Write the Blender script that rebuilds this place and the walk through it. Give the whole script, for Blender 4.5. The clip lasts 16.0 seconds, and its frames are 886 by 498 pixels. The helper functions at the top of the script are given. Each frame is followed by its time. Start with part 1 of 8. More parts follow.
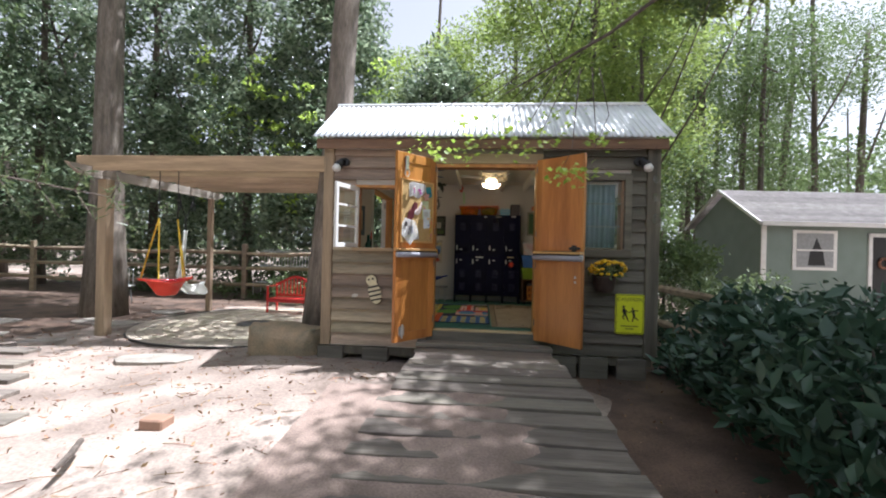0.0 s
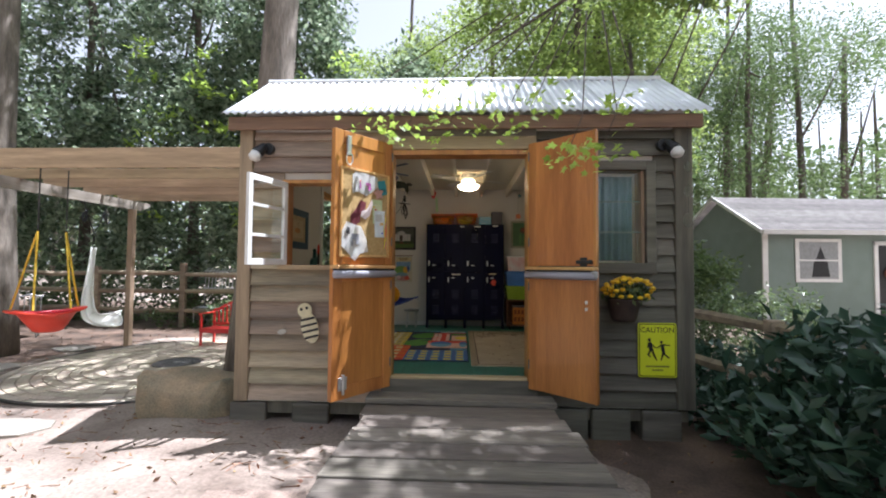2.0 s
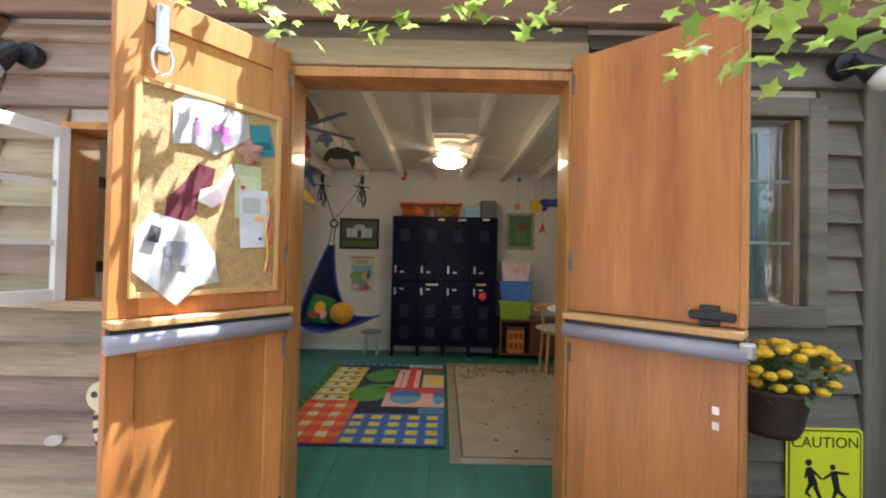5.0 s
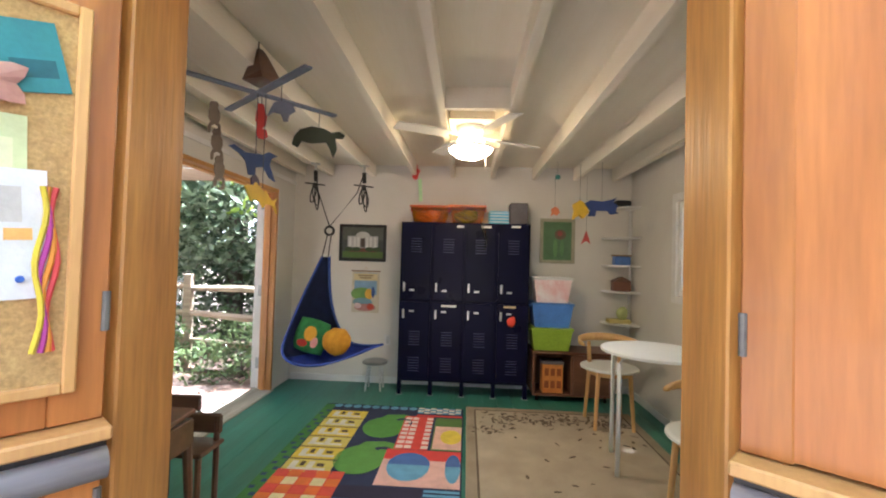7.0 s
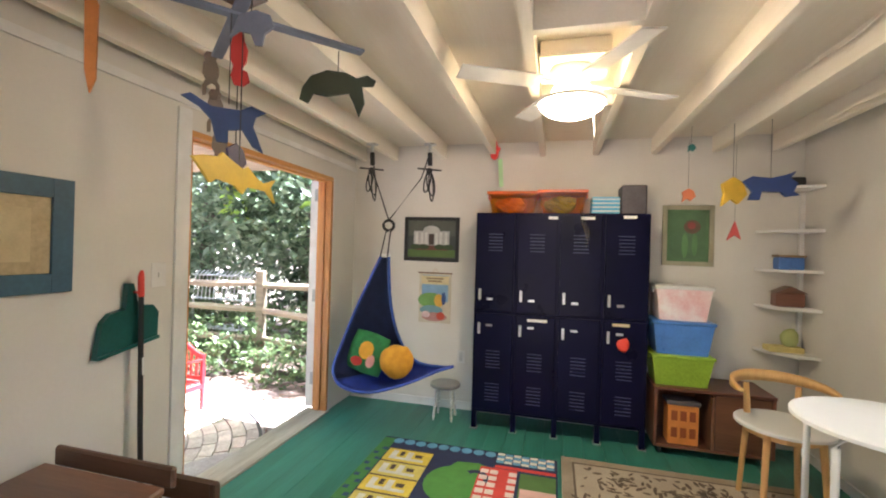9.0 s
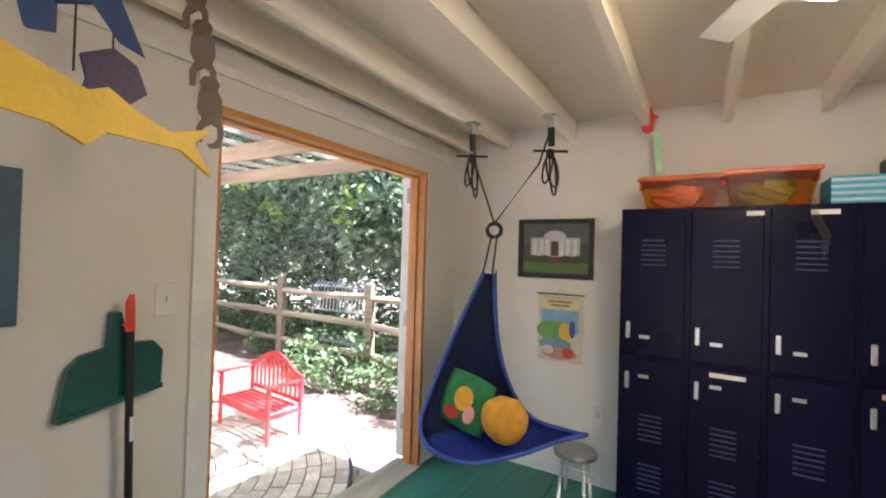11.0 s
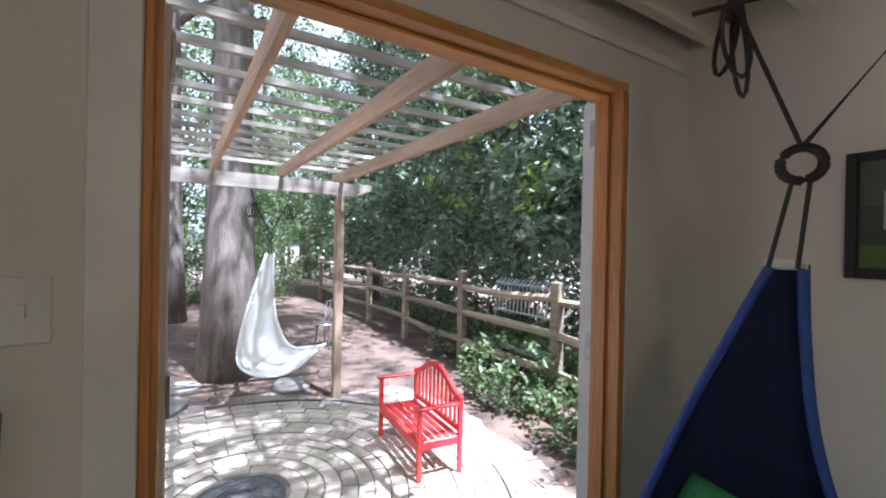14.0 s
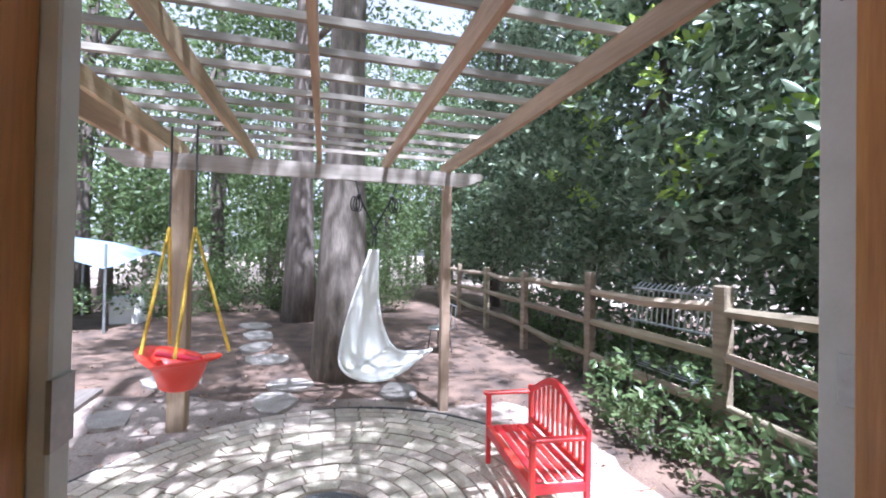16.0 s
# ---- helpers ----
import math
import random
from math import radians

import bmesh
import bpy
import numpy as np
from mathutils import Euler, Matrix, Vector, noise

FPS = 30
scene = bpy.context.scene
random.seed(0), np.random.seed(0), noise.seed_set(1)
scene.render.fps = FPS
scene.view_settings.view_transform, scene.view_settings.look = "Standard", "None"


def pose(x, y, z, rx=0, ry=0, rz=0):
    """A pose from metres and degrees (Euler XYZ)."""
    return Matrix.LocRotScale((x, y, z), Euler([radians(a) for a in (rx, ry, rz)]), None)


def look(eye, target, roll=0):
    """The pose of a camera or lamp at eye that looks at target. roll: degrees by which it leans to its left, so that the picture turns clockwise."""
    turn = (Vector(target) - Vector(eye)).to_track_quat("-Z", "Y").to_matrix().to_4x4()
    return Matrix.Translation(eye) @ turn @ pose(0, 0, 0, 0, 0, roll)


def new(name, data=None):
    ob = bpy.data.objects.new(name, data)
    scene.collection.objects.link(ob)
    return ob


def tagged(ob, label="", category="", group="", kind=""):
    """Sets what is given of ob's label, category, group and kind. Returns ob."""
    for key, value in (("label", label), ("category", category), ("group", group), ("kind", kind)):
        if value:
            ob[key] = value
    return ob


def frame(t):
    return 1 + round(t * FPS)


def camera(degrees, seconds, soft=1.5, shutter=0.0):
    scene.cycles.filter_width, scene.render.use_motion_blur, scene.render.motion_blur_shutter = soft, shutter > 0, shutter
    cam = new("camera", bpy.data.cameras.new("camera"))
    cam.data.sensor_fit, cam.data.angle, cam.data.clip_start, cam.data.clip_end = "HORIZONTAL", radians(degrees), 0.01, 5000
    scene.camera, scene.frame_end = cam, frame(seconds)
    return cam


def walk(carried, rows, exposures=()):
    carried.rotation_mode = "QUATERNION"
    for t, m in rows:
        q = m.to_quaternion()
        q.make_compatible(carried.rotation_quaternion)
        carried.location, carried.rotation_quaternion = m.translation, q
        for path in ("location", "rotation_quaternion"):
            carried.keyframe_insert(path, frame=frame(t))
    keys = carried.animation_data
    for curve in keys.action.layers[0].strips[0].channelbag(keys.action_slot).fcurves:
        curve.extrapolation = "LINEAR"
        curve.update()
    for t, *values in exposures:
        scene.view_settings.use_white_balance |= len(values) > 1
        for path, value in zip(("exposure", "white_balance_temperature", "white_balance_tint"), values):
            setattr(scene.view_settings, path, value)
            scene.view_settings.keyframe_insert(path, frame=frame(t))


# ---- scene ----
cam = camera(91.9, 16.0, soft=2.0)
METRES, EYE, TILT, LEAN, TURN = 8.0, 1.45, 0.0, 0.0, 5.2
ROWS = [
    (0.0, 0.0, 0.0, 0.0, -0.0, 0.04, -1.36),
    (0.5, 0.0065, 0.0431, 0.001, -0.26, 0.42, -1.22),
    (1.0, 0.0103, 0.0834, -0.0007, -0.93, 1.25, -1.16),
    (1.5, 0.0142, 0.1255, -0.0003, -1.89, 1.84, -0.96),
    (2.0, 0.0207, 0.1674, 0.0005, -2.74, 2.23, -0.46),
    (2.5, 0.0254, 0.206, 0.0034, -3.42, 2.44, -0.27),
    (3.0, 0.028, 0.2498, 0.0071, -4.19, 1.86, -0.53),
    (3.5, 0.0317, 0.2905, 0.011, -4.8, 1.33, -0.92),
    (4.0, 0.0369, 0.3304, 0.0174, -5.21, 0.79, -1.18),
    (6.5, 0.0605, 0.4947, 0.0371, -3.43, 1.32, -1.58),
    (7.0, 0.0637, 0.5237, 0.0404, -1.97, 1.44, -1.64),
    (7.5, 0.0691, 0.5521, 0.0433, 0.21, 1.33, -1.05),
    (8.0, 0.0711, 0.579, 0.0466, 2.87, 0.87, -0.98),
    (8.5, 0.0702, 0.607, 0.0484, 5.97, 0.2, -1.28),
]
PATIO_ROWS = [
    (11, (-0.153, 5.981, 1.866), (-1.193, 7.689, 1.896), 1.65),
    (11.5, (-0.212, 6.207, 1.861), (-1.386, 7.827, 1.882), 0.75),
    (12, (-0.308, 6.390, 1.856), (-1.607, 7.912, 1.861), 0.24),
    (12.5, (-0.431, 6.579, 1.857), (-1.844, 7.995, 1.840), -0.12),
    (13, (-0.554, 6.727, 1.842), (-2.072, 8.029, 1.816), 0.09),
    (13.5, (-0.675, 6.896, 1.826), (-2.290, 8.076, 1.806), 0.60),
    (14, (-0.788, 7.016, 1.804), (-2.485, 8.073, 1.798), 1.12),
    (14.5, (-0.937, 7.128, 1.770), (-2.708, 8.058, 1.778), 1.49),
    (15, (-1.063, 7.215, 1.744), (-2.896, 8.016, 1.764), 1.66),
    (15.5, (-1.192, 7.306, 1.705), (-3.078, 7.971, 1.735), 1.56),
    (16, (-1.317, 7.395, 1.658), (-3.244, 7.928, 1.686), 1.07),
]
walk(cam, [(t, pose(0, 0, EYE, TILT, LEAN, TURN) @ pose(METRES * x, METRES * y, METRES * z, 90 + pitch, roll, yaw)) for t, x, y, z, yaw, pitch, roll in ROWS] + [(t, look(eye, aim, roll)) for t, eye, aim, roll in PATIO_ROWS],
     [(0, 1.18, 5700, 14), (4.2, 1.98, 5500, 15), (6.3, 2.88, 5450, 17), (8.7, 3.62, 5400, 17), (11, 3.38, 5250, 17), (12.5, 2.86, 5150, 17), (14, 2.1, 5050, 18), (16, 1.9, 5100, 20)])


# ---- world, sun ----
world = bpy.data.worlds.new("world")
scene.world = world
world.use_nodes = True
wn = world.node_tree.nodes
sky = wn.new("ShaderNodeTexSky")
sky.sky_type, sky.sun_disc = "NISHITA", False
sky.dust_density, sky.ozone_density, sky.air_density = 2.0, 1.0, 1.0
SUN_FROM = Vector((0.42, 0.125, 1.0)).normalized()
sky.sun_elevation = math.asin(SUN_FROM.z)
sky.sun_rotation = math.atan2(SUN_FROM.x, SUN_FROM.y)
haze = wn.new("ShaderNodeHueSaturation")
haze.inputs["Saturation"].default_value, haze.inputs["Value"].default_value = 0.12, 1.34
world.node_tree.links.new(sky.outputs[0], haze.inputs["Color"])
world.node_tree.links.new(haze.outputs[0], wn["Background"].inputs[0])
wn["Background"].inputs[1].default_value = 0.076
sun = new("sun", bpy.data.lights.new("sun", "SUN"))
sun.data.energy, sun.data.angle, sun.data.color = 5.0, radians(0.6), (1.0, 0.97, 0.92)
sun.matrix_basis = look(SUN_FROM * 40, (0, 0, 0))


# ---- materials ----
def mat(name, c1, c2=None, rough=0.6, metal=0.0, scale=6.0, stretch=(1, 1, 1), bump=0.15, rnd=0.12, fine=60.0, stain=0.25, coat=0.0, per_island=False, knots=0.0):
    """A surface with broad mottling, fine grain, relief, and a small change from piece to piece."""
    m = bpy.data.materials.new(name)
    m.use_nodes = True
    n, l = m.node_tree.nodes, m.node_tree.links
    p = n["Principled BSDF"]
    c2 = c2 or tuple(v * 0.7 for v in c1)
    tc, mp = n.new("ShaderNodeTexCoord"), n.new("ShaderNodeMapping")
    mp.inputs["Scale"].default_value = stretch
    l.new(tc.outputs["Object"], mp.inputs[0])
    oi = n.new("ShaderNodeObjectInfo")
    geo = n.new("ShaderNodeNewGeometry")
    ran = geo.outputs["Random Per Island"] if per_island else oi.outputs["Random"]
    off = n.new("ShaderNodeVectorMath")
    off.operation = "MULTIPLY_ADD"
    cmb = n.new("ShaderNodeCombineXYZ")
    for i in range(3):
        l.new(ran, cmb.inputs[i])
    l.new(cmb.outputs[0], off.inputs[0])
    off.inputs[1].default_value = (7.3, 5.1, 9.7)
    l.new(mp.outputs[0], off.inputs[2])
    a, b = n.new("ShaderNodeTexNoise"), n.new("ShaderNodeTexNoise")
    for t, s, d in ((a, scale, 6), (b, fine, 3)):
        l.new(off.outputs[0], t.inputs["Vector"])
        t.inputs["Scale"].default_value, t.inputs["Detail"].default_value = s, d
    ramp = n.new("ShaderNodeValToRGB")
    ramp.color_ramp.elements[0].position, ramp.color_ramp.elements[1].position = 0.32, 0.68
    ramp.color_ramp.elements[0].color, ramp.color_ramp.elements[1].color = (*c2, 1), (*c1, 1)
    l.new(a.outputs[0], ramp.inputs[0])
    mul = n.new("ShaderNodeMix")
    mul.data_type, mul.blend_type = "RGBA", "OVERLAY"
    mul.inputs["Factor"].default_value = stain
    l.new(ramp.outputs[0], mul.inputs["A"])
    l.new(b.outputs[0], mul.inputs["B"])
    tint = mul.outputs["Result"]
    if knots:
        vo, kr, km = n.new("ShaderNodeTexVoronoi"), n.new("ShaderNodeMapRange"), n.new("ShaderNodeMix")
        vo.inputs["Scale"].default_value = knots
        l.new(off.outputs[0], vo.inputs["Vector"])
        kr.inputs["From Min"].default_value, kr.inputs["From Max"].default_value = 0.03, 0.11
        l.new(vo.outputs["Distance"], kr.inputs["Value"])
        km.data_type = "RGBA"
        km.inputs["A"].default_value = (*(v * 0.35 for v in c2), 1)
        l.new(kr.outputs[0], km.inputs["Factor"])
        l.new(tint, km.inputs["B"])
        tint = km.outputs["Result"]
    hsv = n.new("ShaderNodeHueSaturation")
    mr = n.new("ShaderNodeMapRange")
    mr.inputs["To Min"].default_value, mr.inputs["To Max"].default_value = 1 - rnd, 1 + rnd
    l.new(ran, mr.inputs["Value"])
    l.new(mr.outputs[0], hsv.inputs["Value"])
    hu, wob = n.new("ShaderNodeMapRange"), n.new("ShaderNodeMath")
    wob.operation = "FRACT"
    mu = n.new("ShaderNodeMath")
    mu.operation, mu.inputs[1].default_value = "MULTIPLY", 17.3
    l.new(ran, mu.inputs[0])
    l.new(mu.outputs[0], wob.inputs[0])
    l.new(wob.outputs[0], hu.inputs["Value"])
    hu.inputs["To Min"].default_value, hu.inputs["To Max"].default_value = 0.5 - 0.08 * rnd, 0.5 + 0.06 * rnd
    l.new(hu.outputs[0], hsv.inputs["Hue"])
    l.new(tint, hsv.inputs["Color"])
    l.new(hsv.outputs[0], p.inputs["Base Color"])
    p.inputs["Metallic"].default_value = metal
    rr = n.new("ShaderNodeMapRange")
    rr.inputs["To Min"].default_value, rr.inputs["To Max"].default_value = max(rough - 0.1, 0.03), min(rough + 0.12, 1)
    l.new(a.outputs[0], rr.inputs["Value"])
    l.new(rr.outputs[0], p.inputs["Roughness"])
    p.inputs["Coat Weight"].default_value = coat
    if bump:
        bp = n.new("ShaderNodeBump")
        bp.inputs["Strength"].default_value, bp.inputs["Distance"].default_value = bump, 0.01
        add = n.new("ShaderNodeMath")
        l.new(a.outputs[0], add.inputs[0])
        l.new(b.outputs[0], add.inputs[1])
        l.new(add.outputs[0], bp.inputs["Height"])
        l.new(bp.outputs[0], p.inputs["Normal"])
    return m


def leaf_mat(name, c1, c2, rough=0.4, through_light=0.35):
    m = bpy.data.materials.new(name)
    m.use_nodes = True
    n, l = m.node_tree.nodes, m.node_tree.links
    p = n["Principled BSDF"]
    geo, ramp = n.new("ShaderNodeNewGeometry"), n.new("ShaderNodeValToRGB")
    ramp.color_ramp.elements[0].color, ramp.color_ramp.elements[1].color = (*c1, 1), (*c2, 1)
    l.new(geo.outputs["Random Per Island"], ramp.inputs[0])
    l.new(ramp.outputs[0], p.inputs["Base Color"])
    p.inputs["Roughness"].default_value = rough
    tr, mix = n.new("ShaderNodeBsdfTranslucent"), n.new("ShaderNodeMixShader")
    hs = n.new("ShaderNodeHueSaturation")
    hs.inputs["Value"].default_value, hs.inputs["Saturation"].default_value = 1.9, 0.95
    l.new(ramp.outputs[0], hs.inputs["Color"])
    l.new(hs.outputs[0], tr.inputs[0])
    mix.inputs[0].default_value = through_light
    l.new(p.outputs[0], mix.inputs[1])
    l.new(tr.outputs[0], mix.inputs[2])
    l.new(mix.outputs[0], n["Material Output"].inputs[0])
    return m


def glow(name, c, s):
    m = bpy.data.materials.new(name)
    m.use_nodes = True
    p = m.node_tree.nodes["Principled BSDF"]
    p.inputs["Base Color"].default_value = (0.9, 0.88, 0.8, 1)
    p.inputs["Emission Color"].default_value, p.inputs["Emission Strength"].default_value = (*c, 1), s
    return m


def glass(name, tint=(0.95, 0.98, 0.97), rough=0.02):
    m = bpy.data.materials.new(name)
    m.use_nodes = True
    n, l = m.node_tree.nodes, m.node_tree.links
    tr, gl, mix, fr, pw = (n.new("ShaderNode" + k) for k in ("BsdfTransparent", "BsdfGlossy", "MixShader", "LayerWeight", "Math"))
    tr.inputs[0].default_value = (*tint, 1)
    gl.inputs["Roughness"].default_value = rough
    pw.operation = "MULTIPLY_ADD"
    pw.inputs[1].default_value, pw.inputs[2].default_value = 0.35, 0.03
    fr.inputs[0].default_value = 0.25
    l.new(fr.outputs["Facing"], pw.inputs[0])
    l.new(pw.outputs[0], mix.inputs[0])
    l.new(tr.outputs[0], mix.inputs[1])
    l.new(gl.outputs[0], mix.inputs[2])
    l.new(mix.outputs[0], n["Material Output"].inputs[0])
    return m


GX, GY, GZ = (0.12, 1.4, 1.4), (1.4, 0.12, 1.4), (1.4, 1.4, 0.12)
M = {
    "dirt": mat("dirt", (0.40, 0.325, 0.27), (0.16, 0.12, 0.095), 0.95, scale=1.3, bump=0.6, fine=38, stain=0.55, rnd=0),
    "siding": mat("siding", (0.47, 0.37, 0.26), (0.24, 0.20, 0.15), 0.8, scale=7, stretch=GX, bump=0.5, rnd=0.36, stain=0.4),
    # duller, dirtier copy of siding, with shade put into its colour
    "siding_dark_shade": mat("siding_dark_shade", (0.20, 0.185, 0.145), (0.10, 0.092, 0.072), 0.85, scale=9, stretch=GX, bump=0.4, rnd=0.22),
    "post_wood": mat("post_wood", (0.44, 0.33, 0.21), (0.27, 0.20, 0.13), 0.75, scale=9, stretch=GZ, bump=0.3, rnd=0.15, knots=2.2),
    "beam_x": mat("beam_x", (0.50, 0.375, 0.225), (0.31, 0.23, 0.135), 0.8, scale=9, stretch=GX, bump=0.3, rnd=0.18, knots=2.4),
    "beam_y": mat("beam_y", (0.44, 0.395, 0.32), (0.27, 0.24, 0.19), 0.8, scale=9, stretch=GY, bump=0.3, rnd=0.18),
    "fascia": mat("fascia", (0.27, 0.165, 0.10), (0.15, 0.09, 0.06), 0.8, scale=9, stretch=GX, bump=0.3, rnd=0.1),
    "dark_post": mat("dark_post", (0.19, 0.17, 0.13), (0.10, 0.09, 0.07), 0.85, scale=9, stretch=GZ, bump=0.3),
    "board": mat("board", (0.235, 0.205, 0.165), (0.12, 0.10, 0.082), 0.85, scale=7, stretch=GX, bump=0.5, rnd=0.22, stain=0.5),
    "door_wood": mat("door_wood", (0.58, 0.25, 0.057), (0.35, 0.13, 0.027), 0.42, scale=5, stretch=GZ, bump=0.1, rnd=0.06, coat=0.2, knots=1.6),
    "jamb": mat("jamb", (0.64, 0.31, 0.08), (0.38, 0.16, 0.04), 0.45, scale=6, stretch=GZ, bump=0.18, rnd=0.12, coat=0.15, knots=3.2, stain=0.4),
    "jamb_y": mat("jamb_y", (0.68, 0.34, 0.085), (0.50, 0.215, 0.05), 0.45, scale=6, stretch=GY, bump=0.12, rnd=0.08),
    "white_wall": mat("white_wall", (0.71, 0.685, 0.625), (0.65, 0.62, 0.56), 0.6, scale=2.2, bump=0.06, stain=0.06, rnd=0.0),
    "white_trim": mat("white_trim", (0.80, 0.79, 0.76), (0.68, 0.67, 0.64), 0.5, scale=5, bump=0.08, stain=0.12, rnd=0.05),
    # off-white paint tinted to cream: the lamp's warm light is in this colour
    "ceil": mat("ceil", (0.86, 0.81, 0.70), (0.79, 0.73, 0.60), 0.65, scale=4, stretch=GY, bump=0.15, stain=0.12, rnd=0.05),
    "green_floor": mat("green_floor", (0.055, 0.235, 0.175), (0.035, 0.165, 0.12), 0.42, scale=5, stretch=GY, bump=0.12, stain=0.2, rnd=0.05),
    "tin": mat("tin", (0.80, 0.81, 0.82), (0.66, 0.67, 0.68), 0.45, metal=0.6, scale=2.2, bump=0.05, stain=0.2),
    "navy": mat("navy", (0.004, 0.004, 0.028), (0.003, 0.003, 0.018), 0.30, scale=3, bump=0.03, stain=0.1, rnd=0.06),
    "steel": mat("steel", (0.75, 0.75, 0.74), (0.55, 0.55, 0.55), 0.3, metal=0.9, scale=9, bump=0.03),
    "grey_metal": mat("grey_metal", (0.42, 0.44, 0.44), (0.33, 0.34, 0.34), 0.4, metal=0.6, scale=9, bump=0.03),
    "black": mat("black", (0.022, 0.022, 0.024), (0.014, 0.014, 0.015), 0.45, scale=9, bump=0.05),
    "blue_cloth": mat("blue_cloth", (0.030, 0.043, 0.125), (0.021, 0.031, 0.09), 0.8, scale=14, bump=0.2, fine=220, rnd=0),
    "blue_edge": mat("blue_edge", (0.05, 0.10, 0.46), None, 0.6, scale=14, bump=0.1),
    "white_cloth": leaf_mat("white_cloth", (0.78, 0.78, 0.75), (0.78, 0.78, 0.75), 0.8, 0.3),
    "red_paint": mat("red_paint", (0.72, 0.05, 0.04), (0.58, 0.035, 0.03), 0.38, scale=8, bump=0.06, stain=0.15, rnd=0.06, coat=0.2),
    "red_plastic": mat("red_plastic", (0.82, 0.04, 0.035), (0.72, 0.03, 0.03), 0.32, scale=4, bump=0.02, stain=0.08),
    "yellow_rope": mat("yellow_rope", (0.80, 0.55, 0.05), (0.6, 0.38, 0.03), 0.7, scale=40, bump=0.3),
    "plush": mat("plush", (0.80, 0.42, 0.025), (0.64, 0.30, 0.015), 0.9, scale=18, bump=0.4, fine=160),
    "green_cushion": mat("green_cushion", (0.04, 0.22, 0.06), (0.025, 0.14, 0.04), 0.9, scale=18, bump=0.3, fine=200),
    "cushion_print": mat("cushion_print", (0.75, 0.36, 0.03), (0.5, 0.06, 0.03), 0.9, scale=7, bump=0.2),
    "orange_bin": glass("orange_bin", (1.0, 0.80, 0.30), 0.12),
    "orange_lid": mat("orange_lid", (0.82, 0.19, 0.015), None, 0.35, scale=6, bump=0.02),
    "blue_bin": mat("blue_bin", (0.10, 0.24, 0.68), (0.07, 0.17, 0.52), 0.3, scale=5, bump=0.03),
    "green_bin": mat("green_bin", (0.32, 0.48, 0.035), (0.25, 0.39, 0.03), 0.35, scale=5, bump=0.03),
    "white_bin": mat("white_bin", (0.78, 0.72, 0.70), (0.70, 0.45, 0.44), 0.35, scale=9, bump=0.03),
    "dark_box": mat("dark_box", (0.13, 0.12, 0.13), (0.09, 0.08, 0.09), 0.6, scale=6),
    "stripe_blue": mat("stripe_blue", (0.10, 0.42, 0.66), (0.07, 0.32, 0.55), 0.6, scale=6),
    "brown_wood": mat("brown_wood", (0.20, 0.085, 0.045), (0.12, 0.05, 0.03), 0.4, scale=6, stretch=GX, bump=0.1, coat=0.2),
    "desk_wood": mat("desk_wood", (0.17, 0.085, 0.045), (0.09, 0.045, 0.025), 0.38, scale=6, stretch=GX, bump=0.12, coat=0.25),
    "birch": mat("birch", (0.66, 0.40, 0.15), (0.56, 0.32, 0.11), 0.45, scale=6, stretch=GZ, bump=0.06, rnd=0.06),
    "white_lam": mat("white_lam", (0.80, 0.81, 0.80), (0.75, 0.76, 0.75), 0.32, scale=4, bump=0.02, stain=0.05),
    "jute": mat("jute", (0.47, 0.40, 0.29), (0.37, 0.31, 0.22), 0.95, scale=4, bump=0.4, fine=150, stain=0.35, rnd=0.04),
    "jute_mark": mat("jute_mark", (0.16, 0.12, 0.085), (0.11, 0.08, 0.055), 0.95, scale=9, bump=0.3, fine=150),
    "cork": mat("cork", (0.55, 0.36, 0.16), (0.44, 0.27, 0.11), 0.9, scale=30, bump=0.25, fine=160, stain=0.45),
    "paper": mat("paper", (0.84, 0.83, 0.80), (0.78, 0.77, 0.74), 0.7, scale=7, bump=0.03),
    "teal_plastic": mat("teal_plastic", (0.014, 0.10, 0.09), (0.010, 0.08, 0.07), 0.35, scale=5, bump=0.02),
    "blue_frame": mat("blue_frame", (0.05, 0.115, 0.18), (0.035, 0.085, 0.14), 0.5, scale=8, bump=0.1),
    "tan_mat": mat("tan_mat", (0.56, 0.46, 0.28), (0.48, 0.38, 0.22), 0.8, scale=5, bump=0.03),
    "bark": mat("bark", (0.25, 0.21, 0.172), (0.12, 0.10, 0.08), 0.95, scale=5, stretch=(2.2, 2.2, 0.35), bump=1.0, fine=30, stain=0.6),
    "bark_dark": mat("bark_dark", (0.16, 0.13, 0.105), (0.085, 0.07, 0.055), 0.95, scale=5, stretch=(2.2, 2.2, 0.35), bump=1.0, fine=30, stain=0.6, per_island=True),
    "brick": mat("brick", (0.57, 0.49, 0.37), (0.41, 0.345, 0.26), 0.85, scale=9, bump=0.4, rnd=0.22, stain=0.45),
    "stone": mat("stone", (0.37, 0.33, 0.28), (0.24, 0.21, 0.18), 0.9, scale=5, bump=0.6, rnd=0.15, stain=0.45),
    "rock": mat("rock", (0.44, 0.32, 0.20), (0.22, 0.20, 0.14), 0.9, scale=3.5, bump=0.9, stain=0.5),
    "iron": mat("iron", (0.20, 0.195, 0.185), (0.12, 0.115, 0.11), 0.6, metal=0.5, scale=12, bump=0.3),
    "grey_paint": mat("grey_paint", (0.215, 0.27, 0.235), (0.185, 0.235, 0.20), 0.6, scale=2.5, bump=0.08, stain=0.12, rnd=0.06),
    "shingle": mat("shingle", (0.37, 0.34, 0.325), (0.25, 0.23, 0.22), 0.95, scale=6, bump=0.5, rnd=0.2, stain=0.5),
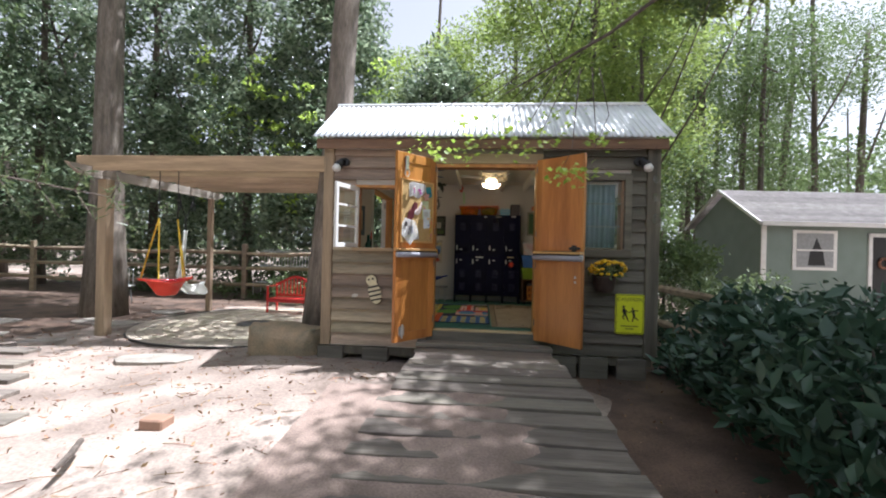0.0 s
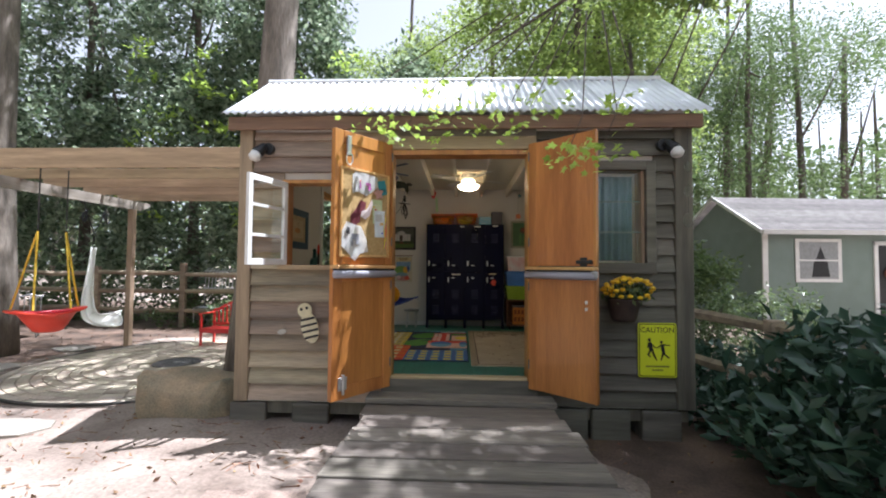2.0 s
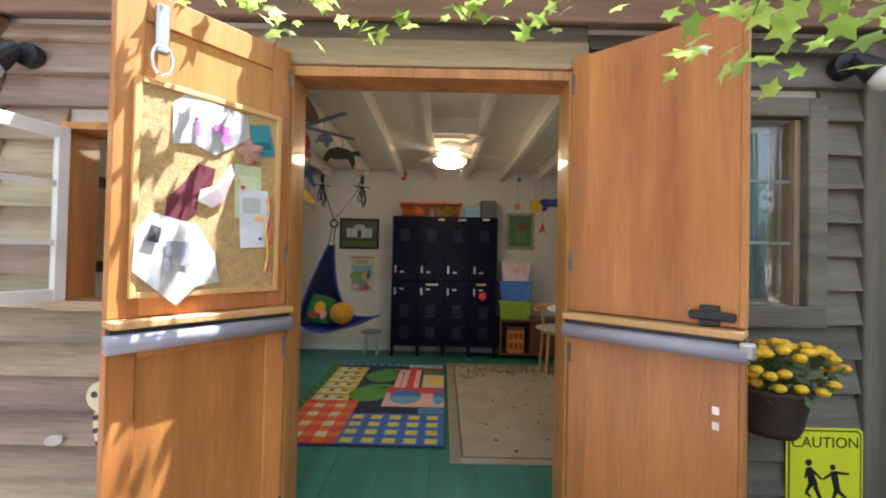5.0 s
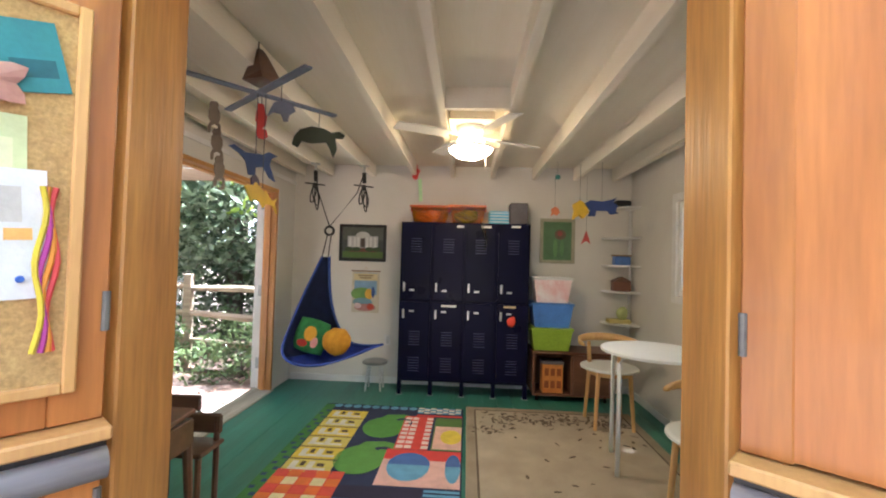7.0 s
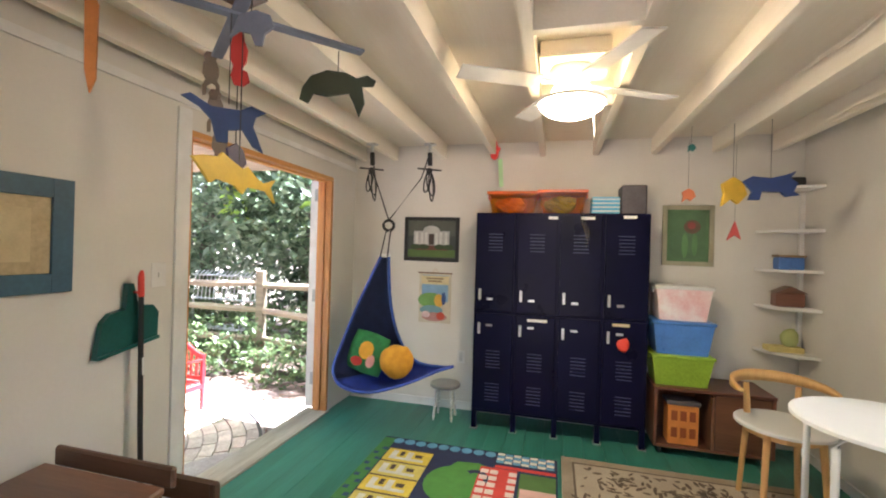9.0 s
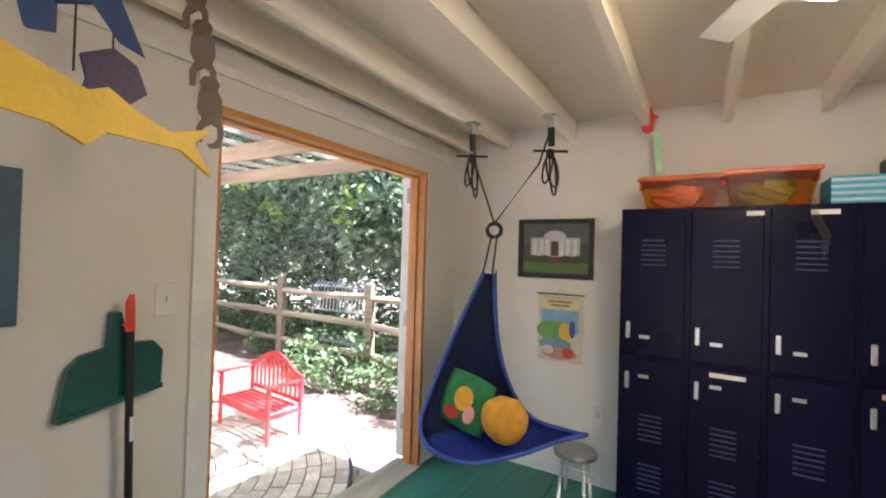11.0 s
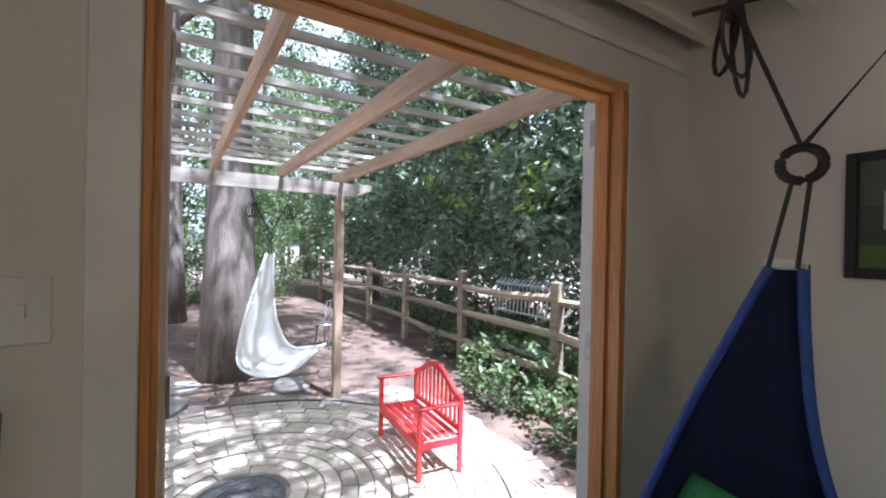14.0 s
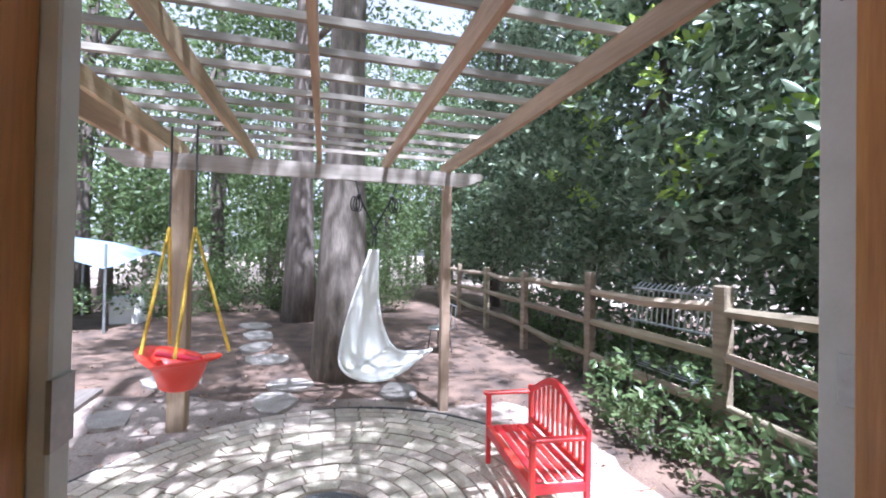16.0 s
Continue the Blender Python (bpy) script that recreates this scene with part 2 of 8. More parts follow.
    "sign_yellow": mat("sign_yellow", (0.72, 0.78, 0.02), (0.66, 0.71, 0.02), 0.4, scale=4, bump=0.02, stain=0.06),
    "flower": mat("flower", (0.85, 0.55, 0.015), (0.72, 0.40, 0.01), 0.7, scale=20, bump=0.1, per_island=True),
    "pot": mat("pot", (0.075, 0.05, 0.038), (0.045, 0.03, 0.025), 0.7, scale=12, bump=0.3),
    "cable": mat("cable", (0.05, 0.045, 0.04), None, 0.6, scale=9),
    "tarp": mat("tarp", (0.42, 0.52, 0.62), (0.34, 0.44, 0.54), 0.5, scale=3, bump=0.2),
    "curtain": mat("curtain", (0.20, 0.29, 0.32), (0.16, 0.235, 0.26), 0.85, scale=8, stretch=GZ, bump=0.3),
    "litter": mat("litter", (0.36, 0.22, 0.12), (0.16, 0.09, 0.05), 0.9, scale=20, bump=0.2, rnd=0.4, per_island=True),
    # pale end of the leaf ramp stands in for sky glints on glossy leaves
    "mag_leaf": leaf_mat("mag_leaf", (0.06, 0.10, 0.052), (0.32, 0.38, 0.25), 0.26, 0.32),
    "spring_leaf": leaf_mat("spring_leaf", (0.12, 0.17, 0.035), (0.26, 0.32, 0.08), 0.5, 0.5),
    "wood_leaf": leaf_mat("wood_leaf", (0.06, 0.095, 0.032), (0.135, 0.185, 0.065), 0.5, 0.4),
    "bush_leaf": leaf_mat("bush_leaf", (0.03, 0.066, 0.042), (0.075, 0.13, 0.085), 0.26, 0.15),
    "ivy_leaf": leaf_mat("ivy_leaf", (0.05, 0.085, 0.03), (0.16, 0.21, 0.085), 0.35, 0.3),
    "fence_wood": mat("fence_wood", (0.40, 0.325, 0.22), (0.22, 0.17, 0.115), 0.85, scale=9, stretch=GX, bump=0.4, rnd=0.2),
    "bright_leaf": leaf_mat("bright_leaf", (0.20, 0.30, 0.035), (0.36, 0.46, 0.08), 0.5, 0.45),
    "lilac": mat("lilac", (0.40, 0.385, 0.43), (0.31, 0.30, 0.34), 0.5, scale=9, stretch=GX, bump=0.1),
    "globe": glow("globe", (1.0, 0.76, 0.42), 10.0),
    "globe_upper": glow("globe_upper", (1.0, 0.70, 0.34), 3.2),
    "pane": glass("pane"),
    "clear_plastic": glass("clear_plastic", (0.9, 0.9, 0.88), 0.15),
}
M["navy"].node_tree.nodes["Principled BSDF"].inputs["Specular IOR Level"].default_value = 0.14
# lighter than the doors: light caught by the louvre slats is in this colour
M["slat_glint"] = mat("slat_glint", (0.06, 0.065, 0.15), (0.045, 0.05, 0.12), 0.3, scale=3, bump=0.02, stain=0.1)
FLAT = {}


def flat(r, g, b, rough=0.75):
    key = (r, g, b)
    if key not in FLAT:
        FLAT[key] = mat("dye", key, tuple(v * 0.82 for v in key), rough, scale=14, bump=0.12, fine=120, stain=0.12, rnd=0.03)
    return FLAT[key]


# ---- mesh helpers ----
def B():
    return bmesh.new()


def box(bm, x0, x1, y0, y1, z0, z1, m=None, bev=0.0):
    vs = [bm.verts.new((x, y, z)) for z in (z0, z1) for y in (y0, y1) for x in (x0, x1)]
    fs = [bm.faces.new([vs[i] for i in q]) for q in ((0, 2, 3, 1), (4, 5, 7, 6), (0, 1, 5, 4), (2, 6, 7, 3), (0, 4, 6, 2), (1, 3, 7, 5))]
    if bev:
        es = {e for f in fs for e in f.edges}
        r = bmesh.ops.bevel(bm, geom=list(es), offset=bev, segments=1, affect="EDGES")
        vs = list({v for f in r["faces"] for v in f.verts} | {v for v in vs if v.is_valid})
    if m is not None:
        for v in vs:
            v.co = m @ v.co
    return bm


def ring(bm, c, u, v, r, n):
    return [bm.verts.new(Vector(c) + r * (math.cos(2 * math.pi * i / n) * u + math.sin(2 * math.pi * i / n) * v)) for i in range(n)]


def tube(bm, pts, r, n=8, caps=True):
    """A tube along points; r is one radius or one for each point."""
    pts = [Vector(p) for p in pts]
    rs = r if isinstance(r, (list, tuple)) else [r] * len(pts)
    last, first = None, None
    ref = Vector((0.31, 0.17, 0.93))
    for i, p in enumerate(pts):
        d = (pts[min(i + 1, len(pts) - 1)] - pts[max(i - 1, 0)]).normalized()
        if abs(d.dot(ref)) > 0.95:
            ref = Vector((0.9, 0.3, 0.1))
        u = d.cross(ref).normalized()
        v = d.cross(u).normalized()
        cur = ring(bm, p, u, v, rs[i], n)
        if last:
            for k in range(n):
                bm.faces.new((last[k], last[(k + 1) % n], cur[(k + 1) % n], cur[k]))
        else:
            first = cur
        last = cur
    if caps:
        bm.faces.new(first[::-1])
        bm.faces.new(last)
    return bm


def lathe(bm, prof, c=(0, 0, 0), n=20):
    rings = [[bm.verts.new((c[0] + r * math.cos(2 * math.pi * i / n), c[1] + r * math.sin(2 * math.pi * i / n), c[2] + z)) for i in range(n)] for r, z in prof]
    for a, b in zip(rings, rings[1:]):
        for k in range(n):
            bm.faces.new((a[k], a[(k + 1) % n], b[(k + 1) % n], b[k]))
    bm.faces.new(rings[0][::-1])
    bm.faces.new(rings[-1])
    return bm


def slab(bm, pts, t, m=None):
    """A flat outline (x, y) made t thick in z, then placed by m."""
    lo, hi = [bm.verts.new((x, y, 0)) for x, y in pts], [bm.verts.new((x, y, t)) for x, y in pts]
    bm.faces.new(lo[::-1])
    bm.faces.new(hi)
    k = len(pts)
    for i in range(k):
        bm.faces.new((lo[i], lo[(i + 1) % k], hi[(i + 1) % k], hi[i]))
    if m is not None:
        for v in lo + hi:
            v.co = m @ v.co
    return bm


def blob(bm, c, rx, ry, rz, wob=0.0, n=14, k=9):
    vs = []
    for j in range(1, k):
        th = math.pi * j / k
        vs.append([])
        for i in range(n):
            ph = 2 * math.pi * i / n
            d = Vector((math.sin(th) * math.cos(ph), math.sin(th) * math.sin(ph), math.cos(th)))
            s = 1 + wob * noise.noise(d * 1.7 + Vector(c))
            vs[-1].append(bm.verts.new((c[0] + rx * d.x * s, c[1] + ry * d.y * s, c[2] + rz * d.z * s)))
    top, bot = bm.verts.new((c[0], c[1], c[2] + rz)), bm.verts.new((c[0], c[1], c[2] - rz))
    for i in range(n):
        bm.faces.new((top, vs[0][i], vs[0][(i + 1) % n]))
        bm.faces.new((bot, vs[-1][(i + 1) % n], vs[-1][i]))
        for a, b in zip(vs, vs[1:]):
            bm.faces.new((a[i], b[i], b[(i + 1) % n], a[(i + 1) % n]))
    return bm


def disc_pts(cx, cy, rx, ry=None, n=24, a0=0.0, a1=2 * math.pi):
    ry = ry or rx
    k = n if a1 - a0 > 6.28 else n + 1
    return [(cx + rx * math.cos(a0 + (a1 - a0) * i / n), cy + ry * math.sin(a0 + (a1 - a0) * i / n)) for i in range(k)]


def link(name, bm, m, smooth=False):
    me = bpy.data.meshes.new(name)
    bmesh.ops.recalc_face_normals(bm, faces=bm.faces[:])
    bm.to_mesh(me)
    bm.free()
    me.materials.append(m)
    if smooth:
        me.polygons.foreach_set("use_smooth", [True] * len(me.polygons))
    return new(name, me)


def part(name, bm, m, parent, label="", smooth=False):
    ob = link(name, bm, m, smooth)
    ob.parent = parent
    if label:
        ob["label"] = label
    return ob


def solo(name, bm, m, label, category, at=None, group="", smooth=False):
    ob = link(name, bm, m, smooth)
    if at is not None:
        ob.matrix_basis = at
    return tagged(ob, label, category, group)


def thing(name, label, category, at=None, group=""):
    ob = new(name)
    ob.empty_display_size = 0.1
    if at is not None:
        ob.matrix_basis = at
    return tagged(ob, label, category, group)


def structure(name, bm, m, label):
    return tagged(link(name, bm, m), label, "", "", "structure")


def leaves(pos, size, up=0.0, aspect=0.45, spread=None):
    """One mesh of folded leaves, four corners each, at the given places."""
    pos = np.asarray(pos, dtype=np.float64)
    n = len(pos)
    d = np.random.normal(size=(n, 3))
    d[:, 2] = d[:, 2] * 0.7 + up
    d /= np.linalg.norm(d, axis=1)[:, None]
    s = np.cross(d, np.random.normal(size=(n, 3)))
    s /= np.linalg.norm(s, axis=1)[:, None]
    nn = np.cross(d, s)
    ln = size * np.random.uniform(0.6, 1.3, (n, 1))
    w = ln * aspect
    base, tip = pos, pos + d * ln
    mid = pos + d * ln * 0.5 + nn * w * 0.25
    v = np.stack([base, mid + s * w * 0.5, tip, mid - s * w * 0.5], 1).reshape(-1, 3)
    me = bpy.data.meshes.new("leaves")
    me.vertices.add(4 * n)
    me.vertices.foreach_set("co", v.ravel())
    idx = np.arange(n)[:, None] * 4 + np.array([0, 1, 2, 0, 2, 3])
    me.loops.add(6 * n)
    me.loops.foreach_set("vertex_index", idx.ravel())
    me.polygons.add(2 * n)
    me.polygons.foreach_set("loop_start", np.arange(2 * n) * 3)
    me.update(calc_edges=True)
    return me


def clumps(centres, per, radius):
    """Places of leaves round clump centres, denser towards the outside."""
    c = np.asarray(centres)
    k = np.repeat(c, per, axis=0)
    d = np.random.normal(size=k.shape)
    d /= np.linalg.norm(d, axis=1)[:, None]
    r = radius * np.random.uniform(0.15, 1, (len(k), 1)) ** 0.6
    d[:, 2] *= 0.75
    return k + d * r


def in_ellipsoid(n, c, r, hollow=0.3):
    d = np.random.normal(size=(n, 3))
    d /= np.linalg.norm(d, axis=1)[:, None]
    return np.array(c) + d * np.array(r) * np.random.uniform(hollow, 1, (n, 1)) ** 0.5


def ground_z(x, y):
    bank = 0.15 * math.exp(-((x + 1.7) / 1.5) ** 2 - ((y - 3.9) / 2.0) ** 2)
    return bank + 0.02 * noise.noise(Vector((x * 0.6, y * 0.6, 0)))


# ---- ground ----
def make_ground():
    xs = np.concatenate([np.linspace(-400, -16, 8)[:-1], np.linspace(-16, 12, 113), np.linspace(12, 400, 8)[1:]])
    ys = np.concatenate([np.linspace(-400, -6, 8)[:-1], np.linspace(-6, 16, 89), np.linspace(16, 400, 8)[1:]])
    bm = B()
    g = [[bm.verts.new((x, y, ground_z(x, y))) for x in xs] for y in ys]
    for a, b in zip(g, g[1:]):
        for i in range(len(xs) - 1):
            bm.faces.new((a[i], a[i + 1], b[i + 1], b[i]))
    ob = structure("ground", bm, M["dirt"], "brown woodland soil with leaf litter and worn bare patches")
    ob.data.polygons.foreach_set("use_smooth", [True] * len(ob.data.polygons))


make_ground()


def mulch_bed():
    """Reddish brown leaf mould beyond the patio and under the trees, with an uneven edge."""
    bm = B()
    xs, ys = np.arange(-24, 8, 0.3), np.arange(-2.0, 17, 0.3)
    g = []
    for y in ys:
        row = []
        for x in xs:
            edge = 0.5 * noise.noise(Vector((x * 0.8, y * 0.8, 7))) + 0.2 * noise.noise(Vector((x * 2.3, y * 2.3, 3)))
            inside = max(y - 9.75 - 0.05 * (x + 4), -6.45 - x + 0.25 * (y - 7.0), x - 1.0) + edge
            row.append(bm.verts.new((x, y, ground_z(x, y) + 0.016 * max(-3.0, min(1.0, inside * 3)))))
        g.append(row)
    for a, b in zip(g, g[1:]):
        for i in range(len(xs) - 1):
            bm.faces.new((a[i], a[i + 1], b[i + 1], b[i]))
    m = mat("mulch", (0.185, 0.12, 0.085), (0.06, 0.042, 0.032), 0.95, scale=2.6, bump=0.7, fine=55, stain=0.6, rnd=0)
    tagged(link("mulch_bed", bm, m, True), "reddish brown leaf mould under the trees", "", "", "structure")


mulch_bed()

# ---- shed: shell ----
XW, XE, YS, YN = -1.92, 1.97, 5.06, 9.02      # outer faces
FZ, CZ, JZ = 0.41, 2.80, 2.67                 # floor, ceiling board, underside of joists
IW, IE, IN = -1.81, 1.87, 8.90                # inner faces
DX0, DX1, DZ1 = -0.555, 0.605, 2.42           # front doorway
SY0, SY1, SZ1 = 6.958, 8.468, 2.44              # side doorway
WL = (-1.50, -1.02, 1.45, 2.17)               # front window beside the left leaf
WR = (1.16, 1.60, 1.49, 2.28)                 # front window beside the right leaf
WE = (6.10, 7.88, 1.53, 2.31)                 # east window: y0, y1, z0, z1


def wall_with(name, axis, a0, a1, b0, b1, z0, z1, holes, m, label):
    """A wall along x or y, a0 to a1 long, b0 to b1 thick, cut by openings (lo, hi, z0, z1)."""
    bm = B()

    def blk(p0, p1, q0, q1):
        if p1 - p0 > 1e-4 and q1 - q0 > 1e-4:
            if axis == "x":
                box(bm, p0, p1, b0, b1, q0, q1)
            else:
                box(bm, b0, b1, p0, p1, q0, q1)
    at = a0
    for h in sorted(holes):
        blk(at, h[0], z0, z1)
        blk(h[0], h[1], z0, h[2])
        blk(h[0], h[1], h[3], z1)
        at = h[1]
    blk(at, a1, z0, z1)
    return structure(name, bm, m, label)


wall_south = wall_with("wall_south", "x", XW + 0.02, XE - 0.02, YS + 0.02, YS + 0.13, 0.26, CZ + 0.03,
                       [(DX0 - 0.083, DX1 + 0.083, FZ - 0.03, DZ1 + 0.04), (WL[0] - 0.03, WL[1] + 0.03, WL[2] - 0.03, WL[3] + 0.03), WR], M["white_wall"], "white painted front wall of the playhouse, boarded outside")
wall_north = wall_with("wall_north", "x", XW + 0.02, XE - 0.02, IN, YN, 0.26, CZ + 0.03, [], M["white_wall"], "white painted back wall of the playhouse")
wall_west = wall_with("wall_west", "y", YS + 0.132, IN - 0.002, XW + 0.02, IW, 0.26, CZ + 0.03, [(SY0, SY1, FZ - 0.03, SZ1)], M["white_wall"],
                      "white painted side wall with a wide doorway to the patio")
wall_east = wall_with("wall_east", "y", YS + 0.132, IN - 0.002, IE, XE - 0.02, 0.26, CZ + 0.03, [WE], M["white_wall"], "white painted wall with a wide window")

floor = structure("floor", box(B(), IW, IE, YS + 0.13, IN, FZ - 0.14, FZ - 0.03), M["green_floor"], "green painted wooden playhouse floor")
for i in range(26):
    x0 = IW + i * (IE - IW) / 26
    part("floor_board", box(B(), x0 + 0.001, x0 + (IE - IW) / 26 - 0.001, YS + (0.022 if DX0 - 0.1 < x0 < DX1 else 0.131), IN, FZ - 0.028, FZ + 0.0008 * (i % 3)), M["green_floor"], floor)

bm = B()
box(bm, IW - 0.004, IE + 0.004, YS + 0.12, IN + 0.004, CZ, CZ + 0.028)
for x in (-1.72, -1.40, -0.93, -0.46, -0.05, 0.38, 0.83, 1.27, 1.68):
    box(bm, x - 0.022, x + 0.022, YS + 0.13, IN, JZ, CZ)
for y, x0, x1 in ((6.75, -0.028, 0.358), (7.62, -0.028, 0.358)):
    box(bm, x0, x1, y - 0.02, y + 0.02, JZ + 0.002, CZ - 0.002)
for x, y0, y1, dz in ((1.22, 7.05, 7.55, 0.09), (1.60, 6.95, 8.10, 0.0), (1.64, 7.9, 8.7, 0.02)):
    slab(bm, [(y0, 0.0), (y0 + 0.3 * (y1 - y0), -0.022), (y1, -0.004), (y1 - 0.2 * (y1 - y0), 0.012)], 0.006, Matrix(((0, 0, 1, x), (1, 0, 0, 0), (0, 1, 0, JZ + 0.01 + dz), (0, 0, 0, 1))))
ceiling = structure("ceiling", bm, M["ceil"], "painted boarded ceiling with exposed joists, lamp warmth in its cream")

bm = B()
box(bm, IW, IW + 0.014, YS + 0.14, IN, 2.56, 2.60)
box(bm, IW, IW + 0.014, YS + 0.14, SY0 - 0.1, FZ, FZ + 0.07)
box(bm, IE - 0.014, IE, YS + 0.14, IN, FZ, FZ + 0.07)
box(bm, IW + 0.015, IE - 0.015, IN - 0.014, IN, FZ, FZ + 0.07)
structure("baseboard", bm, M["white_trim"], "white painted skirting and wall batten")

# corrugated roof
EAVE_Y, RIDGE_Y, EZ, RZ = 4.90, 5.80, 2.75, 3.40


def corrugated(bm, x0, x1, y0, z0, y1, z1, pitch=0.068, amp=0.010):
    n = int((x1 - x0) / pitch * 6)
    nrm = Vector((0, -(z1 - z0), y1 - y0)).normalized()
    if nrm.z < 0:
        nrm = -nrm
    rows = []
    for k in range(4):
        f = k / 3
        sag = 0.006 * math.sin(f * 3.1)
        rows.append([bm.verts.new(Vector((x0 + (x1 - x0) * i / n, y0 + (y1 - y0) * f, z0 + (z1 - z0) * f - sag)) + nrm * amp * math.sin(2 * math.pi * i / 6)) for i in range(n + 1)])
    low = [[bm.verts.new(v.co - nrm * 0.004) for v in r] for r in (rows[0], rows[-1])]
    for a, b in zip(rows, rows[1:]):
        for i in range(n):
            bm.faces.new((a[i], a[i + 1], b[i + 1], b[i]))
    for a, b in ((low[0], rows[0]), (low[1], rows[-1])):
        for i in range(n):
            bm.faces.new((a[i], a[i + 1], b[i + 1], b[i]))


roof = tagged(new("roof"), "pale corrugated metal roof over timber fascias", "roof", "", "structure")
for i in range(5):
    x0 = -2.03 + i * 0.822
    bm = B()
    corrugated(bm, x0, x0 + 0.835, EAVE_Y, EZ + 0.003 * (i % 2), RIDGE_Y, RZ + 0.003 * (i % 2))
    part("roof_sheet", bm, M["tin"], roof, smooth=True)
    bm = B()
    corrugated(bm, x0, x0 + 0.835, RIDGE_Y + 0.01, RZ + 0.003 * (i % 2), 9.2, 2.86)
    part("roof_sheet", bm, M["tin"], roof, smooth=True)
part("ridge_cap", tube(B(), [(-2.03, RIDGE_Y, RZ + 0.005), (2.08, RIDGE_Y, RZ + 0.005)], 0.03, 8), M["tin"], roof)
part("fascia", box(B(), -1.99, 2.04, 4.945, 4.975, 2.62, 2.735, bev=0.004), M["fascia"], roof, "weathered timber fascia under the eave")
# soffit and gables reuse the darkened siding colour that carries shade
part("soffit", box(B(), -1.98, 2.03, 4.976, YS + 0.02, 2.66, 2.685), M["siding_dark_shade"], roof)
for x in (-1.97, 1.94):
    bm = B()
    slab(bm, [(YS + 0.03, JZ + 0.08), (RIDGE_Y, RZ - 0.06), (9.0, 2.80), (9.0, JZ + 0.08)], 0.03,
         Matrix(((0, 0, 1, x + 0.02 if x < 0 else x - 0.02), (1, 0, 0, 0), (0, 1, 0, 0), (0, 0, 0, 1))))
    part("gable", bm, M["siding_dark_shade"], roof)

# front cladding: lapped boards, each one a piece
def lap_boards(wall, x0, x1, holes, m, z0=0.28, z1=2.62, h=0.142):
    k = int((z1 - z0) / h)
    for r in range(k + 1):
        a, b = z0 + r * h, min(z0 + (r + 1) * h, z1)
        if b - a < 0.02:
            continue
        segs = [(x0, x1)]
        for hx0, hx1, hz0, hz1 in holes:
            if b > hz0 + 0.02 and a < hz1 - 0.02:
                segs = [s for q in segs for s in ((q[0], min(q[1], hx0)), (max(q[0], hx1), q[1])) if s[1] - s[0] > 0.02]
        for s0, s1 in segs:
            w = random.uniform(-0.004, 0.004)
            bm = B()
            vs = [(YS - 0.030 + w, a), (YS + 0.017, a), (YS + 0.017, b + 0.012), (YS + 0.008 + w, b + 0.012)]
            lo, hi = [bm.verts.new((s0, y, z + w * 0.6)) for y, z in vs], [bm.verts.new((s1, y, z - w * 0.6)) for y, z in vs]
            bm.faces.new(lo[::-1])
            bm.faces.new(hi)
            for i in range(4):
                bm.faces.new((lo[i], lo[(i + 1) % 4], hi[(i + 1) % 4], hi[i]))
            part("siding_board", bm, m, wall)


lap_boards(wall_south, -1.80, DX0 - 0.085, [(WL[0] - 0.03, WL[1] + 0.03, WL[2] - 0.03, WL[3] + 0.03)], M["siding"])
# right of the door, boards and corner are darker: shade put into colour
lap_boards(wall_south, DX1 + 0.085, 1.84, [(WR[0] - 0.07, WR[1] + 0.08, WR[2] - 0.09, WR[3] + 0.08)], M["siding_dark_shade"])
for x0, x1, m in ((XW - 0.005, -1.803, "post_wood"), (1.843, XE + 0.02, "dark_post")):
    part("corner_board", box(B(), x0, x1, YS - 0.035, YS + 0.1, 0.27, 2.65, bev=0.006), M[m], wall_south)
part("header_board", box(B(), DX0 - 0.08, DX1 + 0.08, YS - 0.03, YS + 0.015, DZ1 + 0.045, DZ1 + 0.16, bev=0.004), M["beam_x"], wall_south)
part("upper_board", box(B(), DX0 - 0.08, DX1 + 0.08, YS - 0.012, YS + 0.016, DZ1 + 0.162, 2.655), M["siding_dark_shade"], wall_south)

# front door frame and sill
door_frame = tagged(new("door_frame"), "orange stained timber door frame", "", "", "structure")
for x0, x1 in ((DX0 - 0.083, DX0 + 0.0), (DX1 - 0.0, DX1 + 0.083)):
    part("jamb", box(B(), x0, x1, YS - 0.028, YS + 0.14, FZ + 0.0, DZ1 + 0.04, bev=0.004), M["jamb"], door_frame)
part("lintel", box(B(), DX0, DX1, YS - 0.02, YS + 0.14, DZ1 - 0.0, DZ1 + 0.04), M["jamb"], door_frame)
part("sill", box(B(), DX0, DX1, YS - 0.045, YS + 0.05, 0.488, 0.512, bev=0.006), M["beam_x"], door_frame, "worn pale timber door sill")
part("sill_skirt", box(B(), DX0 - 0.08, DX1 + 0.08, YS - 0.04, YS + 0.02, 0.26, 0.487), M["siding_dark_shade"], door_frame)

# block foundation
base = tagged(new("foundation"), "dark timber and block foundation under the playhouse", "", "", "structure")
# blocks reuse the siding colour darkened with shade
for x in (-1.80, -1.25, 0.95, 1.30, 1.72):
    part("block", box(B(), x - 0.16, x + 0.16, YS - 0.03, YS + 0.25, -0.1, 0.258, bev=0.012), M["siding_dark_shade"], base)
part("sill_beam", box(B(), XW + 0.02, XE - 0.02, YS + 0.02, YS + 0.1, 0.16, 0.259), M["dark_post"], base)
# solid dark box in place of the shaded hollow under the floor
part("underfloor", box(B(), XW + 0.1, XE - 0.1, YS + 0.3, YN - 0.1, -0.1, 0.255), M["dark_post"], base)

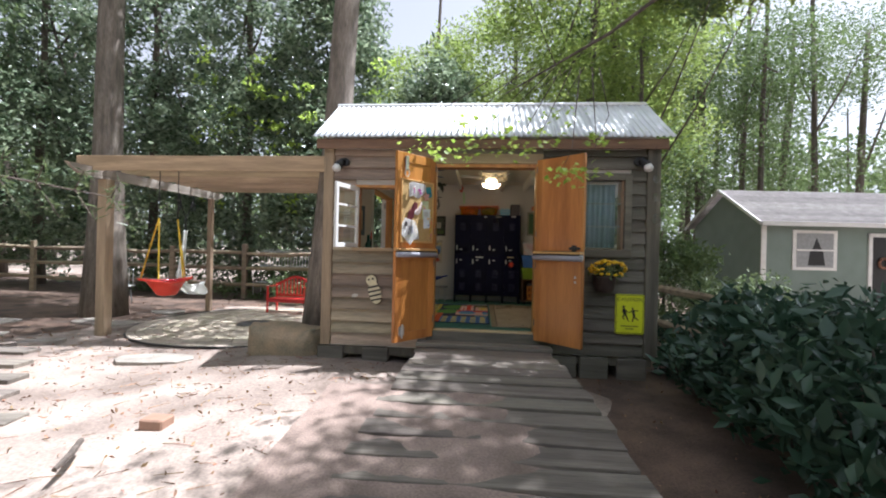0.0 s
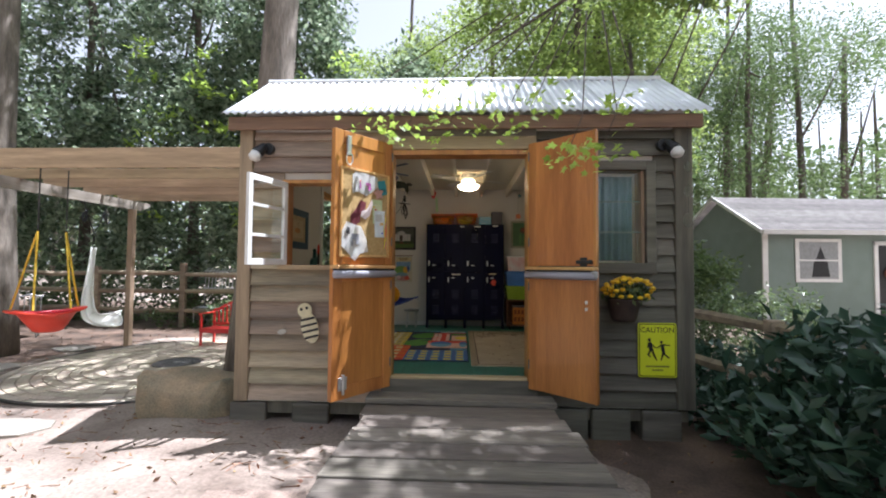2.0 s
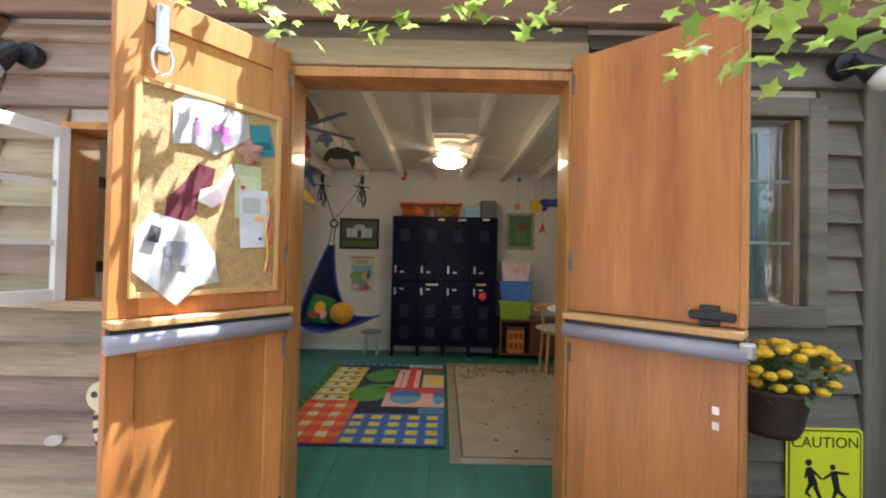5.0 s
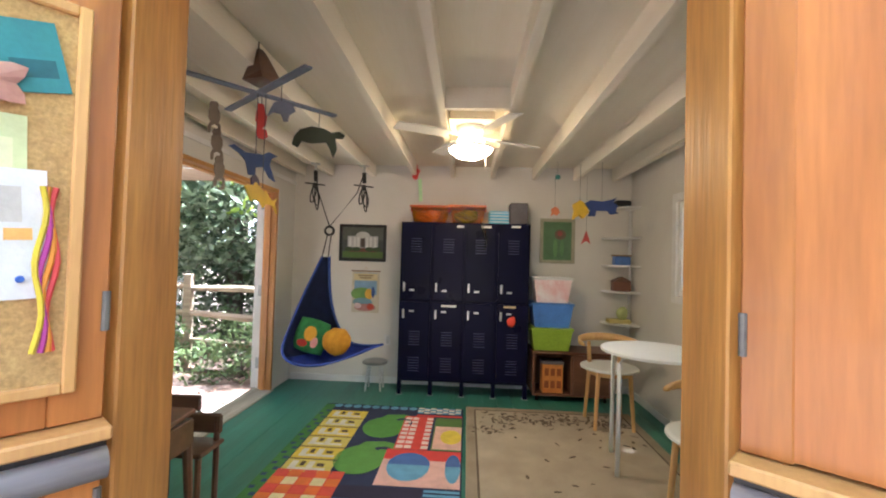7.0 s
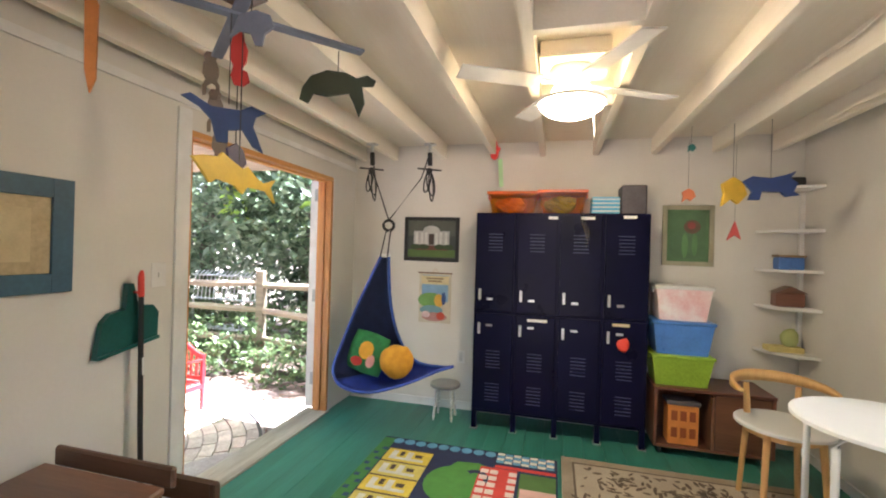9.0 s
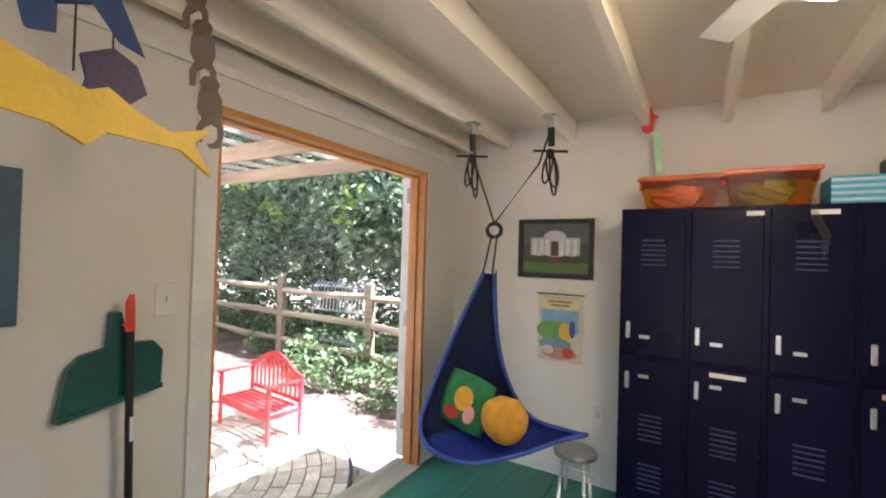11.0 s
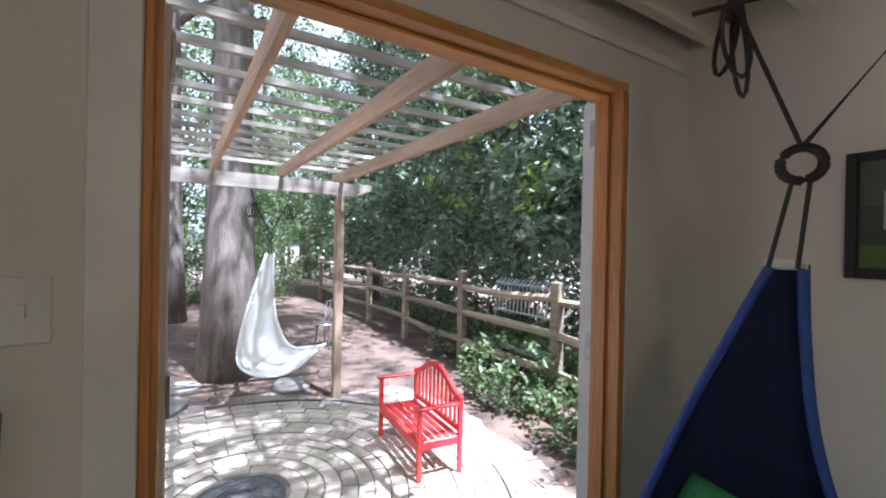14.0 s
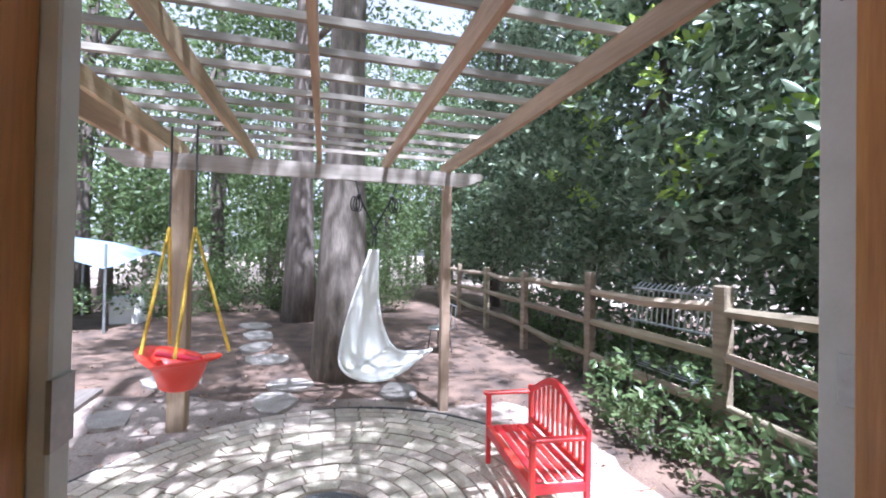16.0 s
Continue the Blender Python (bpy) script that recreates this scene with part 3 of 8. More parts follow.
# side doorway lining, white outside casing with hinges
side = tagged(new("door_2"), "orange stained side doorway lining, its white doors folded back outside", "", "", "structure")
for y0, y1, x0 in ((SY0, SY0 + 0.016, -2.10), (SY1 - 0.032, SY1, -1.935)):
    part("jamb", box(B(), x0, IW + 0.008, y0, y1, FZ - 0.02, SZ1 - 0.032, bev=0.003), M["jamb"], side)
for y0, y1 in ((SY0 + 0.017, SY0 + 0.030), (SY1 - 0.046, SY1 - 0.033)):
    part("door_stop", box(B(), -1.905, -1.860, y0, y1, FZ + 0.013, SZ1 - 0.046), M["jamb"], side)
part("door_stop", box(B(), -1.905, -1.860, SY0 + 0.031, SY1 - 0.047, SZ1 - 0.045, SZ1 - 0.033), M["jamb_y"], side)
part("lintel", box(B(), -1.96, IW + 0.008, SY0, SY1, SZ1 - 0.032, SZ1, bev=0.003), M["jamb_y"], side)
part("threshold", box(B(), -2.0, IW + 0.03, SY0, SY1, FZ - 0.03, FZ + 0.012, bev=0.004), M["beam_y"], side, "worn pale timber threshold")
for k, (x0, x1, y0, y1) in enumerate(((-2.16, -2.102, SY0 + 0.004, SY0 + 0.042), (-2.035, -1.94, SY1 + 0.018, SY1 + 0.072))):
    leaf = part("door_leaf", box(B(), x0, x1, y0, y1, FZ + 0.013, SZ1 - 0.02, bev=0.004), M["white_trim"], side, "white painted door edge")
    for z in (0.62, 1.35, 2.235):
        part("hinge", box(B(), x1 - 0.05, x1 + 0.012, y1 + 0.0 if k == 0 else y0 - 0.008, y1 + 0.008 if k == 0 else y0 + 0.0, z, z + 0.11), M["grey_metal"], leaf)
part("casing", box(B(), IW, IW + 0.016, SY0 - 0.085, SY0 - 0.001, FZ, SZ1 + 0.10, bev=0.003), M["white_trim"], side)
part("casing", box(B(), IW, IW + 0.010, SY1 + 0.001, SY1 + 0.012, FZ, SZ1, bev=0.002), M["white_trim"], side)

# windows
def bars(win, x0, x1, y0, y1, z0, z1, w, m, t=0.03):
    """A sash frame in the plane y0..y1."""
    for a in ((x0, x0 + w, z0, z1), (x1 - w, x1, z0, z1), (x0 + w, x1 - w, z0, z0 + w), (x0 + w, x1 - w, z1 - w, z1)):
        part("sash_rail", box(B(), a[0], a[1], y0, y1, a[2], a[3], bev=0.003), m, win)


w1 = tagged(new("window_1"), "open front window with an orange stained lining", "", "", "structure")
for a in ((WL[0] - 0.03, WL[0], WL[2], WL[3]), (WL[1], WL[1] + 0.03, WL[2], WL[3]), (WL[0] - 0.03, WL[1] + 0.03, WL[3], WL[3] + 0.03), (WL[0] - 0.03, WL[1] + 0.03, WL[2] - 0.03, WL[2])):
    part("window_frame", box(B(), a[0], a[1], YS - 0.03, YS + 0.14, a[2], a[3]), M["jamb"], w1)
part("window_sill", box(B(), WL[0] - 0.05, WL[1] + 0.05, YS - 0.06, YS - 0.031, WL[2] - 0.04, WL[2] + 0.0), M["beam_x"], w1)

cas = thing("casement", "white painted casement window swung open, three panes", "window", Matrix.Translation((WL[0] + 0.01, YS - 0.035, 0)) @ Matrix.Rotation(radians(-106), 4, "Z"))
cw = 0.46
for a in ((0, 0.045, WL[2], WL[3]), (cw - 0.045, cw, WL[2], WL[3]), (0.045, cw - 0.045, WL[2], WL[2] + 0.05), (0.045, cw - 0.045, WL[3] - 0.05, WL[3])):
    part("sash_rail", box(B(), a[0], a[1], -0.016, 0.016, a[2], a[3], bev=0.003), M["white_trim"], cas)
for f in (1 / 3, 2 / 3):
    z = WL[2] + f * (WL[3] - WL[2])
    part("glazing_bar", box(B(), 0.045, cw - 0.045, -0.012, 0.012, z - 0.012, z + 0.012), M["white_trim"], cas)
for f in range(3):
    z0 = WL[2] + 0.05 + f * (WL[3] - WL[2] - 0.1) / 3
    g = part("pane", box(B(), 0.045, cw - 0.045, -0.002, 0.002, z0, z0 + (WL[3] - WL[2] - 0.1) / 3), M["pane"], cas)
    g.visible_shadow = False

w2 = tagged(new("window_2"), "front window with weathered trim and a pale blue curtain", "", "", "structure")
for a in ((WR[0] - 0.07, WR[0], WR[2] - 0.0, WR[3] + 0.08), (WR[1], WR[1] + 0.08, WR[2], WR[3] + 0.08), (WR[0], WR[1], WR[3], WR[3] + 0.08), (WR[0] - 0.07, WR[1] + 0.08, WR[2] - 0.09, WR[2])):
    part("window_frame", box(B(), a[0], a[1], YS - 0.045, YS + 0.02, a[2], a[3], bev=0.004), M["siding_dark_shade"], w2)
for a in ((WR[0], WR[0] + 0.025), (WR[1] - 0.025, WR[1])):
    part("jamb", box(B(), a[0], a[1], YS - 0.0, YS + 0.14, WR[2], WR[3]), M["post_wood"], w2)
g = part("pane", box(B(), WR[0] + 0.025, WR[1] - 0.025, YS + 0.03, YS + 0.034, WR[2], WR[3]), M["pane"], w2)
g.visible_shadow = False
for k in range(2):
    z = WR[2] + (k + 1) / 3 * (WR[3] - WR[2])
    part("glazing_bar", box(B(), WR[0] + 0.025, WR[1] - 0.025, YS + 0.02, YS + 0.029, z - 0.006, z + 0.006), M["grey_paint"], w2)
bm = B()
pr = [(WR[0] + 0.03 + 0.34 * i / 40, YS + 0.10 + 0.012 * math.sin(i * 0.9)) for i in range(41)]
for (xa, ya), (xb, yb) in zip(pr, pr[1:]):
    bm.faces.new([bm.verts.new(c) for c in ((xa, ya, WR[2] + 0.02), (xb, yb, WR[2] + 0.02), (xb, yb, WR[3] - 0.03), (xa, ya, WR[3] - 0.03))])
bmesh.ops.remove_doubles(bm, verts=bm.verts[:], dist=0.0005)
bmesh.ops.solidify(bm, geom=bm.faces[:], thickness=0.004)
solo("curtain", bm, M["curtain"], "pale blue pleated curtain hung inside the front window", "curtain", smooth=True)

w3 = tagged(new("window_3"), "wide white sliding window looking into the woods", "", "", "structure")
y0, y1, z0, z1 = WE
for a in ((y0, y0 + 0.045, z0 + 0.046, z1 - 0.046), (y1 - 0.045, y1, z0 + 0.046, z1 - 0.046), (y0, y1, z0, z0 + 0.045), (y0, y1, z1 - 0.045, z1), (7.08, 7.13, z0 + 0.046, z1 - 0.046)):
    part("window_frame", box(B(), IE + 0.01, IE + 0.07, a[0], a[1], a[2], a[3], bev=0.003), M["white_trim"], w3)
for a in ((y0 - 0.07, y0 - 0.001, z0 - 0.06, z1 + 0.07), (y1 + 0.001, y1 + 0.07, z0 - 0.06, z1 + 0.07), (y0, y1, z1 + 0.001, z1 + 0.07), (y0, y1, z0 - 0.06, z0 - 0.001)):
    part("casing", box(B(), IE - 0.016, IE, a[0], a[1], a[2], a[3]), M["white_trim"], w3)
for a in ((y0 + 0.045, 7.08), (7.13, y1 - 0.045)):
    g = part("pane", box(B(), IE + 0.04, IE + 0.044, a[0], a[1], z0 + 0.045, z1 - 0.045), M["pane"], w3)
    g.visible_shadow = False


# ---- dutch doors ----
def dutch_leaf(name, hinge, deg, mirror, label):
    """One leaf in two halves; local x runs from the hinge to the free edge, local y- faces the room side when open."""
    d = thing(name, label, "door", Matrix.Translation((hinge, YS - 0.04, 0)) @ Matrix.Rotation(radians(deg), 4, "Z"))
    s = mirror
    L, zb, zm, zt = 0.60, 0.43, 1.455, 2.50
    for lo, hi, nm in ((zb, zm - 0.03, "lower_half"), (zm, zt, "upper_half")):
        plain = s < 0
        half = part(nm, box(B(), 0.075, L - (0.02 if plain else 0.075), -0.019 if plain else -0.012, 0.012, lo + (0.005 if plain else 0.09), hi - (0.005 if plain else 0.09)), M["door_wood"], d)
        for a in (((0, 0.075, lo, hi), (L - 0.02, L, lo, hi)) if plain else ((0, 0.08, lo, hi), (L - 0.08, L, lo, hi), (0.08, L - 0.08, lo, lo + 0.10), (0.08, L - 0.08, hi - 0.10, hi))):
            part("stile", box(B(), a[0], a[1], -0.022, 0.022, a[2], a[3], bev=0.003), M["door_wood"], half)
    led = part("ledge", box(B(), -0.005, L + 0.0, -0.02 if s > 0 else -0.075, 0.075 if s > 0 else 0.02, zm - 0.028, zm - 0.003, bev=0.004), M["birch"], d, "worn timber ledge on the lower half")
    yy = 0.055 if s > 0 else -0.055
    part("weather_bar", tube(B(), [(0.0, yy, zm - 0.072), (L + 0.01, yy, zm - 0.072)], 0.030, 10), M["lilac"], d, "lilac grey rounded weather bar", True)
    # black strip painted where the gap between ledge and bar lies in shade
    part("gasket", box(B(), 0.0, L, min(yy, yy * 0.3), max(yy, yy * 0.3), zm - 0.046, zm - 0.029), M["black"], d, "black strip standing for the shaded gap under the ledge")
    for z in (0.60, 1.25, 1.62, 2.35):
        part("hinge", tube(B(), [(0.004, yy * 0.42, z), (0.004, yy * 0.42, z + 0.075)], 0.007, 8), M["iron"], d)
    return d


dL = dutch_leaf("dutch_door", DX0 - 0.02, 180 + 53, 1, "orange stained dutch door leaf standing open, with a cork board")
dR = dutch_leaf("dutch_door", DX1 + 0.02, -43, -1, "orange stained dutch door leaf standing open, with a black latch")
# which side faces the visitor: the left leaf shows local +y, the right leaf local -y
part("hook", box(B(), 0.46, 0.50, 0.023, 0.05, 2.30, 2.46, bev=0.006), M["steel"], dL, "steel door hook")
part("hook_ring", tube(B(), [(0.48 + 0.03 * math.cos(a), 0.045, 2.28 + 0.05 * math.sin(a)) for a in np.linspace(0, 6.28, 12)], 0.006, 6), M["steel"], dL)
part("bolt", tube(B(), [(0.5, 0.036, 0.47), (0.5, 0.036, 0.62)], 0.012, 8), M["steel"], dL, "steel foot bolt")
part("bolt_plate", box(B(), 0.46, 0.54, 0.023, 0.03, 0.50, 0.60, bev=0.002), M["steel"], dL)
part("latch", box(B(), 0.44, 0.575, -0.04, -0.022, 1.475, 1.505, bev=0.006), M["black"], dR, "black iron latch")
part("latch_plate", box(B(), 0.47, 0.53, -0.032, -0.022, 1.455, 1.525, bev=0.004), M["black"], dR)
part("keeper", box(B(), 0.585, 0.63, -0.08, -0.045, 1.37, 1.42, bev=0.006), M["grey_metal"], dR)
for z in (1.17, 1.12):
    part("screw_plate", box(B(), 0.51, 0.53, -0.026, -0.0225, z, z + 0.025), M["steel"], dR)

# cork board on the left leaf, in the leaf's own frame
LEAF = dL.matrix_basis.copy()
cb = thing("cork_board", "framed cork board pinned with children's drawings and string bracelets", "board", LEAF)
part("panel", box(B(), 0.06, 0.535, 0.0225, 0.030, 1.53, 2.20), M["cork"], cb)
for a in ((0.045, 0.065, 1.515, 2.215), (0.53, 0.55, 1.515, 2.215), (0.065, 0.53, 1.515, 1.535), (0.065, 0.53, 2.195, 2.215)):
    part("frame", box(B(), a[0], a[1], 0.0225, 0.040, a[2], a[3], bev=0.003), M["birch"], cb)


def note(name, x, z, w, h, rot, col, label, lift=0.0):
    m = LEAF @ Matrix.Translation((x, 0.031 + lift, z)) @ Matrix.Rotation(radians(rot), 4, "Y")
    o = solo(name, box(B(), -w / 2, w / 2, 0, 0.0012, -h / 2, h / 2), flat(*col), label, "paper", m, "papers on the cork board")
    return o


def note_mark(o, x, z, w, h, col):
    part("drawing", box(B(), x - w / 2, x + w / 2, 0.0013, 0.0019, z - h / 2, z + h / 2), flat(*col), o)


def scrap(name, label, outline, col, lift):
    """A cut or crumpled sheet with an uneven outline, in the leaf's own x and z."""
    cx, cz = sum(p[0] for p in outline) / len(outline), sum(p[1] for p in outline) / len(outline)
    bm = B()
    c = bm.verts.new((0, 0.006, 0))
    rim = [bm.verts.new((x - cx, 0.003 * math.sin(5 * k), z - cz)) for k, (x, z) in enumerate(outline)]
    for a, b in zip(rim, rim[1:] + rim[:1]):
        bm.faces.new((c, a, b))
    bmesh.ops.solidify(bm, geom=bm.faces[:], thickness=0.0012)
    return solo(name, bm, flat(*col), label, "paper", LEAF @ Matrix.Translation((cx, 0.034 + lift, cz)), "papers on the cork board")


n1 = note("photograph", 0.125, 2.10, 0.085, 0.12, 14, (0.05, 0.26, 0.30), "teal sea photograph pinned at a tilt on cork", 0.002)
note_mark(n1, 0.0, -0.02, 0.06, 0.03, (0.03, 0.14, 0.18))
n2 = note("drawing", 0.175, 1.895, 0.105, 0.20, 2, (0.62, 0.70, 0.40), "pale green paper drawing pinned on cork")
note_mark(n2, 0.0, 0.03, 0.07, 0.06, (0.74, 0.76, 0.5))
n3 = note("drawing", 0.15, 1.795, 0.115, 0.22, 3, (0.78, 0.82, 0.86), "pale blue sheet with a faint grey and orange crayon drawing", 0.0025)
note_mark(n3, 0.01, 0.05, 0.07, 0.06, (0.62, 0.62, 0.60))
note_mark(n3, -0.02, 0.0, 0.035, 0.02, (0.85, 0.5, 0.15))
n4 = scrap("drawing", "large crumpled white sheet with purple crayon marks", [(0.44, 2.02), (0.44, 2.16), (0.40, 2.20), (0.30, 2.19), (0.19, 2.18), (0.175, 2.10), (0.24, 2.05), (0.30, 2.01), (0.38, 2.035)], (0.85, 0.84, 0.82), 0.003)
for x, z, w, h in ((-0.03, 0.0, 0.05, 0.022), (-0.045, -0.03, 0.03, 0.03), (0.05, -0.02, 0.012, 0.05)):
    part("scribble", box(B(), x - w / 2, x + w / 2, 0.0085, 0.0095, z - h / 2, z + h / 2), flat(0.52, 0.14, 0.42), n4)
scrap("drawing", "pink flower shaped paper cut-out pinned on cork", [(0.175 + (0.045 + 0.012 * math.cos(5 * a)) * math.cos(a), 2.045 + (0.042 + 0.010 * math.cos(5 * a)) * math.sin(a)) for a in np.linspace(0, 6.0, 20)], (0.82, 0.50, 0.42), 0.010)
scrap("drawing", "dark maroon paper figure hanging on cork", [(0.46, 1.74), (0.45, 1.84), (0.40, 1.90), (0.36, 1.97), (0.30, 1.96), (0.31, 1.90), (0.35, 1.87), (0.36, 1.80), (0.40, 1.77), (0.41, 1.72)], (0.30, 0.07, 0.09), 0.002)
scrap("drawing", "small crinkled white paper cut-out pinned on cork", [(0.36, 1.84), (0.35, 1.88), (0.30, 1.90), (0.25, 1.99), (0.235, 1.95), (0.27, 1.85), (0.31, 1.82)], (0.80, 0.70, 0.68), 0.009)
n6 = scrap("drawing", "white sheet with grey crayon hanging over the frame", [(0.545, 1.60), (0.54, 1.72), (0.50, 1.79), (0.42, 1.77), (0.36, 1.76), (0.30, 1.66), (0.28, 1.56), (0.36, 1.545), (0.42, 1.485), (0.48, 1.54)], (0.85, 0.85, 0.83), 0.012)
for x, z, w, h in ((0.0, 0.03, 0.07, 0.05), (-0.02, -0.01, 0.03, 0.03), (0.03, -0.02, 0.02, 0.04)):
    part("scribble", box(B(), x - w / 2, x + w / 2, 0.0085, 0.0095, z - h / 2, z + h / 2), flat(0.34, 0.34, 0.38), n6)
scrap("drawing", "torn black and white paper scrap pinned on cork", [(0.515, 1.70), (0.50, 1.75), (0.47, 1.74), (0.48, 1.69)], (0.10, 0.09, 0.09), 0.022)
for i, col in enumerate(((0.80, 0.10, 0.12), (0.85, 0.35, 0.05), (0.55, 0.08, 0.40), (0.75, 0.60, 0.05))):
    bm = tube(B(), [(0.085 + 0.006 * i + 0.006 * math.sin(k * 0.8 + i), 0.036 + 0.003 * i, 1.88 - 0.022 * k) for k in range(14)], 0.0045, 6)
    solo("bracelet", bm, flat(*col), "woven string bracelet hanging from a pin", "bracelet", LEAF, "string bracelets")
for x, z, col in ((0.125, 1.72, (0.06, 0.16, 0.6)), (0.22, 1.93, (0.85, 0.6, 0.05)), (0.2, 1.91, (0.75, 0.06, 0.05)), (0.37, 2.12, (0.75, 0.06, 0.05)), (0.4, 1.69, (0.1, 0.5, 0.15))):
    bm = B()
    tube(bm, [(x, 0.0305, z), (x, 0.046, z)], [0.007, 0.005], 8)
    solo("push_pin", bm, flat(*col), "small plastic push pin stuck in cork", "pin", LEAF, "push pins")

# ---- on the front wall ----
def flood_lamp(x, z, sx, label):
    o = thing("flood_lamp", label, "lamp", Matrix.Translation((x, YS - 0.03, z)))
    part("base", tube(B(), [(0, 0.012, 0), (0, -0.03, 0)], 0.05, 14), M["black"], o)
    part("arm", tube(B(), [(0, -0.03, 0), (sx * 0.03, -0.06, -0.015)], 0.018, 8), M["black"], o)
    part("housing", tube(B(), [(sx * 0.015, -0.05, 0.02), (sx * 0.05, -0.09, -0.045), (sx * 0.06, -0.10, -0.06)], [0.03, 0.05, 0.052], 12), M["black"], o, "black lamp holder")
    part("bulb", tube(B(), [(sx * 0.06, -0.10, -0.058), (sx * 0.075, -0.115, -0.10), (sx * 0.08, -0.12, -0.125)], [0.045, 0.052, 0.03], 12), M["white_trim"], o, "white reflector bulb", True)


flood_lamp(-1.66, 2.47, -1, "black outdoor flood lamp with a white bulb")
flood_lamp(1.74, 2.49, 1, "black outdoor flood lamp with a white bulb")

bee = thing("wooden_bee", "cream and black striped wooden insect ornament nailed to siding", "ornament", Matrix.Translation((-1.27, YS - 0.032, 0.95)) @ Matrix.Rotation(radians(-14), 4, "Y"))
TO_XZ = Matrix(((1, 0, 0, 0), (0, 0, -1, 0), (0, 1, 0, 0), (0, 0, 0, 1)))
part("body", slab(B(), disc_pts(0, -0.04, 0.075, 0.135), 0.014, TO_XZ), flat(0.72, 0.66, 0.44), bee)
part("head", slab(B(), disc_pts(-0.01, 0.115, 0.062), 0.016, TO_XZ), flat(0.70, 0.64, 0.42), bee)
for k in range(4):
    z = -0.13 + 0.052 * k
    w = 0.074 * math.sqrt(max(0.05, 1 - ((z + 0.05) / 0.135) ** 2))
    part("stripe", box(B(), -w, w, -0.0175, -0.0145, z, z + 0.02), M["black"], bee)
for x in (-0.035, 0.015):
    part("eye", slab(B(), disc_pts(x, 0.13, 0.013), 0.003, Matrix.Translation((0, -0.0165, 0)) @ TO_XZ), M["black"], bee)
part("wing", slab(B(), disc_pts(-0.25, -0.02, 0.04, 0.022), 0.006, TO_XZ), flat(0.5, 0.47, 0.42), bee)

sign = thing("caution_sign", "yellow and black caution sign with two dark figures-like marks", "sign", Matrix.Translation((1.68, YS - 0.031, 0.765)))
sign["label"] = "yellow rounded caution sign with black border on dark siding"


def round_rect(w, h, r):
    return [p for cx, cy, a in ((w - r, h - r, 0), (-w + r, h - r, 90), (-w + r, -h + r, 180), (w - r, -h + r, 270)) for p in
            [(cx + r * math.cos(radians(a + k * 30)), cy + r * math.sin(radians(a + k * 30))) for k in range(4)]]


part("plate", slab(B(), round_rect(0.158, 0.225, 0.02), 0.004, TO_XZ), M["sign_yellow"], sign)
part("border", slab(B(), round_rect(0.150, 0.217, 0.018), 0.0008, Matrix.Translation((0, -0.0042, 0)) @ TO_XZ), M["black"], sign)
part("field", slab(B(), round_rect(0.144, 0.211, 0.016), 0.0008, Matrix.Translation((0, -0.0052, 0)) @ TO_XZ), M["sign_yellow"], sign)


def words(text, size, m, parent, at):
    cu = bpy.data.curves.new("lettering", "FONT")
    cu.body, cu.size, cu.align_x, cu.align_y, cu.extrude = text, size, "CENTER", "CENTER", 0.0004
    tmp = new("tmp", cu)
    dg = bpy.context.evaluated_depsgraph_get()
    me = bpy.data.meshes.new_from_object(tmp.evaluated_get(dg))
    bpy.data.objects.remove(tmp)
    me.materials.clear()
    me.materials.append(m)
    o = new("lettering", me)
    o.parent = parent
    o.matrix_basis = at
    return o


words("CAUTION", 0.062, M["black"], sign, Matrix.Translation((0, -0.0065, 0.165)) @ TO_XZ)


def limb_mark(x0, z0, x1, z1, w0, w1):
    d = Vector((z0 - z1, x1 - x0)).normalized()
    part("mark", slab(B(), [(x0 + d.x * w0, z0 + d.y * w0), (x0 - d.x * w0, z0 - d.y * w0), (x1 - d.x * w1, z1 - d.y * w1), (x1 + d.x * w1, z1 + d.y * w1)], 0.0006, Matrix.Translation((0, -0.0062, 0)) @ TO_XZ), M["black"], sign)


for a in ((-0.068, 0.064, -0.046, -0.012, 0.013, 0.019), (-0.040, -0.012, -0.024, -0.050, 0.009, 0.007), (-0.024, -0.050, -0.006, -0.084, 0.007, 0.004), (-0.060, -0.008, -0.078, -0.040, 0.009, 0.006), (-0.078, -0.040, -0.056, -0.056, 0.006, 0.004),
          (-0.056, 0.056, -0.012, 0.016, 0.006, 0.004), (-0.072, 0.056, -0.082, 0.020, 0.006, 0.004), (0.036, 0.050, 0.052, -0.036, 0.014, 0.013), (0.028, 0.040, -0.008, 0.016, 0.006, 0.004), (0.050, 0.044, 0.100, 0.040, 0.006, 0.004),
          (0.056, -0.032, 0.096, -0.066, 0.008, 0.005), (0.044, -0.032, 0.028, -0.086, 0.008, 0.005)):
    limb_mark(*a)
for x, z, r in ((-0.067, 0.084, 0.014), (0.032, 0.066, 0.012)):
    part("mark", slab(B(), disc_pts(x, z, r), 0.0006, Matrix.Translation((0, -0.0062, 0)) @ TO_XZ), M["black"], sign)
for z, w in ((-0.135, 0.095), (-0.165, 0.045)):
    part("text_bar", box(B(), -w, w, -0.0066, -0.006, z - 0.007, z + 0.007), flat(0.30, 0.33, 0.04), sign)

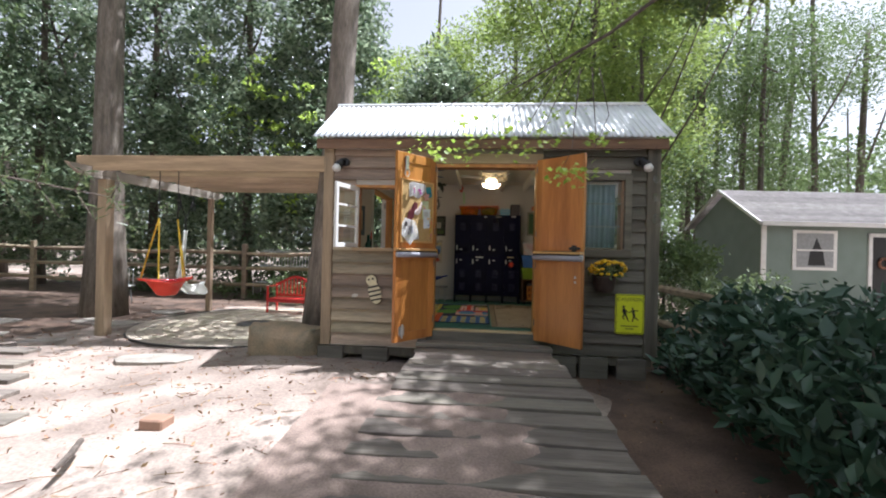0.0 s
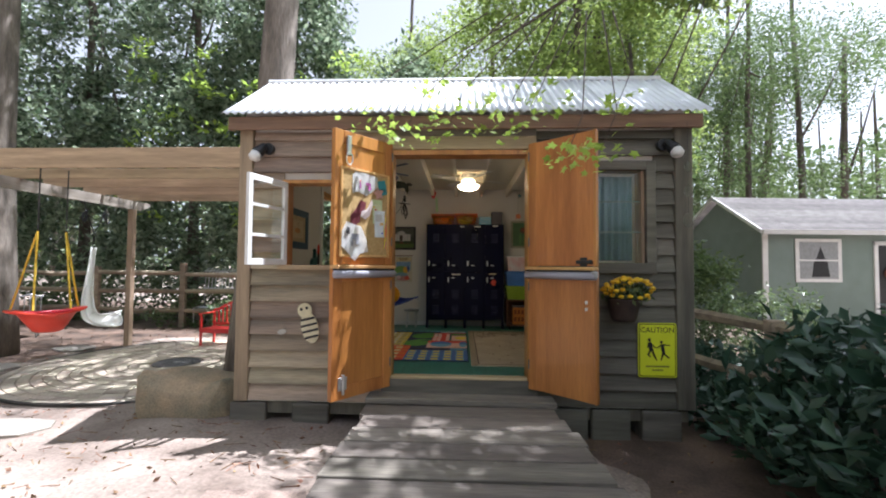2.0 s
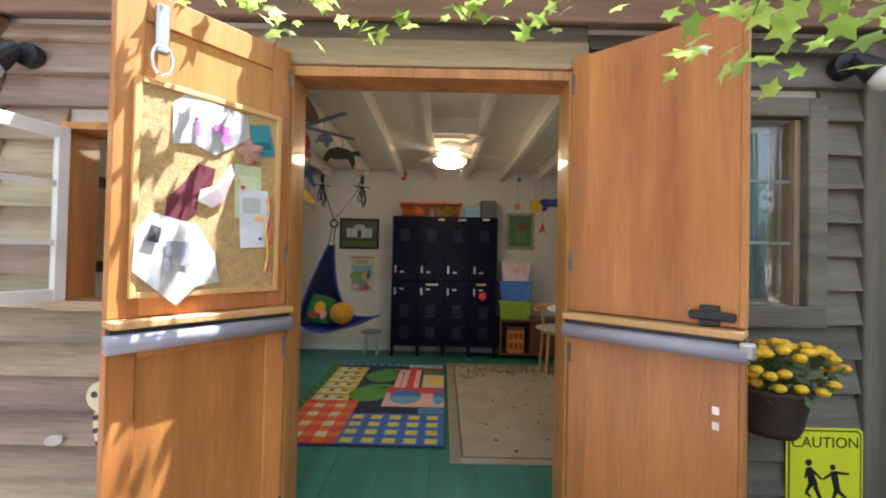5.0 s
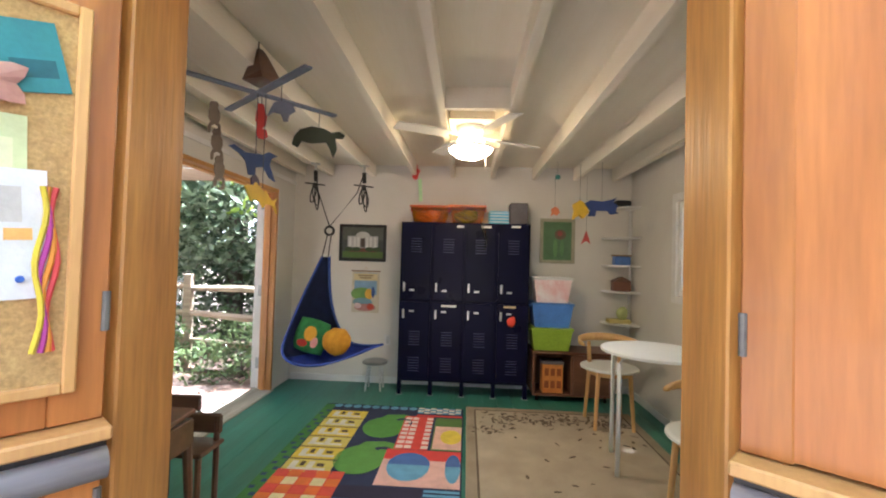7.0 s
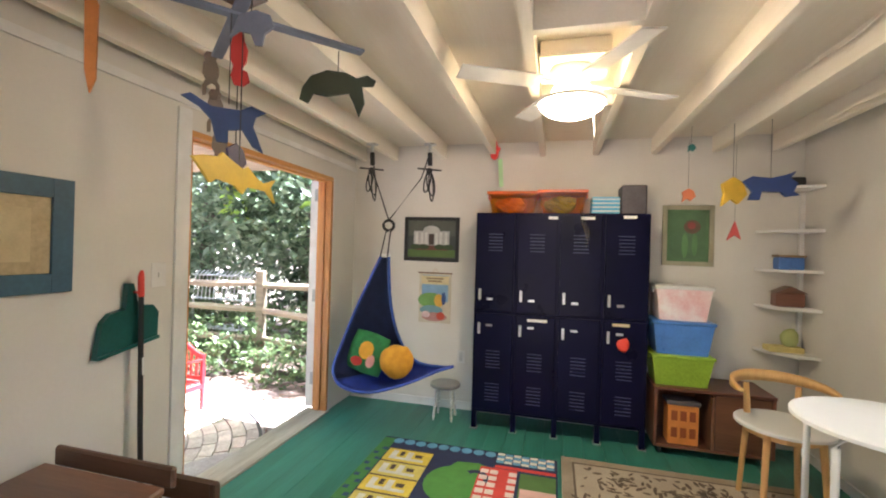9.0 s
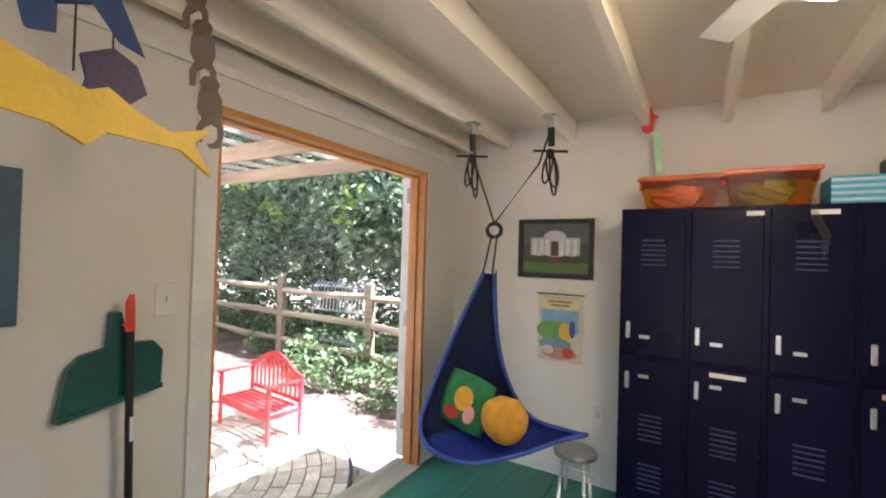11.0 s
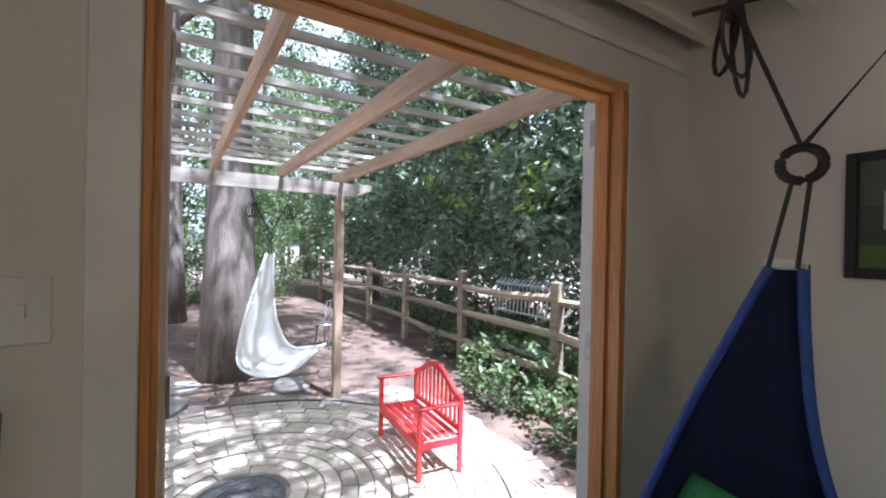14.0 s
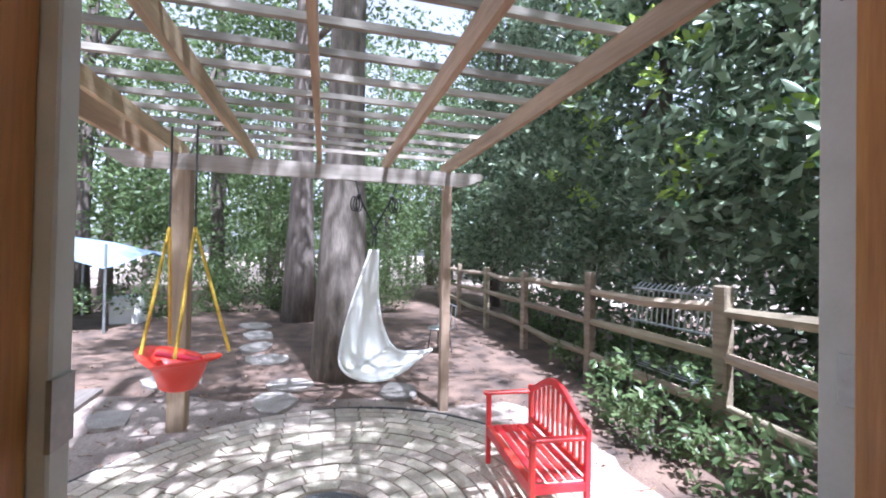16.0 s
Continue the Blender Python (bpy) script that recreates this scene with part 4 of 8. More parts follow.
# hanging flower pot
pot = thing("flower_pot", "dark hanging pot of yellow chrysanthemums on the front wall", "plant pot", Matrix.Translation((1.36, YS - 0.16, 1.02)))
part("pot", lathe(B(), [(0.085, 0.0), (0.10, 0.03), (0.125, 0.16), (0.135, 0.17), (0.13, 0.18)], n=18), M["pot"], pot, "dark fibre pot", True)
part("bracket", tube(B(), [(0, 0.13, 0.20), (0, 0.0, 0.19)], 0.008, 6), M["black"], pot)
me = leaves(in_ellipsoid(420, (0.02, -0.02, 0.22), (0.20, 0.13, 0.10), 0.1), 0.05, 0.3)
me.materials.append(M["ivy_leaf"])
fo = new("foliage", me)
fo.parent = pot
bm = B()
for p in in_ellipsoid(70, (0.03, -0.04, 0.255), (0.21, 0.13, 0.10), 0.7):
    if p[2] > 0.19:
        blob(bm, p, 0.024, 0.024, 0.016, n=7, k=4)
part("blossoms", bm, M["flower"], pot, "yellow chrysanthemum heads")


# ---- boardwalk ----
def deck_z(y):
    return 0.335 if y > 3.75 else max(0.335 - (3.75 - y) * 0.085, 0.10)


walkway = tagged(new("boardwalk"), "weathered grey plank walkway leading up to the door", "walkway", "", "structure")
y = YS - 0.05
k = 0
while y > -3.5:
    w = 0.235 if k else 0.20
    x1 = 0.80 + 0.07 * min(max(4.6 - y, 0), 3.0) + random.uniform(-0.03, 0.03)
    x0 = -0.70 - 0.05 * min(max(4.6 - y, 0), 3.5) + random.uniform(-0.05, 0.05)
    z = deck_z(y) + (0.045 if k == 0 else 0)
    tilt = Matrix.Translation((0, y - w / 2, z)) @ Matrix.Rotation(radians(random.uniform(-0.5, 0.5)), 4, "Y") @ Matrix.Rotation(radians(random.uniform(-0.8, 0.8)), 4, "X") @ Matrix.Rotation(radians(random.uniform(-0.7, 0.7)), 4, "Z")
    part("plank", box(B(), x0, x1, -w / 2 + 0.006, w / 2 - 0.006, -0.045, 0.0, tilt, bev=0.004), M["board"], walkway)
    y -= w
    k += 1
for x in (-0.6, 0.70):
    pts = [(x, YS - 0.1, 0.24), (x, 3.8, 0.24), (x, 1.5, 0.05), (x, -3.4, 0.0)]
    for a, b in zip(pts, pts[1:]):
        part("bearer", tube(B(), [a, b], 0.045, 4), M["dark_post"], walkway)

bm = B()
rows = []
for i in range(100):
    yy = -2.6 + 0.062 * i
    edge0, edge1 = -1.02 + 0.10 * noise.noise(Vector((yy * 1.1, 3, 0))), 0.24 + 0.13 * noise.noise(Vector((yy * 1.7, 0, 5)))
    row = []
    for j in range(27):
        x = -1.25 + 0.065 * j
        lump = noise.noise(Vector((x * 2.6, yy * 2.6, 1))) * 0.016 + noise.noise(Vector((x * 9, yy * 9, 4))) * 0.008
        rim = min(x - edge0, edge1 - x, (3.35 - yy) * 0.5)
        row.append(bm.verts.new((x, yy, deck_z(yy) + 0.004 + lump + 0.008 * min(rim * 8, 1.0) - 0.06 * max(0, -rim) + (0.006 if x > -0.15 else 0))))
    rows.append(row)
for a, b in zip(rows, rows[1:]):
    for i in range(26):
        bm.faces.new((a[i], a[i + 1], b[i + 1], b[i]))
sm = mat("trodden_soil", (0.33, 0.245, 0.20), (0.17, 0.125, 0.10), 0.95, scale=2.5, bump=0.4, fine=70, stain=0.5, rnd=0)
tagged(link("soil_strip", bm, sm, True), "trodden reddish soil spread along the plank walkway", "", "", "structure")

# ---- pergola ----
perg = thing("pergola", "weathered timber pergola beside the playhouse, slatted on top", "pergola")
PX = -5.78
for x, y, w in ((PX - 0.02, 6.12, 0.15), (PX, 8.66, 0.095)):
    part("post", box(B(), x - w / 2, x + w / 2, y - w / 2, y + w / 2, -0.1, 2.40, bev=0.006), M["post_wood"], perg)
bm = B()
slab(bm, [(5.44, 2.555), (5.66, 2.402), (8.84, 2.402), (9.06, 2.49), (9.06, 2.555)], 0.05, Matrix(((0, 0, 1, PX - 0.03), (1, 0, 0, 0), (0, 1, 0, 0), (0, 0, 0, 1))))
part("beam", bm, M["beam_y"], perg, "pale weathered beam with tapered ends")
RY = (6.04, 6.69, 7.33, 8.02, 8.71)
for y in RY:
    bm = B()
    slab(bm, [(PX - 0.30, 2.68), (PX - 0.30, 2.63), (PX - 0.16, 2.557), (XW - 0.03, 2.557), (XW - 0.03, 2.68)], 0.038, Matrix(((1, 0, 0, 0), (0, 0, 1, y - 0.019 - 0.02 * (y - 7.3)), (0, 1, 0, 0), (0, 0, 0, 1))))
    part("rafter", bm, M["beam_x"], perg)
part("ledger", box(B(), XW - 0.028, XW + 0.018, 5.85, 8.85, 2.54, 2.66), M["beam_y"], perg)
for i in range(12):
    x = PX - 0.05 + i * 0.315 + random.uniform(-0.012, 0.012)
    part("slat", box(B(), x - 0.017, x + 0.017, 5.90 + random.uniform(-0.03, 0.03), 8.85 + random.uniform(-0.03, 0.03), 2.682, 2.718), M["beam_y"], perg)
part("front_rafter", box(B(), PX - 0.25, XW - 0.03, 5.84, 5.88, 2.50, 2.72, bev=0.004), M["beam_x"], perg)

# ---- patio ----
PC = (-4.05, 7.42)
patio = tagged(new("patio"), "round tan brick patio laid in rings round an iron cover", "", "", "structure")
part("bed", lathe(B(), [(1.93, -0.08), (1.93, 0.004), (1.90, 0.010)], (PC[0], PC[1], 0), 64), M["dirt"], patio)
r = 0.34
count = 0
rest = B()
while r < 1.84:
    n = max(8, int(2 * math.pi * (r + 0.055) / 0.235))
    for i in range(n):
        a0, a1 = 2 * math.pi * i / n + 0.013 / (r + 0.05), 2 * math.pi * (i + 1) / n - 0.0
        off = 0.5 * 2 * math.pi / n * (int(r * 9) % 2)
        r0, r1 = r, r + 0.108
        h = 0.030 + random.uniform(-0.004, 0.004)
        bm = B() if (r < 1.45 or PC[0] + r * math.cos(a0 + off) > -5.2) and count < 300 else rest
        q = []
        for rr, aa in ((r0, a0), (r1, a0), (r1, (a0 + a1) / 2), (r1, a1), (r0, a1), (r0, (a0 + a1) / 2)):
            q.append((PC[0] + rr * math.cos(aa + off), PC[1] + rr * math.sin(aa + off)))
        slab(bm, q, h, Matrix.Translation((0, 0, 0.004)))
        if bm is not rest:
            part("brick", bm, M["brick"], patio)
            count += 1
    r += 0.120
o = part("brick_field", rest, mat("brick_rest", (0.54, 0.47, 0.37), (0.38, 0.32, 0.25), 0.85, scale=9, bump=0.4, rnd=0.22, stain=0.45, per_island=True), patio)
o["kind"] = "stuff"
bm = B()
tube(bm, [(PC[0] + 1.90 * math.cos(a), PC[1] + 1.90 * math.sin(a), 0.02 + 0.012 * math.sin(3 * a)) for a in np.linspace(0, 6.283, 61)], 0.018, 6, False)
solo("edging_hose", bm, M["cable"], "black plastic edging round the brick patio", "edging", smooth=True)
mh = thing("drain_cover", "round cast iron drain cover with raised ribs", "drain cover", Matrix.Translation((PC[0], PC[1], 0.012)))
part("plate", lathe(B(), [(0.30, 0.0), (0.30, 0.022), (0.285, 0.026)], n=40), M["iron"], mh)
for rr in (0.27, 0.21, 0.15, 0.09):
    part("rib", tube(B(), [(rr * math.cos(a), rr * math.sin(a), 0.027) for a in np.linspace(0, 6.283, 33)], 0.006, 5, False), M["iron"], mh)
for i in range(12):
    a = 2 * math.pi * i / 12
    part("spoke", tube(B(), [(0.06 * math.cos(a), 0.06 * math.sin(a), 0.027), (0.28 * math.cos(a), 0.28 * math.sin(a), 0.027)], 0.005, 5), M["iron"], mh)


def flag(x, y, rx, ry, rot, m="stone"):
    pts = []
    n = 9
    for i in range(n):
        a = 2 * math.pi * i / n
        s = random.uniform(0.82, 1.1)
        pts.append((rx * s * math.cos(a), ry * s * math.sin(a)))
    z = ground_z(x, y)
    solo("stepping_stone", slab(B(), pts, 0.06), M[m], "flat grey stepping stone set in bare soil", "stone",
         Matrix.Translation((x, y, z - 0.02)) @ Matrix.Rotation(radians(rot), 4, "Z") @ Matrix.Rotation(radians(random.uniform(-2, 2)), 4, "X"), "stepping stones")


for x, y, rx, ry, rot in ((-6.1, 5.45, 0.30, 0.2, 20), (-6.9, 7.0, 0.32, 0.22, 70), (-6.3, 6.9, 0.38, 0.25, 10), (-8.3, 6.6, 0.4, 0.3, 40), (-9.2, 6.3, 0.45, 0.28, 0),
                          (-10.3, 6.2, 0.5, 0.3, 15), (-11.4, 6.0, 0.5, 0.3, 30), (-6.4, 8.3, 0.35, 0.25, 0), (-7.4, 5.6, 0.4, 0.35, 25), (-2.9, 7.0, 0.3, 0.2, 10), (-2.6, 7.9, 0.32, 0.2, 80), (-4.0, 4.9, 0.5, 0.25, 5)):
    flag(x, y, rx, ry, rot)
for i, (x, y, w) in enumerate(((-6.4, 4.9, 1.5), (-5.9, 4.35, 1.5), (-5.4, 3.85, 1.5), (-5.0, 3.4, 1.5), (-4.4, 2.9, 1.6))):
    solo("plank", box(B(), -w / 2, w / 2, -0.12, 0.12, -0.02, 0.045, bev=0.006), M["board"], "weathered grey plank lying in the soil", "plank",
         Matrix.Translation((x, y, ground_z(x, y))) @ Matrix.Rotation(radians(4 + 2 * i), 4, "Z"), "planks of the side path")

bm = box(B(), -0.50, 0.46, -0.24, 0.26, -0.10, 0.43, bev=0.09)
bmesh.ops.subdivide_edges(bm, edges=bm.edges[:], cuts=3, use_grid_fill=True)
for v in bm.verts:
    v.co += Vector((noise.noise(v.co * 4), noise.noise(v.co * 4 + Vector((9, 0, 0))), noise.noise(v.co * 4 + Vector((0, 9, 0))))) * 0.06 + Vector((noise.noise(v.co * 1.8 + Vector((3, 1, 0))), 0, noise.noise(v.co * 1.8))) * 0.09
solo("boulder", bm, M["rock"], "long flat tan boulder lying beside the playhouse corner", "rock", Matrix.Translation((-2.45, 5.33, 0.0)) @ Matrix.Rotation(radians(-6), 4, "Z"), smooth=True)
bm = box(B(), -0.09, 0.09, -0.07, 0.07, -0.02, 0.07, bev=0.01)
solo("brick", bm, flat(0.32, 0.19, 0.13), "loose reddish brick lying on bare soil", "brick", Matrix.Translation((-2.35, 2.95, ground_z(-2.35, 2.95))))
solo("stick", tube(B(), [(-2.55, 2.55, 0.16), (-2.42, 2.35, 0.17), (-2.36, 2.2, 0.16)], [0.018, 0.02, 0.014], 6), M["bark_dark"], "short broken stick on bare soil", "stick")

# ---- red bench ----
def red_bench():
    b = thing("bench", "red painted slatted child's garden bench with an arched back", "bench", Matrix.Translation((-4.02, 8.845, 0.034)) @ Matrix.Rotation(radians(-5.0), 4, "Z"))
    hx, m = 0.44, M["red_paint"]
    for x in (-hx, hx):
        part("leg", box(B(), x - 0.018, x + 0.018, -0.235, -0.20, 0.0, 0.535, bev=0.004), m, b)
        part("leg", box(B(), x - 0.018, x + 0.018, 0.115, 0.15, 0.0, 0.60, bev=0.004), m, b)
        part("armrest", box(B(), x - 0.026, x + 0.026, -0.26, 0.114, 0.536, 0.56, bev=0.006), m, b)
        part("side_rail", box(B(), x - 0.012, x + 0.012, -0.20, 0.115, 0.235, 0.285), m, b)
    part("front_rail", box(B(), -hx + 0.018, hx - 0.018, -0.232, -0.205, 0.225, 0.285), m, b)
    part("back_rail", box(B(), -hx + 0.018, hx - 0.018, 0.12, 0.145, 0.32, 0.36), m, b)
    for i in range(6):
        y = -0.238 + i * 0.0625
        part("seat_slat", box(B(), -hx + 0.02, hx - 0.02, y, y + 0.046, 0.287, 0.303, bev=0.003), m, b)
    arch = lambda x: 0.60 + 0.165 * max(0.0, math.cos(x / hx * math.pi / 2)) ** 1.6
    top = [(-hx + 2 * hx * i / 20) for i in range(21)]
    part("top_rail", slab(B(), [(x, arch(x)) for x in top] + [(x, arch(x) - 0.05) for x in reversed(top)], 0.028, Matrix.Translation((0, 0.147, 0)) @ TO_XZ), m, b)
    for i in range(10):
        x = -0.351 + i * 0.078
        part("back_slat", box(B(), x - 0.013, x + 0.013, 0.126, 0.140, 0.36, arch(x) - 0.045), m, b)


red_bench()

# ---- swings ----
def along(pts, k):
    """k + 1 even places along a smooth line through the points."""
    pts = [Vector(q) for q in pts]
    n = len(pts) - 1
    out = []
    for i in range(k + 1):
        f = min(i / k * n, n - 1e-6)
        j, u = int(f), f - int(f)
        p0, p1, p2, p3 = pts[max(j - 1, 0)], pts[j], pts[j + 1], pts[min(j + 2, n)]
        out.append(0.5 * (2 * p1 + (p2 - p0) * u + (2 * p0 - 5 * p1 + 4 * p2 - p3) * u * u + (3 * p1 - p0 - 3 * p2 + p3) * u ** 3))
    return out


def sling(name, label, top, m, edge, scale_=1.0, turn=0.0, tall=1.0):
    """A hanging chair: cloth slung between an outer edge, which turns into the front lip, and an inner edge; both meet at the tip. It opens to local -y."""
    s = thing(name, label, "hanging chair", Matrix.Translation(top) @ Matrix.Rotation(radians(turn), 4, "Z"))
    outer = [(-0.03, 0, 0), (-0.10, -0.04, -0.18), (-0.19, -0.09, -0.42), (-0.27, -0.15, -0.68), (-0.29, -0.25, -0.87), (-0.16, -0.36, -0.95), (0.06, -0.36, -0.97), (0.28, -0.22, -0.93), (0.46, -0.04, -0.87), (0.57, 0.03, -0.84)]
    inner = [(0.035, 0, 0), (0.035, 0.02, -0.18), (0.05, 0.04, -0.40), (0.09, 0.07, -0.60), (0.16, 0.10, -0.76), (0.25, 0.12, -0.85), (0.34, 0.12, -0.87), (0.43, 0.11, -0.87), (0.52, 0.08, -0.86), (0.575, 0.04, -0.84)]
    k, w = 36, 10
    A, C = ([Vector((q.x, q.y, q.z * tall)) * scale_ for q in along(e, k)] for e in (outer, inner))
    bm = B()
    rows = []
    for i in range(k + 1):
        wide = (C[i] - A[i]).length
        row = []
        for j in range(w + 1):
            f = j / w
            bag = 0.33 * wide * 4 * f * (1 - f)
            row.append(bm.verts.new(A[i].lerp(C[i], f) + Vector((0.0, 0.75 * bag, -0.45 * bag * (0.2 + 0.8 * i / k)))))
        rows.append(row)
    cut = int(k * 0.50)
    low = B()
    lows = [[low.verts.new(v.co) for v in r] for r in rows[cut:]]
    for r in rows[cut + 1:]:
        for v in r:
            bm.verts.remove(v)
    for mesh_, rr in ((bm, rows[:cut + 1]), (low, lows)):
        for a, b in zip(rr, rr[1:]):
            for j in range(w):
                mesh_.faces.new((a[j], a[j + 1], b[j + 1], b[j]))
        bmesh.ops.solidify(mesh_, geom=mesh_.faces[:], thickness=0.006)
    part("back", bm, m, s, "", True)
    part("seat", low, edge if m is not M["white_cloth"] else m, s, "", True)
    for e in (A, C):
        part("edge_tube", tube(B(), e, 0.013 * scale_, 6), edge, s, "", True)
    return s


hs = sling("hanging_chair", "navy mesh hanging chair with blue piping, slung from the ceiling", (-1.24, 8.30, 1.78), M["blue_cloth"], M["blue_edge"], 1.0, 0)
part("top_bar", tube(B(), [(-0.045, 0, 0.0), (0.045, 0, 0.0)], 0.014, 8), M["white_trim"], hs)
rg = (-1.21, 8.29, 2.022)
rig = thing("rope_rigging", "black rope with knots and a ring that carries the hanging chair", "rope")
part("ring", tube(B(), [(rg[0] + 0.04 * math.cos(a), rg[1] + 0.01 * math.cos(a), rg[2] + 0.04 * math.sin(a)) for a in np.linspace(0, 6.283, 21)], 0.012, 8, False), M["black"], rig, "", True)
for dx in (-0.03, 0.03):
    part("strap", tube(B(), [(rg[0] + dx * 0.6, rg[1], rg[2] - 0.04), (-1.24 + dx, 8.28, 1.77)], 0.006, 6), M["black"], rig)
for hk in ((-1.36, 8.27), (-0.90, 8.34)):
    part("rope", tube(B(), [(rg[0], rg[1], rg[2] + 0.04), (hk[0] * 0.8 + rg[0] * 0.2, hk[1] * 0.8 + rg[1] * 0.2, 2.40), (hk[0], hk[1], 2.60)], 0.006, 6), M["black"], rig)
    part("hook", tube(B(), [(hk[0], hk[1], JZ + 0.0), (hk[0], hk[1], 2.59)], 0.012, 8), M["steel"], rig)
    part("carabiner", tube(B(), [(hk[0], hk[1], 2.60), (hk[0] + 0.005, hk[1], 2.50)], 0.019, 8), M["black"], rig)
    part("plate", tube(B(), [(hk[0], hk[1], JZ - 0.006), (hk[0], hk[1], JZ - 0.001)], 0.05, 12), M["steel"], rig)
    for q, (lx, lz) in enumerate(((0.06, 0.20), (-0.05, 0.17), (0.035, 0.24))):
        lp = [(hk[0] + 0.0 + lx * math.sin(a) * 0.5 + (lx * 0.6) * (1 - math.cos(a)) * 0.5, hk[1] + 0.02 * (q - 1), 2.46 - lz * (1 - math.cos(a)) * 0.5) for a in np.linspace(0, 6.283, 15)]
        part("loop", tube(B(), lp, 0.0065, 6, False), M["black"], rig)
    part("toggle", tube(B(), [(hk[0] - 0.09, hk[1] - 0.03, 2.475), (hk[0] + 0.09, hk[1] + 0.03, 2.465)], 0.007, 6), M["black"], rig)
    part("knot", blob(B(), (hk[0], hk[1], 2.455), 0.026, 0.024, 0.03, 0.3, 9, 6), M["black"], rig, "", True)

solo("round_cushion", blob(B(), (0, 0, 0), 0.135, 0.10, 0.125, 0.12, 20, 12), M["plush"], "plump plain golden plush cushion on the hanging chair", "cushion", Matrix.Translation((-1.06, 8.17, 0.985)), smooth=True)
bm = blob(B(), (0, 0, 0), 1, 1, 1, 0, 20, 12)
for v in bm.verts:
    c = v.co
    s = max(abs(c.x), abs(c.z))
    t = math.hypot(c.x, c.z)
    f = (t / s if s > 1e-4 else 1) ** 0.75
    v.co = Vector((c.x * f * 0.16, c.y * 0.05, c.z * f * 0.16))
gc = solo("square_cushion", bm, M["green_cushion"], "green square cushion with a yellow and red print", "cushion", Matrix.Translation((-1.32, 8.21, 1.02)) @ Matrix.Rotation(radians(-12), 4, "X") @ Matrix.Rotation(radians(14), 4, "Y"), smooth=True)
for x, z, rx, rz, col in ((0.0, 0.02, 0.06, 0.07, (0.78, 0.40, 0.03)), (0.06, -0.05, 0.035, 0.05, (0.75, 0.35, 0.32)), (-0.05, -0.08, 0.05, 0.035, (0.5, 0.04, 0.03))):
    bm = slab(B(), disc_pts(x, z, rx, rz, 14), 0.006, Matrix.Translation((0, -0.046, 0)) @ TO_XZ)
    part("print", bm, flat(*col, 0.9), gc)

sl2 = sling("hanging_chair", "white mesh hanging chair slung from a limb by the pergola", (-5.78, 7.89, 1.70), M["white_cloth"], M["white_cloth"], 1.13, 90, 1.12)
SX, SY = -5.78, 7.89
rp = thing("rope_rigging", "black knotted rope slung from the pergola beam", "rope")
part("ring", tube(B(), [(SX, SY + 0.03 * math.cos(a), 1.89 + 0.03 * math.sin(a)) for a in np.linspace(0, 6.283, 17)], 0.009, 6, False), M["black"], rp)
for dy in (-0.02, 0.02):
    part("strap", tube(B(), [(SX, SY + 0.3 * dy, 1.86), (SX, SY + dy, 1.70)], 0.007, 6), M["black"], rp)
for dy in (-0.20, 0.22):
    part("rope", tube(B(), [(SX, SY, 1.92), (SX, SY + 0.75 * dy, 2.22), (SX, SY + dy, 2.402)], 0.009, 6), M["black"], rp)
    part("knot", blob(B(), (SX, SY + 0.80 * dy, 2.25), 0.022, 0.022, 0.03, 0.3, 9, 6), M["black"], rp, "", True)
    for q in range(3):
        part("loop", tube(B(), [(SX + 0.012 * (q - 1), SY + dy * (0.8 + 0.14 * q) + 0.03 * math.sin(a), 2.24 - 0.075 * (1 - math.cos(a))) for a in np.linspace(0, 6.283, 13)], 0.007, 5, False), M["black"], rp)

sw = thing("toddler_swing", "red plastic toddler bucket swing on yellow ropes", "swing", Matrix.Translation((-4.95, 6.36, 0.62)) @ Matrix.Rotation(radians(55), 4, "Z") @ Matrix.Diagonal((1.3, 1.3, 1.1, 1)))
bm = B()
n = 24
prof = [(0.085, 0.0), (0.105, 0.012), (0.118, 0.08), (0.130, 0.150), (0.185, 0.165), (0.198, 0.180), (0.190, 0.190), (0.128, 0.170), (0.108, 0.06), (0.07, 0.03)]
rings = []
for r_, z in prof:
    row = []
    for i in range(n):
        a = 2 * math.pi * i / n
        flare = 0.12 * max(0, math.sin(a)) * (z / 0.2) + 0.10 * max(0, -math.sin(a)) * (z / 0.2)
        row.append(bm.verts.new(((r_ + flare) * math.cos(a + math.pi / 2), r_ * 0.9 * math.sin(a + math.pi / 2) * 0.95, z + 0.07 * (z / 0.2) * abs(math.sin(a)))))
    rings.append(row)
for a, b in zip(rings, rings[1:]):
    for i in range(n):
        bm.faces.new((a[i], a[(i + 1) % n], b[(i + 1) % n], b[i]))
bm.faces.new(rings[0][::-1])
bm.faces.new(rings[-1])
part("bucket", bm, M["red_plastic"], sw, "", True)
part("seat_bar", tube(B(), [(-0.17, 0, 0.215), (0.17, 0, 0.215)], 0.02, 8), M["red_plastic"], sw)
for sx in (-1, 1):
    for sy in (-1, 1):
        part("rope", tube(B(), [(sx * 0.24 if sy > 0 else sx * 0.13, sy * 0.13, 0.25), (sx * 0.10, 0, 1.10)], 0.009, 6), M["yellow_rope"], sw, "yellow swing rope")
    part("hanger", tube(B(), [(sx * 0.10, 0, 1.10), (sx * 0.10, 0.0, 1.80)], 0.006, 6), M["cable"], sw)

